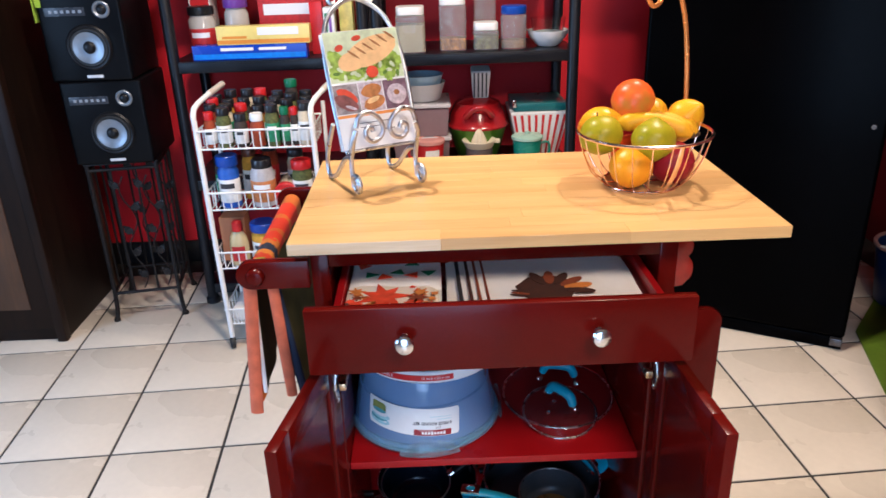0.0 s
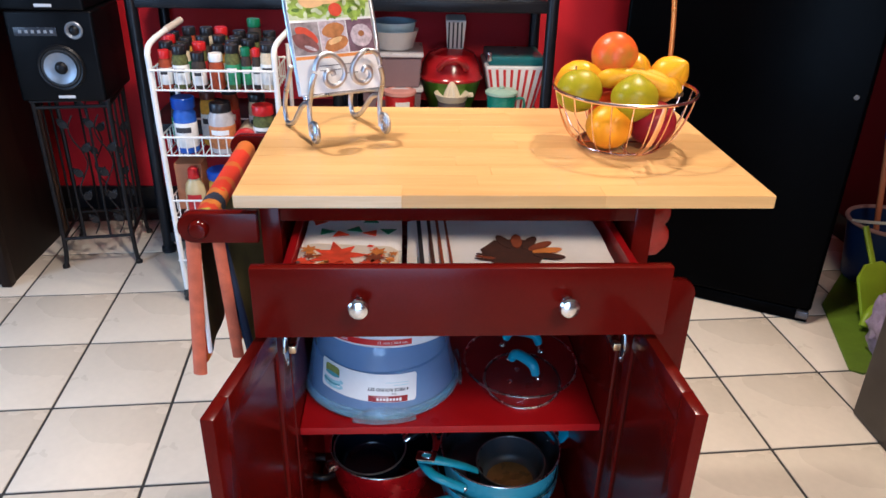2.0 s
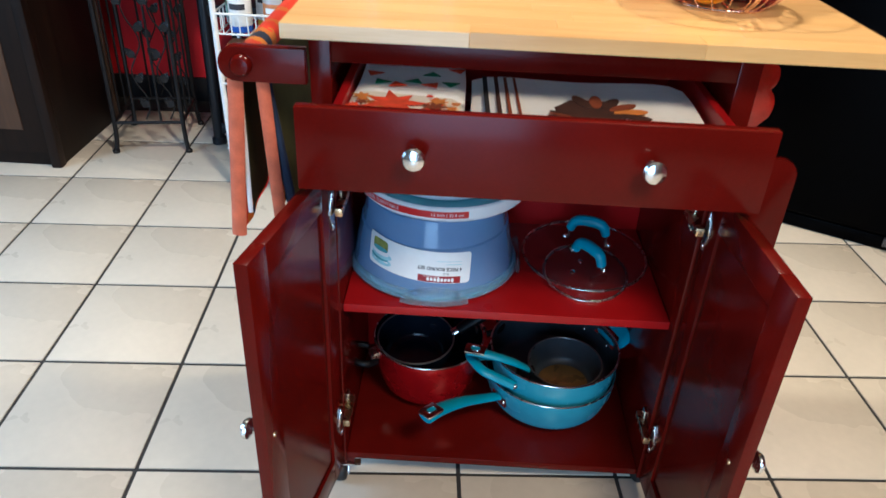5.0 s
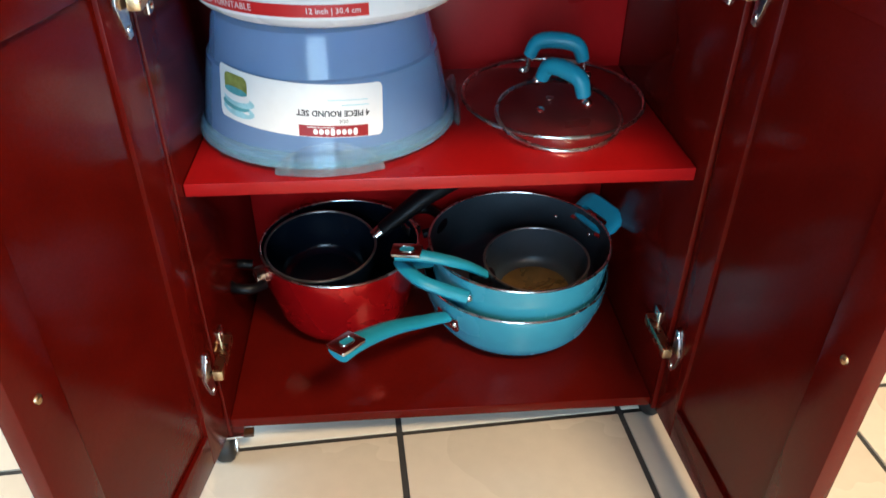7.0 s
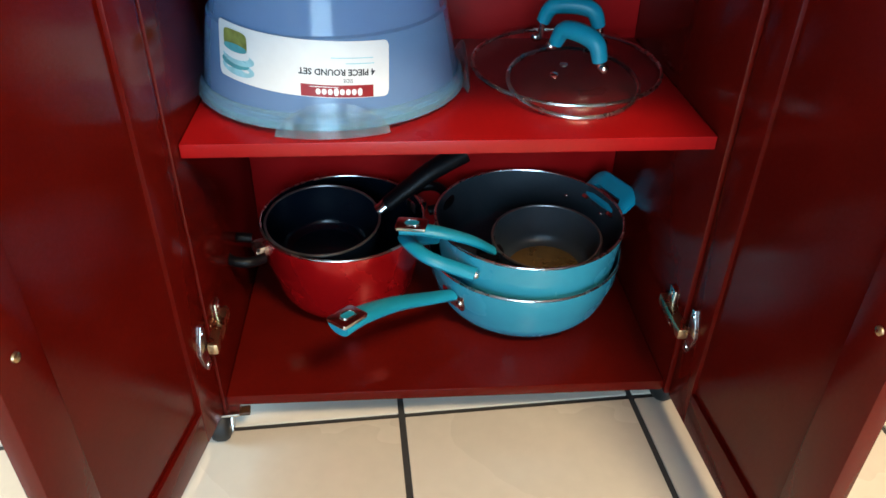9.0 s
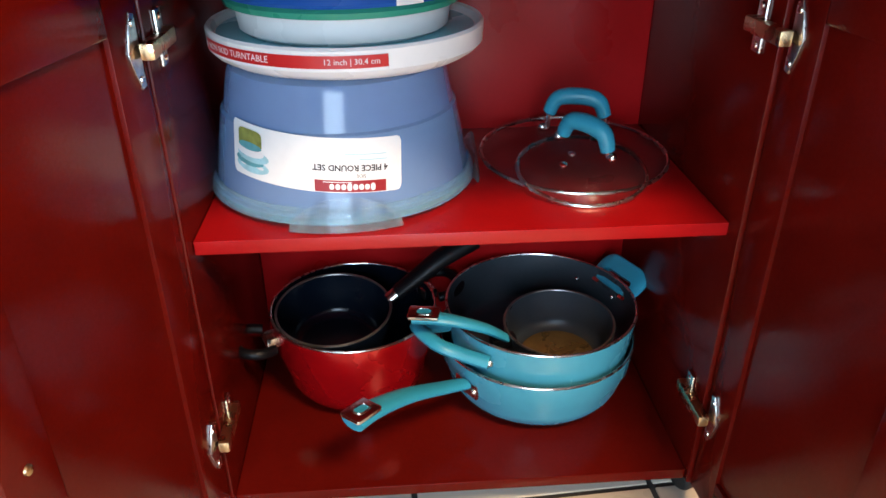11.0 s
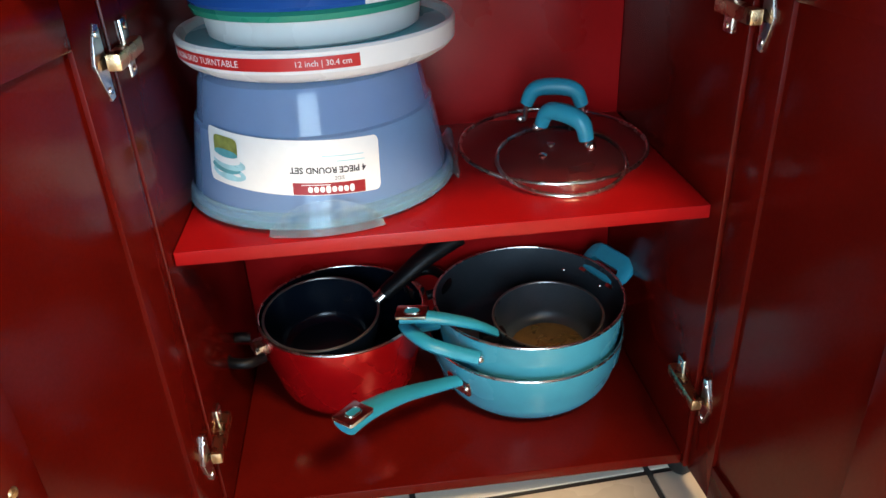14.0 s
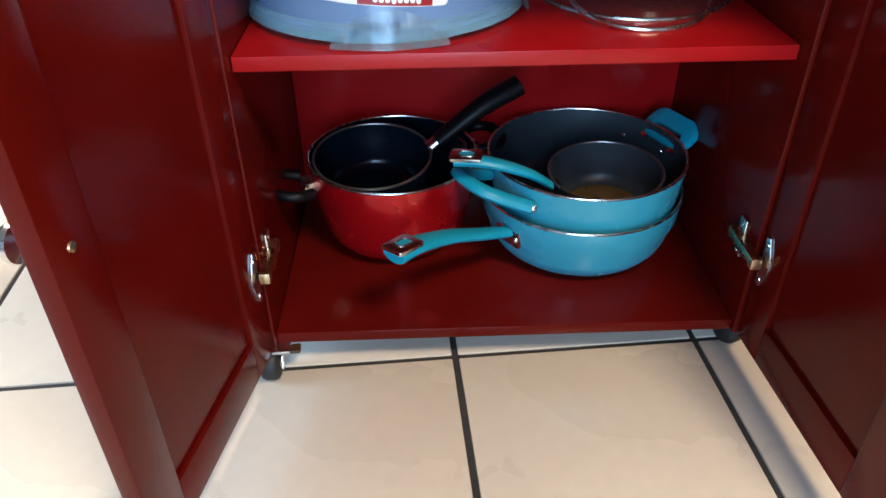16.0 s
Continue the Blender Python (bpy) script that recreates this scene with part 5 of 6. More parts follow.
def shelving(label, x0, x1):
    s = thing("shelving_unit", label, "shelving unit", group="black shelving units")
    y0, y1 = 1.61, 1.965
    for x in (x0, x1):
        for y in (y0, y1):
            part("post", lathe([(0, 0), (0.028, 0), (0.028, 0.02), (0.021, 0.028)] + [(0.021, 1.86), (0.018, 1.865), (0, 1.866)], 20), SHELF_BLACK, s, m=pose(x, y, 0))
    for z in (0.085, 0.530, 0.985, 1.44, 1.84):
        sh = part("shelf_board", box(x0 - 0.012, x1 + 0.012, y0 - 0.012, y1 + 0.012, z - 0.042, z, 0.005), SHELF_BLACK, s)
        part("front_lip", box(x0 + 0.028, x1 - 0.028, y0 - 0.016, y0 - 0.012, z - 0.036, z - 0.006, 0.0015), SHELF_BLACK, sh)
    return s


shelving("black plastic shelving unit holding foil boxes and spices", -1.015, -0.312)
shelving("black plastic shelving unit holding jars and bowls", -0.262, 0.462)

C = {}


def colour(name, rgb, rough=0.35, **k):
    if name not in C:
        C[name] = mat(name, rgb, rough, **k)
    return C[name]


CAP_BLACK = colour("black_cap", (0.012, 0.012, 0.014), 0.35, vary=0.2)
CAP_RED = colour("red_cap", (0.52, 0.015, 0.015), 0.35, vary=0.1)
CAP_WHITE = colour("white_cap", (0.78, 0.77, 0.74), 0.35, vary=0.05)
CAP_BLUE = colour("blue_cap", (0.010, 0.06, 0.36), 0.35, vary=0.1)
CAP_GREEN = colour("green_cap", (0.01, 0.14, 0.06), 0.35, vary=0.1)
SPICE = [colour("paprika_powder", (0.30, 0.05, 0.015), 0.9, vary=0.3, scale=60), colour("dried_herbs", (0.09, 0.10, 0.03), 0.9, vary=0.5, scale=120), colour("peppercorns", (0.035, 0.025, 0.02), 0.8, vary=0.5, scale=160), colour("garlic_powder", (0.62, 0.52, 0.36), 0.9, vary=0.15, scale=80), colour("turmeric_powder", (0.55, 0.28, 0.03), 0.9, vary=0.2, scale=80)]
LABEL_W = colour("white_paper_label", (0.74, 0.74, 0.71), 0.5, vary=0.12, scale=70)
LABEL_G = colour("green_paper_label", (0.03, 0.22, 0.10), 0.5, vary=0.3, scale=60)
LABEL_R = colour("red_paper_label", (0.45, 0.02, 0.02), 0.5, vary=0.3, scale=60)
LABEL_B = colour("blue_paper_label", (0.02, 0.09, 0.42), 0.5, vary=0.2, scale=60)
LABEL_O = colour("orange_paper_label", (0.48, 0.17, 0.05), 0.5, vary=0.35, scale=70)


def jar(label, x, y, z, r, h, fill, cap, band, cap_h=0.024, cap_r=0.92, rot=0, group="spice jars", category="spice jar"):
    """A small glass jar: contents seen through the wall, a label band and a ribbed cap."""
    j = thing("spice_jar" if category == "spice jar" else category.replace(" ", "_"), label, category, pose(x, y, z, 0, 0, rot), group)
    sh = h - cap_h
    part("glass", lathe([(0, 0), (r * 0.9, 0), (r, 0.004), (r, sh * 0.86), (r * 0.84, sh * 0.96), (r * 0.80, sh)], 22), fill, j)
    if band:
        part("label", lathe([(r + 0.0004, sh * 0.14), (r + 0.0009, sh * 0.15), (r + 0.0009, sh * 0.68), (r + 0.0004, sh * 0.69)], 22), band, j, "paper label")
        bm = wrap(shift(diced(-r * 0.7, r * 0.7, 0, sh * 0.12, 6, 1, 0.0014), 0, 0, sh * 0.48), lambda q: r)
        part("print_bar", bm, INK_GREY if band is LABEL_W else INK_WHITE, j)
    n = 30
    bm = lathe([(r * cap_r * 0.97, sh - 0.001), (r * cap_r, sh + 0.001), (r * cap_r, h - 0.003), (r * cap_r * 0.93, h), (r * cap_r * 0.80, h - 0.0008), (0, h - 0.0012)], n)
    for v in bm.verts:
        q = math.atan2(v.co.y, v.co.x)
        k = 1 + 0.018 * math.cos(15 * q)
        v.co.x, v.co.y = v.co.x * k, v.co.y * k
    part("cap", bm, cap, j, "ribbed plastic cap")
    return j


# white wire spice cart on casters
rack = thing("wire_cart", "white coated wire cart crowded with spice jars", "wire cart")
RX0, RX1, RY0, RY1 = -0.852, -0.468, 1.222, 1.430
for x in (RX0, RX1):
    part("side_frame", tube(smoothed([(x + 0.012, RY0, 0.040), (x + 0.004, RY0, 0.40), (x - 0.002, RY0 + 0.002, 0.80), (x - 0.003, RY0 + 0.006, 0.868), (x + 0.004, RY0 + 0.040, 0.895), (x + 0.03, RY0 + 0.130, 0.918), (x + 0.05, RY1, 0.930)], 6), 0.0092, 12), WHITE_WIRE, rack)
    part("rear_post", tube([(x + 0.012, RY1, 0.040), (x + 0.010, RY1, 0.86)], 0.0075, 10), WHITE_WIRE, rack)
    part("grip", tube(smoothed([(x + 0.026, RY0 + 0.118, 0.9155), (x + 0.04, RY0 + 0.17, 0.924), (x + 0.05, RY1 + 0.004, 0.931)], 4), 0.0108, 12), colour("worn_cream_grip", (0.60, 0.52, 0.44), 0.5), rack, "worn cream handle grip")
    for y in (RY0, RY1):
        w = part("wheel", lathe([(0, -0.009), (0.016, -0.009), (0.0205, -0.005), (0.0205, 0.005), (0.016, 0.009), (0, 0.009)], 24), BLACK_RUBBER, rack, "black caster wheel", m=pose(x + 0.012, y - 0.006, 0.0205, 0, 90, 25))
        part("fork", box(-0.008, 0.008, -0.012, 0.012, 0.022, 0.042, 0.003), BLACK_PLASTIC, rack, m=pose(x + 0.012, y, 0))
for floor_z, lip_z in ((0.752, 0.815), (0.538, 0.600), (0.318, 0.380), (0.096, 0.156)):
    b = part("basket_rim", tube([(RX0, RY0 - 0.004, lip_z), (RX1, RY0 - 0.004, lip_z), (RX1, RY1, lip_z), (RX0, RY1, lip_z)], 0.0038, 8, True), WHITE_WIRE, rack)
    part("floor_rim", tube([(RX0 + 0.006, RY0, floor_z), (RX1 - 0.006, RY0, floor_z), (RX1 - 0.006, RY1 - 0.004, floor_z), (RX0 + 0.006, RY1 - 0.004, floor_z)], 0.0030, 8, True), WHITE_WIRE, b)
    w = part("wire", tube([(0, RY0 - 0.004, lip_z), (0, RY0, floor_z - 0.002), (0, RY1 - 0.002, floor_z - 0.002), (0, RY1, lip_z)], 0.0021, 6), WHITE_WIRE, b, m=pose(RX0 + 0.028, 0, 0))
    n = 14 if floor_z > 0.12 else 26
    for k in range(1, n):
        again(w, pose(RX0 + 0.028 + (RX1 - RX0 - 0.05) * k / (n - 1), 0, 0))
    for x in (RX0, RX1):
        for k in range(5):
            part("side_wire", tube([(x, RY0 + 0.03 + 0.036 * k, lip_z), (x, RY0 + 0.03 + 0.036 * k, floor_z)], 0.0019, 6), WHITE_WIRE, b)

T1 = 0.7530
front = [(-0.815, 0.019, 0.118, SPICE[0], CAP_RED, LABEL_W, "red-capped jar of paprika with white label"), (-0.767, 0.024, 0.132, SPICE[1], CAP_BLACK, LABEL_W, "black-capped jar of dried herbs with white label"), (-0.712, 0.022, 0.112, SPICE[2], CAP_BLACK, LABEL_W, "black-capped jar of peppercorns"), (-0.657, 0.023, 0.110, SPICE[0], CAP_WHITE, None, "white-capped jar of red spice"), (-0.606, 0.023, 0.137, SPICE[1], CAP_BLACK, LABEL_G, "black-capped jar with green label"), (-0.564, 0.016, 0.128, SPICE[2], CAP_GREEN, LABEL_G, "slim green-capped bottle"), (-0.532, 0.014, 0.126, SPICE[2], CAP_RED, LABEL_W, "small dark bottle with red cap"), (-0.497, 0.022, 0.140, SPICE[3], CAP_BLACK, LABEL_W, "black-capped jar of pale powder")]
for x, r, h, f, c, b, l in front:
    jar(l + " on the wire cart", x, 1.253, T1, r, h, f, c, b)
jrng = random.Random(11)
for row, y in enumerate((1.300, 1.345, 1.390)):
    for k in range(7):
        x = -0.818 + 0.052 * k + jrng.uniform(-0.004, 0.004)
        cap = CAP_RED if (row, k) in ((0, 2), (2, 3), (1, 0)) else CAP_GREEN if (row, k) == (2, 5) else CAP_BLACK
        h = 0.132 + 0.012 * row + jrng.uniform(-0.008, 0.012) + (0.03 if (row, k) == (2, 5) else 0)
        jar(("red" if cap is CAP_RED else "green" if cap is CAP_GREEN else "black") + "-capped spice jar crowded on the wire cart", x, y, T1, 0.0225, h, SPICE[(k * 3 + row) % 5], cap, (LABEL_W, LABEL_G, LABEL_R)[(k + row) % 3], rot=jrng.uniform(-40, 40))
T2 = 0.5395
jar("blue-capped plastic canister with white and blue label", -0.780, 1.265, T2, 0.036, 0.182, LABEL_B, CAP_BLUE, LABEL_W, 0.034, 1.02, category="canister")
jar("clear square-shouldered canister with black cap and orange label", -0.664, 1.268, T2, 0.042, 0.165, colour("grey_plastic_canister", (0.42, 0.40, 0.40), 0.3, vary=0.2), CAP_BLACK, LABEL_O, 0.030, 0.8, category="canister")
jar("red-lidded glass jar of dried herbs", -0.530, 1.275, T2, 0.034, 0.155, SPICE[1], CAP_RED, LABEL_W, 0.030, 1.0, category="jar")
jar("black-capped jar of pale seasoning", -0.560, 1.345, T2, 0.030, 0.175, SPICE[3], CAP_BLACK, LABEL_W, category="jar")
jar("dark bottle with a brown cap", -0.722, 1.345, T2, 0.026, 0.180, SPICE[4], colour("brown_cap", (0.10, 0.03, 0.015), 0.4), LABEL_W, category="bottle")
jar("black-capped glass jar of seasoning", -0.830, 1.37, T2, 0.024, 0.150, SPICE[2], CAP_BLACK, LABEL_G, category="jar")
jar("black-capped glass jar of seasoning", -0.655, 1.375, T2, 0.028, 0.190, SPICE[0], CAP_BLACK, LABEL_R, category="jar")
lidj = thing("jar", "clear jar lying on its side with red lid", "jar", pose(-0.588, 1.243, T2 + 0.0415, 90, 0, 0))
part("lid", lathe([(0, 0.0), (0.036, 0.0), (0.0395, -0.003), (0.0395, -0.020), (0.037, -0.022)], 32), CAP_RED, lidj, "round red lid")
part("glass", lathe([(0.034, -0.020), (0.038, -0.030), (0.038, -0.13), (0.034, -0.135), (0, -0.135)], 28), SPICE[3], lidj)
T3 = 0.3195
bx = thing("carton", "orange-brown cardboard carton on the wire cart", "carton", pose(-0.800, 1.33, T3))
part("body", box(-0.045, 0.045, -0.04, 0.04, 0, 0.165, 0.002), colour("brown_card", (0.42, 0.15, 0.06), 0.7, vary=0.15), bx)
mus = thing("squeeze_bottle", "beige mustard squeeze bottle with red cap", "bottle", pose(-0.775, 1.258, T3))
part("body", lathe([(0, 0), (0.030, 0), (0.033, 0.006), (0.034, 0.08), (0.030, 0.105), (0.018, 0.125), (0.016, 0.13)], 28, 1, 0.7), colour("mustard_plastic", (0.55, 0.43, 0.22), 0.35), mus)
part("cap", lathe([(0.018, 0.128), (0.019, 0.131), (0.017, 0.160), (0.010, 0.166), (0, 0.166)], 24), CAP_RED, mus)
part("label", wrap(shift(diced(-0.024, 0.024, 0, 0.055, 6, 1, 0.0016), 0, 0, 0.02), lambda q: 0.0338), LABEL_R, mus, "red paper label", m=Matrix.Diagonal((1, 0.75, 1, 1)))
jar("blue-lidded jar on the wire cart", -0.690, 1.285, T3, 0.044, 0.150, SPICE[4], CAP_BLUE, LABEL_W, 0.030, 1.04, category="jar")
jar("small black-capped jar of peppercorns", -0.640, 1.245, T3, 0.024, 0.105, SPICE[2], CAP_BLACK, LABEL_W, category="jar")
jar("small white-capped bottle of powder", -0.680, 1.240, T3, 0.017, 0.085, SPICE[3], CAP_WHITE, None, category="bottle")
jar("red-capped glass jar on the wire cart", -0.55, 1.30, T3, 0.034, 0.130, SPICE[0], CAP_RED, LABEL_W, category="jar")
bg = thing("storage_bin", "small white slotted plastic bin", "bin", pose(-0.66, 1.325, 0.0985))
part("bin_wall", box(-0.17, 0.17, -0.085, 0.085, 0, 0.05, 0.006), CAP_WHITE, bg)

# things on the upper shelf boards
S2, S1 = 0.9855, 0.5305


def carton(name, label, x0, x1, y0, y1, z0, z1, material, bands=()):
    c = thing(name, label, "box")
    part("card", box(x0, x1, y0, y1, z0, z1, 0.0015), material, c)
    for bx0, bx1, bz0, bz1, m in bands:
        part("print_bar", box(bx0, bx1, y0 - 0.0007, y0 - 0.0002, bz0, bz1, 0), m, c, smooth=False)
    return c


FOIL_BLUE = colour("blue_foil_carton", (0.012, 0.05, 0.42), 0.3, vary=0.12)
SKY_BLUE = colour("bright_blue_print", (0.02, 0.20, 0.70), 0.35, vary=0.2, scale=40)
YELLOW_CARD = colour("yellow_wrap_carton", (0.78, 0.62, 0.18), 0.35, vary=0.12)
ORANGE_CARD = colour("orange_print_card", (0.70, 0.26, 0.03), 0.35, vary=0.15)
carton("foil_box", "long blue foil carton lying on the shelf", -0.945, -0.525, 1.618, 1.675, S2, S2 + 0.052, FOIL_BLUE, ((-0.94, -0.53, S2 + 0.004, S2 + 0.022, SKY_BLUE), (-0.84, -0.72, S2 + 0.032, S2 + 0.043, INK_WHITE), (-0.70, -0.60, S2 + 0.032, S2 + 0.042, INK_WHITE)))
carton("wrap_box", "yellow plastic wrap carton stacked on a blue one", -0.850, -0.510, 1.622, 1.674, S2 + 0.0525, S2 + 0.118, YELLOW_CARD, ((-0.848, -0.512, S2 + 0.056, S2 + 0.070, ORANGE_CARD), (-0.83, -0.74, S2 + 0.074, S2 + 0.083, ORANGE_CARD), (-0.70, -0.55, S2 + 0.085, S2 + 0.112, INK_WHITE)))
jar("dark-lidded jar with red label behind the foil box", -0.925, 1.73, S2, 0.050, 0.185, colour("clear_jar", (0.45, 0.42, 0.38), 0.15), CAP_BLACK, LABEL_R, 0.03, 0.95, category="jar", group="")
jar("purple-capped clear jar on the black shelf", -0.800, 1.76, S2, 0.045, 0.205, colour("clear_jar", (0.45, 0.42, 0.38), 0.15), colour("purple_cap", (0.16, 0.05, 0.32), 0.35), None, 0.03, 1.0, category="jar", group="")
carton("red_box", "red cardboard box on the shelf", -0.72, -0.46, 1.78, 1.90, S2, S2 + 0.20, LABEL_R, ((-0.70, -0.50, S2 + 0.14, S2 + 0.18, INK_WHITE),))
carton("tall_carton", "white and red carton standing on the shelf", -0.985, -0.905, 1.80, 1.90, S2, S2 + 0.26, LABEL_W, ((-0.98, -0.91, S2 + 0.14, S2 + 0.22, INK_RED),))
carton("green_carton", "green and white packet standing on the shelf", -0.46, -0.42, 1.66, 1.74, S2, S2 + 0.17, LABEL_W, ((-0.455, -0.445, S2 + 0.02, S2 + 0.15, LABEL_G), (-0.44, -0.43, S2 + 0.02, S2 + 0.15, colour("purple_cap", (0.16, 0.05, 0.32), 0.35))))
carton("red_packet", "red patterned packet on the shelf", -0.515, -0.468, 1.70, 1.76, S2, S2 + 0.19, CAP_RED)
carton("yellow_packet", "yellow packet leaning on the shelf", -0.405, -0.355, 1.70, 1.78, S2, S2 + 0.20, colour("yellow_packet_print", (0.72, 0.60, 0.16), 0.4, vary=0.3, scale=30))


def clear_jar(label, x, y, z, w, h, fill_mat, fill_h, cap, cap_h=0.022, square=True):
    """A see-through storage jar, part filled, with a lid."""
    j = thing("storage_jar", label, "jar", pose(x, y, z), "clear storage jars")
    a = w / 2
    if square:
        part("glass", slab(rounded(-a, a, -a, a, a * 0.3), 0.0, h - cap_h, 0.004), JARGLASS, j)
        part("filling", slab(rounded(-a + 0.004, a - 0.004, -a + 0.004, a - 0.004, a * 0.25), 0.004, fill_h, 0.002), fill_mat, j)
        part("lid", slab(rounded(-a * 0.96, a * 0.96, -a * 0.96, a * 0.96, a * 0.5), h - cap_h + 0.0005, h, 0.004), cap, j)
    else:
        part("glass", lathe([(0, 0), (a * 0.94, 0), (a, 0.005), (a, h - cap_h - 0.01), (a * 0.9, h - cap_h)], 32), JARGLASS, j)
        part("filling", lathe([(0, 0.004), (a - 0.004, 0.004), (a - 0.004, fill_h), (a * 0.5, fill_h + 0.006), (0, fill_h + 0.002)], 28), fill_mat, j)
        part("lid", lathe([(a * 0.95, h - cap_h), (a * 0.98, h - cap_h + 0.002), (a * 0.98, h - 0.004), (a * 0.9, h), (0, h)], 32), cap, j)
    return j


clear_jar("square clear jar of cream powder with white lid", -0.140, 1.675, S2, 0.108, 0.165, colour("cream_powder", (0.62, 0.52, 0.30), 0.9, vary=0.1), 0.100, CAP_WHITE, 0.030)
clear_jar("clear jar holding some orange pasta with white lid", 0.018, 1.705, S2, 0.100, 0.185, colour("orange_pasta", (0.55, 0.22, 0.03), 0.7, vary=0.6, scale=60), 0.045, CAP_WHITE, 0.022)
clear_jar("low clear jar of olive-green seeds with white lid", 0.143, 1.700, S2, 0.094, 0.098, colour("olive_seeds", (0.22, 0.20, 0.05), 0.8, vary=0.5, scale=80), 0.050, CAP_WHITE, 0.028)
clear_jar("clear jar of brown sugar with blue lid", 0.248, 1.690, S2, 0.096, 0.155, colour("brown_sugar", (0.42, 0.24, 0.12), 0.9, vary=0.2, scale=60), 0.030, CAP_BLUE, 0.030, False)
clear_jar("tall clear jar with white lid at the back of the shelf", 0.150, 1.85, S2, 0.085, 0.19, colour("olive_seeds", (0.22, 0.20, 0.05), 0.8), 0.03, CAP_WHITE, 0.022)
wb = thing("mixing_bowl", "white ceramic bowl with a clear glass bowl inside", "bowl", pose(0.383, 1.72, S2))
part("outer_bowl", lathe([(0, 0), (0.035, 0), (0.045, 0.006), (0.070, 0.035), (0.080, 0.060), (0.078, 0.060), (0.066, 0.035), (0.04, 0.010), (0, 0.006)], 40), CAP_WHITE, wb)
part("glass_bowl", lathe([(0, 0.012), (0.03, 0.012), (0.056, 0.04), (0.066, 0.105), (0.064, 0.105), (0.053, 0.042), (0, 0.016)], 40), GLASS, wb)
part("handle", tube(smoothed([(0.078, -0.012, 0.052), (0.095, -0.010, 0.050), (0.095, 0.010, 0.044), (0.077, 0.012, 0.046)], 5), 0.005, 8), CAP_WHITE, wb)

# things on the middle shelf boards
bk = thing("snack_bucket", "red and white striped paper popcorn bucket with teal top", "bucket", pose(0.355, 1.79, S1))
hh = 0.208


def tapered(w0, w1, h, sides=4):
    bm = bmesh.new()
    lo = [bm.verts.new((x * w0, y * w0, 0)) for x, y in ((-1, -1), (1, -1), (1, 1), (-1, 1))]
    hi = [bm.verts.new((x * w1, y * w1, h)) for x, y in ((-1, -1), (1, -1), (1, 1), (-1, 1))]
    bm.faces.new(lo[::-1])
    bm.faces.new(hi)
    for k in range(4):
        j = (k + 1) % 4
        bm.faces.new((lo[k], lo[j], hi[j], hi[k]))
    bmesh.ops.bevel(bm, geom=bm.edges[:], offset=0.004, segments=2, affect="EDGES")
    return bm


W0, W1 = 0.072, 0.116
part("bucket_wall", tapered(W0, W1, hh), CAP_WHITE, bk)
for k in range(8):
    u0 = -0.94 + 0.25 * k
    u1 = u0 + 0.095
    bm = bmesh.new()
    vs = [bm.verts.new((u * w, -w - 0.0008, z)) for u, w, z in ((u0, W0 + 0.002, 0.004), (u1, W0 + 0.002, 0.004), (u1, W1 - 0.002, hh - 0.012), (u0, W1 - 0.002, hh - 0.012))]
    bm.faces.new(vs)
    part("stripe", bm, INK_RED, bk, smooth=False)
part("teal_top", box(-W1 + 0.010, W1 - 0.010, -W1 + 0.010, W1 - 0.010, hh, hh + 0.034, 0.008), colour("dark_teal_plastic", (0.015, 0.12, 0.13), 0.35), bk, "dark teal tray")
for s in (-1, 1):
    part("clip", box(s * (W1 - 0.012) - 0.008, s * (W1 - 0.012) + 0.008, -W1 - 0.004, -W1 + 0.01, hh + 0.02, hh + 0.05, 0.003), CHROME, bk, "silver clip")

mug = thing("travel_mug", "green plastic mug with frosted lid and side handle", "mug", pose(0.302, 1.662, S1))
part("mug_wall", lathe([(0, 0), (0.044, 0), (0.048, 0.004), (0.057, 0.105), (0.055, 0.107), (0, 0.107)], 36), colour("sea_green_plastic", (0.02, 0.22, 0.16), 0.3, vary=0.05), mug)
part("handle", tube(smoothed([(0.052, 0, 0.088), (0.082, 0, 0.090), (0.090, 0, 0.060), (0.078, 0, 0.032), (0.049, 0, 0.030)], 6), 0.0075, 10, flat=0.7), colour("sea_green_plastic", (0, 0, 0)), mug)
part("lid", lathe([(0.056, 0.1075), (0.062, 0.109), (0.062, 0.118), (0.050, 0.126), (0, 0.128)], 36), colour("frosted_green_lid", (0.34, 0.50, 0.40), 0.3), mug, "frosted pale green lid")
part("lid_button", lathe([(0, 0.128), (0.010, 0.128), (0.010, 0.136), (0, 0.137)], 16), colour("frosted_green_lid", (0, 0, 0)), mug)

ju = thing("citrus_juicer", "cream plastic citrus juicer on a dark cup", "juicer", pose(0.112, 1.665, S1))
part("cup", lathe([(0, 0), (0.046, 0), (0.050, 0.004), (0.054, 0.080), (0, 0.080)], 32), colour("smoky_cup", (0.10, 0.08, 0.075), 0.25), ju, "smoky dark cup")
part("strainer", lathe([(0.050, 0.078), (0.054, 0.081), (0.068, 0.108), (0.066, 0.110), (0.050, 0.088), (0.030, 0.086), (0, 0.086)], 36), colour("cream_plastic", (0.66, 0.58, 0.42), 0.35, vary=0.05), ju)
bm = lathe([(0.032, 0.086), (0.026, 0.110), (0.017, 0.132), (0.008, 0.148), (0, 0.152)], 48)
for v in bm.verts:
    a = math.atan2(v.co.y, v.co.x)
    k = 1 + 0.09 * math.cos(10 * a)
    v.co.x, v.co.y = v.co.x * k, v.co.y * k
part("reamer", bm, colour("cream_plastic", (0, 0, 0)), ju)
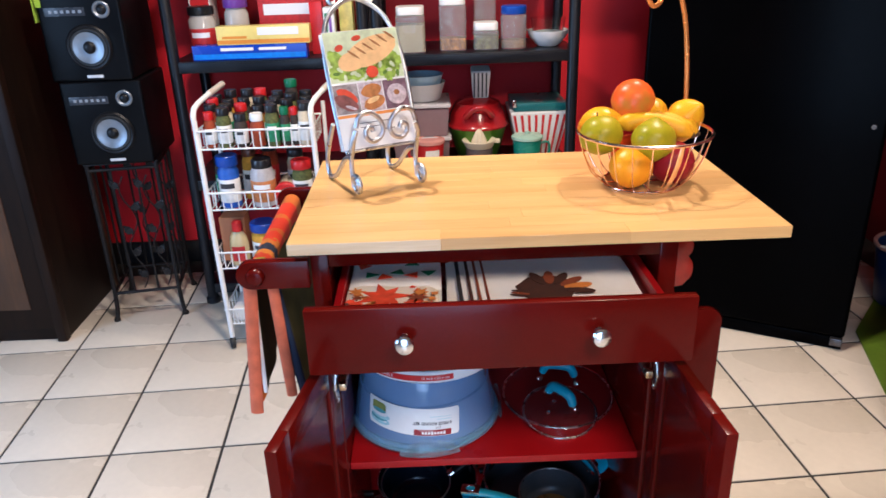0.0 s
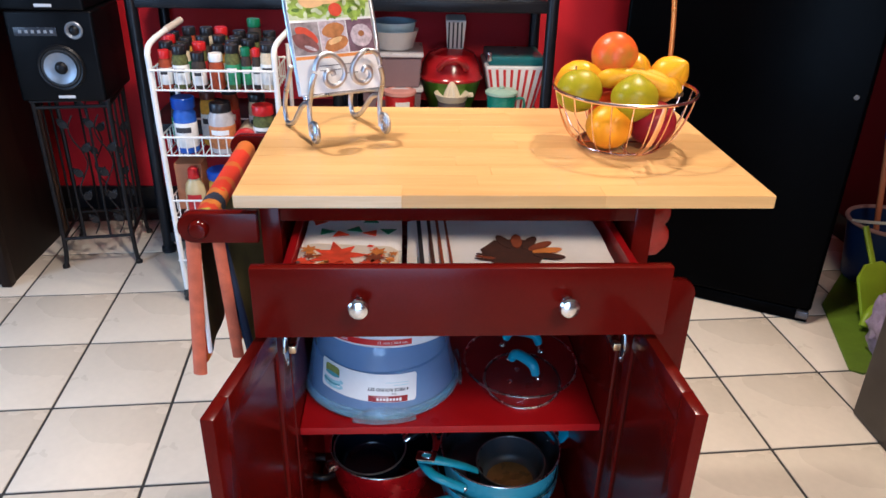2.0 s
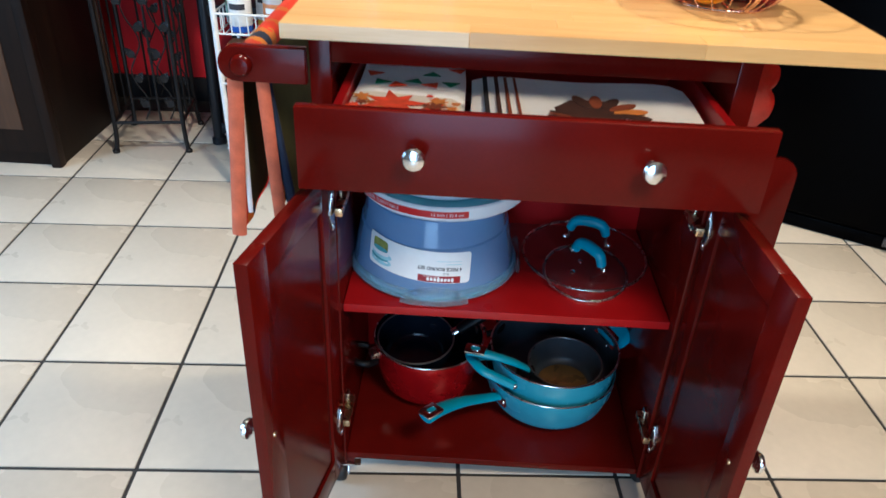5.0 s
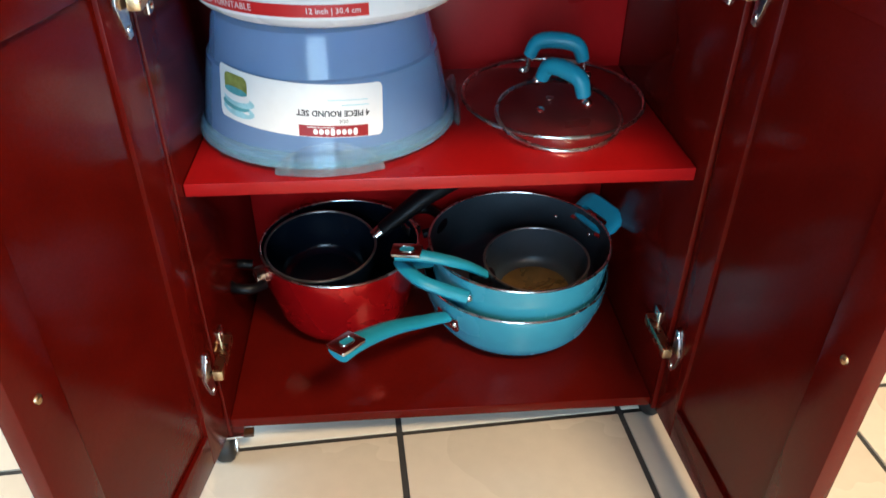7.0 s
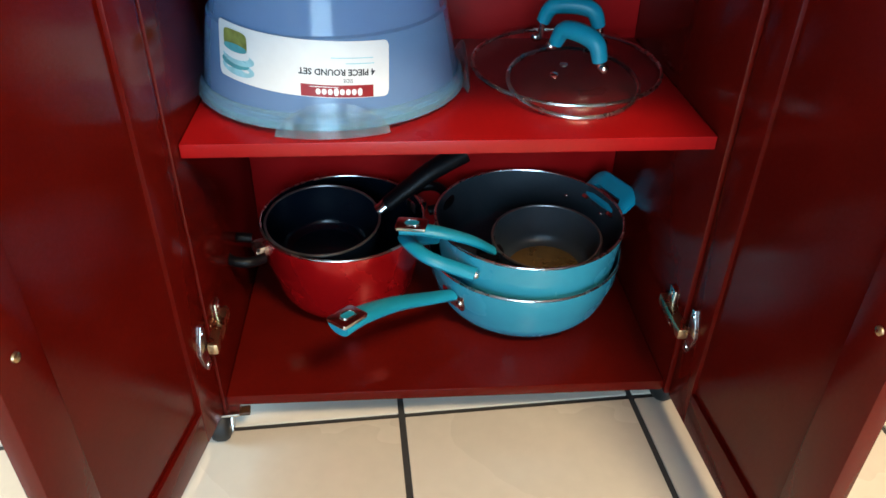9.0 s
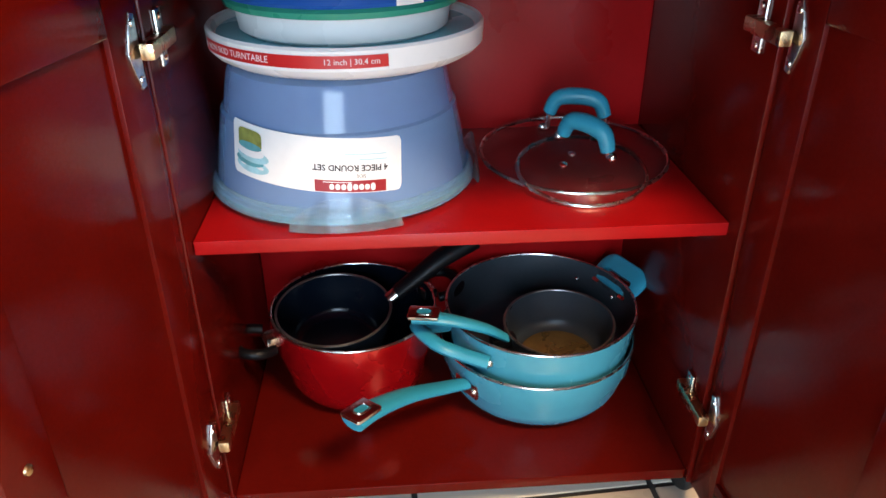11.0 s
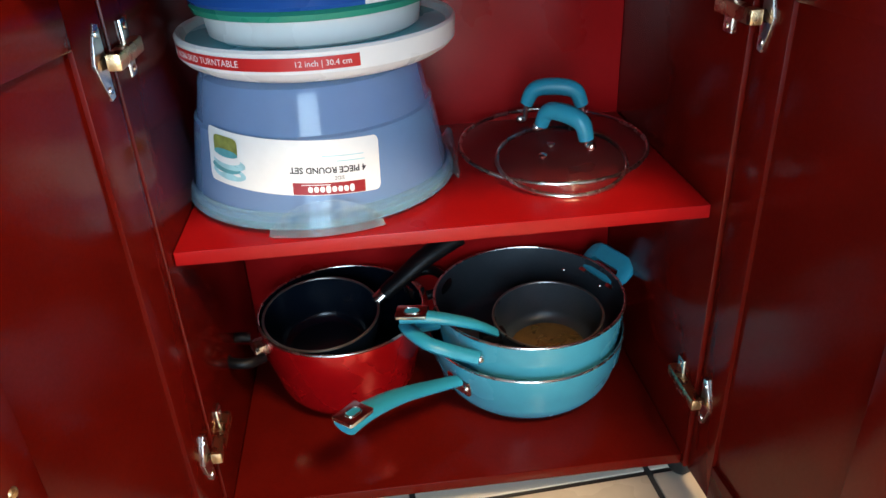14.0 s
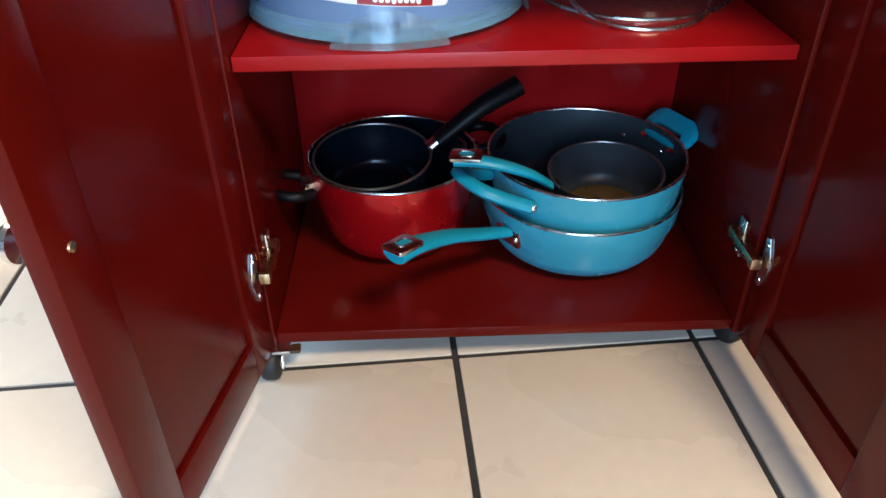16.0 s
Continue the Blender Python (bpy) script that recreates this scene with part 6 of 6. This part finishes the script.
part("spout", box(0.060, 0.082, -0.010, 0.010, 0.094, 0.110, 0.004), colour("cream_plastic", (0, 0, 0)), ju)

rc = thing("food_container", "red plastic canister with clear lid and printed label", "container", pose(-0.085, 1.662, S1))
part("canister_wall", lathe([(0, 0), (0.050, 0), (0.053, 0.004), (0.057, 0.108), (0, 0.108)], 36), CAP_RED, rc)
part("lid", lathe([(0.058, 0.104), (0.061, 0.106), (0.061, 0.118), (0.045, 0.122), (0.04, 0.117), (0, 0.117)], 36), colour("clear_pink_lid", (0.60, 0.28, 0.24), 0.25), rc, "clear lid")
part("label", wrap(shift(diced(-0.028, 0.028, 0, 0.05, 6, 1, 0.001), 0, 0, 0.035), lambda q: 0.0535 + 0.03 * (q - 0.004)), LABEL_W, rc, "white printed label", m=pose(0, 0, 0, 0, 0, 12))
part("handle", tube(smoothed([(-0.052, 0, 0.085), (-0.078, 0, 0.082), (-0.082, 0, 0.052), (-0.050, 0, 0.030)], 5), 0.006, 8), CAP_RED, rc)

gb = thing("mixing_bowl", "lime green plastic mixing bowl", "bowl", pose(0.115, 1.80, S1))
part("bowl_wall", lathe([(0, 0), (0.06, 0), (0.085, 0.02), (0.118, 0.135), (0.121, 0.138), (0.116, 0.137), (0.083, 0.024), (0, 0.006)], 40), colour("leaf_green_plastic", (0.10, 0.27, 0.02), 0.35), gb)
rb = thing("colander", "red plastic colander turned over the green bowl", "colander", pose(0.115, 1.80, S1 + 0.1385))
part("bowl_wall", lathe([(0.126, 0.0), (0.128, 0.008), (0.118, 0.02), (0.112, 0.055), (0.090, 0.095), (0.05, 0.112), (0, 0.116)], 40), colour("glossy_red_plastic", (0.34, 0.008, 0.010), 0.2, vary=0.08, coat=0.4), rb)
part("handle", tube(smoothed([(-0.05, -0.105, 0.055), (-0.03, -0.130, 0.085), (0.0, -0.136, 0.095), (0.03, -0.130, 0.085), (0.05, -0.105, 0.055)], 5), 0.016, 12, flat=0.8), colour("glossy_red_plastic", (0, 0, 0)), rb)
sc = thing("snack_carton", "small striped white paper carton", "carton", pose(0.128, 1.80, S1 + 0.2545, 10, 0, 0))
part("card", tapered(0.030, 0.038, 0.115), CAP_WHITE, sc)
for k in range(4):
    part("stripe", box(-0.030 + 0.016 * k, -0.024 + 0.016 * k, -0.0405, -0.0392, 0.01, 0.11, 0), INK_GREY, sc, smooth=False)

for z, h, tone in ((S1, 0.118, 0.30), (S1 + 0.119, 0.130, 0.26)):
    tb = thing("storage_box", "clear grey plastic food box with lid", "storage box", pose(-0.115, 1.80, z), "stacked food boxes")
    part("box_wall", tapered(0.104, 0.112, h - 0.014), colour("smoky_clear_plastic", (0.34, 0.24, 0.26), 0.2, trans=0.35, vary=0.08), tb)
    part("lid", box(-0.119, 0.119, -0.119, 0.119, h - 0.0135, h, 0.004), colour("frosted_grey_lid", (0.52, 0.50, 0.52), 0.3), tb, "frosted lid")
for k, (r, m, lab2) in enumerate(((0.093, CAP_WHITE, "white plastic bowl stacked on food boxes"), (0.086, colour("pale_blue_bowl", (0.42, 0.62, 0.74), 0.3), "pale blue bowl stacked in a white one"))):
    w = thing("bowl", lab2, "bowl", pose(-0.108, 1.79, S1 + 0.2495 + 0.0305 * k), "stacked bowls")
    part("bowl_wall", lathe([(0, 0), (r * 0.7, 0), (r * 0.8, 0.006), (r, 0.068), (r * 1.02, 0.072), (r * 0.97, 0.071), (r * 0.76, 0.010), (0, 0.005)], 40), m, w)

# speakers on a wrought iron stand
ST = pose(-1.255, 1.625, 0, 0, 0, 9.0)
stand_ob = thing("speaker_stand", "black wrought iron stand with leafy vine ornament", "stand", ST)
SW, SD, STZ = 0.122, 0.130, 0.640
for sx in (-1, 1):
    for sy in (-1, 1):
        part("leg", tube(smoothed([(sx * (SW + 0.010), sy * (SD + 0.010), 0.0), (sx * SW, sy * SD, 0.12), (sx * SW, sy * SD, STZ)], 4), 0.0085, 8), IRON, stand_ob)
        part("foot", lathe([(0, 0), (0.013, 0), (0.013, 0.01), (0.009, 0.014), (0, 0.014)], 14), IRON, stand_ob, m=pose(sx * (SW + 0.010), sy * (SD + 0.010), 0))
for z in (0.115, STZ - 0.02):
    for a in ((-SW, -SD, SW, -SD), (SW, -SD, SW, SD), (SW, SD, -SW, SD), (-SW, SD, -SW, -SD)):
        part("rail", tube([(a[0], a[1], z), (a[2], a[3], z)], 0.0065, 8), IRON, stand_ob)
part("top_plate", box(-SW - 0.01, SW + 0.01, -SD - 0.01, SD + 0.01, STZ, STZ + 0.006, 0.002), IRON, stand_ob)


LEAF_IRON = mat("grey_metal_leaf", (0.012, 0.012, 0.014), 0.3, 0.5, vary=0.35, scale=60, bump=0.3, bscale=200)


def leaf_bm(s):
    bm = slab([(0, 0), (0.30 * s, 0.30 * s), (0.27 * s, 0.62 * s), (0, s), (-0.27 * s, 0.62 * s), (-0.30 * s, 0.30 * s)], -0.0012, 0.0012, 0.0005)
    for v in bm.verts:
        v.co.z += 1.2 * abs(v.co.x) ** 1.5
    return bm


for side, y in ((0, -SD), (1, SD)):
    for x in (-0.045, 0.045):
        part("bar", tube([(x, y, 0.115), (x, y, STZ - 0.02)], 0.0045, 8), IRON, stand_ob)
    for x in (-0.005, 0.082):
        vine = [(x + 0.022 * math.sin(k * 1.25), y - 0.004, 0.13 + 0.46 * k / 10) for k in range(11)]
        part("vine", tube(smoothed(vine, 4), 0.0028, 6), IRON, stand_ob)
        for k in range(1, 10, 2):
            px, py, pz = vine[k]
            part("leaf", leaf_bm(0.050), LEAF_IRON, stand_ob, m=pose(px, py - 0.004, pz, 90, 0, 0) @ pose(0, 0, 0, 0, 0, 40 if k % 4 == 1 else -35))
for x in (-SW, SW):
    for yy in (-0.045, 0.045):
        part("bar", tube([(x, yy, 0.115), (x, yy, STZ - 0.02)], 0.0045, 8), IRON, stand_ob)


def loudspeaker(m):
    s = thing("loudspeaker", "black loudspeaker cabinet with silver cones", "loudspeaker", m, "stacked loudspeakers")
    w, d, h = 0.140, 0.150, 0.302
    part("cabinet", box(-w, w, -d, d, 0, h, 0.010, 3), SPEAKER, s)
    f = -d
    part("woofer_frame", lathe([(0.078, 0), (0.078, 0.004), (0.072, 0.009), (0.066, 0.007), (0.064, 0.0)], 48), BLACK_PLASTIC, s, m=pose(0.012, f, 0.116, 90, 0, 0))
    wf = part("woofer_surround", lathe([(0.065, 0.004), (0.062, 0.008), (0.057, 0.008), (0.051, 0.004)], 48), BLACK_RUBBER, s, m=pose(0.012, f, 0.116, 90, 0, 0))
    part("woofer_cone", lathe([(0.053, 0.005), (0.043, 0.002), (0.024, -0.004), (0.020, -0.003)], 48), CONE, s, "silver cone", m=pose(0.012, f - 0.006, 0.116, 90, 0, 0))
    part("dust_cap", lathe([(0.022, -0.004), (0.018, 0.004), (0.010, 0.008), (0, 0.009)], 36), BLACK_PLASTIC, s, "black dust cap", m=pose(0.012, f - 0.006, 0.116, 90, 0, 0))
    part("tweeter_ring", lathe([(0.029, 0), (0.029, 0.004), (0.025, 0.007), (0.019, 0.004), (0.017, 0.001)], 36), CONE, s, "silver tweeter ring", m=pose(0.076, f, 0.240, 90, 0, 0))
    part("tweeter_dome", lathe([(0.017, 0.001), (0.013, 0.006), (0.007, 0.009), (0, 0.010)], 28), BLACK_PLASTIC, s, m=pose(0.076, f, 0.240, 90, 0, 0))
    part("control_panel", box(-0.115, 0.020, f - 0.003, f + 0.001, 0.222, 0.250, 0.001), colour("dark_slate_panel", (0.03, 0.035, 0.045), 0.3), s)
    for k in range(6):
        part("control_mark", box(-0.100 + 0.020 * k, -0.090 + 0.020 * k, f - 0.0042, f - 0.003, 0.231, 0.241, 0.0005), colour("grey_marking", (0.25, 0.27, 0.30), 0.4), s)
    part("badge", box(-0.016, 0.040, f - 0.002, f - 0.0002, 0.012, 0.022, 0.0008), colour("silver_badge", (0.55, 0.55, 0.56), 0.3), s, "small silver badge")
    return s


sp = loudspeaker(ST @ pose(0.004, -0.008, STZ + 0.0062, 0, 0, -6))
copy_thing(sp, ST @ pose(-0.010, -0.004, STZ + 0.0062 + 0.3022, 0, 0, -8))
cl = thing("cloth", "lime green cloth laid over the loudspeaker", "cloth", ST @ pose(-0.010, -0.004, STZ + 0.6108, 0, 0, -8))
part("top_sheet", box(-0.150, 0.120, -0.152, 0.140, 0.0, 0.004, 0.0015), LIME_CLOTH, cl)
part("hanging_corner", slab([(-0.140, -0.1535), (-0.120, -0.1535), (-0.138, -0.150)], -0.05, 0.002), LIME_CLOTH, cl)
part("hanging_side", box(-0.153, -0.149, -0.150, -0.05, -0.10, 0.003, 0.001), LIME_CLOTH, cl)

# dark wooden cabinet
cab = thing("wooden_cabinet", "tall dark brown wooden cabinet with glossy panels", "cabinet")
part("carcass", box(-2.45, -1.500, 1.330, 1.800, 0.0, 2.05, 0.004), DARKWOOD, cab)
dr = part("cabinet_door", box(-2.40, -1.530, 1.313, 1.3305, 0.055, 2.0, 0.004), DARKWOOD, cab)
part("door_panel", box(-2.33, -1.600, 1.3095, 1.3135, 0.14, 1.93, 0.003), BROWNWOOD, dr, "glossy brown panel")
part("corner_post", box(-1.530, -1.494, 1.306, 1.345, 0.0, 2.05, 0.005), DARKWOOD, cab)
part("rear_trim", box(-1.500, -1.484, 1.775, 1.812, 0.0, 2.05, 0.004), BROWNWOOD, cab, "lighter rear edge trim")

# all that stands along the red wall, set a little over towards the cabinet
for ob in scene.objects:
    if ob not in near_things and ob.parent is None:
        ob.matrix_basis = pose(-0.033, -0.008, 0) @ ob.matrix_basis

# black fridge
FR = pose(1.300, 1.010, 0, 0, 0, 180 - 28.8)
fridge = thing("refrigerator", "black enamel refrigerator with fine textured doors", "refrigerator", FR)
# local x runs along the front to its far end, local y out of the front
part("body", box(0.0, 0.760, -0.68, -0.062, 0.03, 1.72, 0.008), FRIDGE, fridge)
part("lower_door", box(0.0, 0.760, -0.058, 0.0, 0.052, 1.19, 0.012, 3), FRIDGE, fridge)
part("upper_door", box(0.0, 0.760, -0.058, 0.0, 1.200, 1.72, 0.012, 3), FRIDGE, fridge)
part("kick_plate", box(0.004, 0.756, -0.070, -0.006, 0.003, 0.048, 0.004), FRIDGE, fridge, "black slotted kick plate")
part("gasket", box(0.006, 0.754, -0.063, -0.057, 0.062, 1.18, 0), BLACK_RUBBER, fridge)
part("bottom_hinge", box(0.006, 0.044, -0.050, 0.008, 0.020, 0.048, 0.003), colour("tarnished_steel", (0.10, 0.10, 0.11), 0.35, metal=0.8), fridge, "steel bottom hinge")
part("front_foot", lathe([(0, 0), (0.020, 0), (0.020, 0.012), (0.008, 0.016), (0.008, 0.03), (0, 0.03)], 18), STEEL, fridge, m=pose(0.045, -0.08, 0))
part("front_foot", lathe([(0, 0), (0.020, 0), (0.020, 0.012), (0.008, 0.016), (0.008, 0.03), (0, 0.03)], 18), STEEL, fridge, m=pose(0.715, -0.08, 0))
part("door_plug", lathe([(0, 0), (0.008, 0), (0.007, 0.0015), (0, 0.002)], 18), colour("dull_grey_plug", (0.08, 0.08, 0.085), 0.5), fridge, "small grey door plug", m=pose(0.038, 0.0, 0.797, -90, 0, 0))

# cleaning things beside the fridge
mt = thing("floor_mat", "lime green rubber mat on the tiles", "mat")
part("sheet", slab([(1.298, 0.738), (1.330, 0.715), (1.72, 0.80), (1.80, 1.20), (1.66, 1.42), (1.42, 1.14)], 0.0005, 0.008, 0.002), colour("dark_lime_rubber", (0.10, 0.17, 0.006), 0.6, vary=0.2, scale=12), mt)
bn = thing("bucket", "blue plastic bucket with pale rim", "bucket", pose(1.735, 1.345, 0.008))
part("bucket_wall", lathe([(0, 0), (0.115, 0), (0.120, 0.004), (0.148, 0.235), (0.144, 0.235), (0.116, 0.008), (0, 0.005)], 40), colour("navy_bucket_plastic", (0.006, 0.022, 0.10), 0.4), bn)
part("rim", tube(ring(0.149, 0.236, 56), 0.008, 8, True), colour("pale_pink_rim", (0.36, 0.22, 0.21), 0.4), bn, "pale rim")
part("bail", tube(smoothed([(-0.150, 0, 0.24), (-0.120, -0.10, 0.275), (0, -0.15, 0.29), (0.12, -0.10, 0.275), (0.150, 0, 0.24)], 6), 0.006, 8), CAP_WHITE, bn, "white bail handle")
br = thing("broom", "broom with orange stick standing in a bucket", "broom", pose(1.690, 1.36, 0.016))
part("stick", tube([(0.02, 0, 0.10), (-0.065, -0.02, 0.56)], 0.011, 12), colour("orange_painted_wood", (0.55, 0.20, 0.10), 0.45), br, "orange stick")
part("grip", tube([(-0.064, -0.02, 0.555), (-0.130, -0.035, 0.92)], 0.013, 12), BLUE_PLASTIC, br, "blue upper stick")
part("head", box(-0.05, 0.09, -0.025, 0.025, 0.0, 0.11, 0.01), colour("navy_bucket_plastic", (0, 0, 0)), br, "dark blue head", m=pose(0, 0, 0, 0, -8, 0))
dp = thing("dustpan", "lime green dustpan leaning upright on the mat", "dustpan", pose(1.565, 1.010, 0.009, 0, 0, 20))
part("pan", slab([(-0.10, 0.0), (0.10, 0.0), (0.085, 0.17), (0.04, 0.21), (-0.04, 0.21), (-0.085, 0.17)], 0, 0.012, 0.003), LIME, dp, m=pose(0, 0, 0, 62, 0, 0))
part("handle", tube([(0, 0.095, 0.185), (0.0, 0.16, 0.30)], 0.013, 12, flat=0.7), LIME, dp)
part("brush", tube(smoothed([(-0.12, -0.02, 0.02), (-0.10, -0.01, 0.05), (-0.06, 0.0, 0.07)], 4), 0.015, 10), LIME, dp)
pb = thing("plastic_bag", "crumpled clear purple plastic bag on the floor", "bag", pose(1.425, 0.815, 0.008))
bm = blob(0.055, 0.060, 0.125, 3, 0.0, 4)
for v in bm.verts:
    k = 1 + 0.32 * noise.noise(v.co * 34) + 0.15 * noise.noise(v.co * 80)
    v.co = Vector((v.co.x * k, v.co.y * k, max(0.0, v.co.z * k + 0.125)))
part("film", bm, colour("crumpled_purple_film", (0.42, 0.33, 0.46), 0.18, trans=0.3, vary=0.3, scale=30), pb, m=pose(0.02, 0, 0))
cb = thing("side_cabinet", "dark brown wooden floor cabinet", "cabinet")
part("carcass", box(1.196, 1.80, -0.30, 0.535, 0.0, 0.60, 0.004), BLACK_TRIM, cb)
part("side_panel", box(1.190, 1.1962, -0.29, 0.525, 0.02, 0.59, 0.002), colour("espresso_board", (0.022, 0.016, 0.013), 0.45, vary=0.25, scale=8), cb)
part("worktop", box(1.185, 1.81, -0.31, 0.545, 0.60, 0.625, 0.004), DARKWOOD, cb)


# tiled floor: a grout bed and one object for every tile
floor = tagged(part("floor", box(X0 - 0.12, X1 + 0.12, Y0 - 0.12, Y1 + 0.12, -0.08, -0.003, 0), GROUT, None, smooth=False), "beige ceramic tile floor with dark grout lines", "floor", kind="structure")
PX, PY, TURN = 0.328, 0.328, radians(3.3)
tile = part("tile", box(-PX / 2 + 0.0042, PX / 2 - 0.0042, -PY / 2 + 0.0042, PY / 2 - 0.0042, -0.007, 0.0, 0.0022, 2), TILE, floor)
first = True
for i in range(-10, 10):
    for j in range(-10, 9):
        u, v = (i + 0.5) * PX, (j + 0.5) * PY
        x = -0.076 + u * math.cos(TURN) - v * math.sin(TURN)
        y = 0.004 + u * math.sin(TURN) + v * math.cos(TURN)
        if not (X0 + 0.1 < x < X1 - 0.1 and Y0 + 0.1 < y < Y1 - 0.05):
            continue
        m = pose(x, y, 0, 0, 0, math.degrees(TURN))
        if first:
            tile.matrix_basis = m
            first = False
        else:
            again(tile, m)
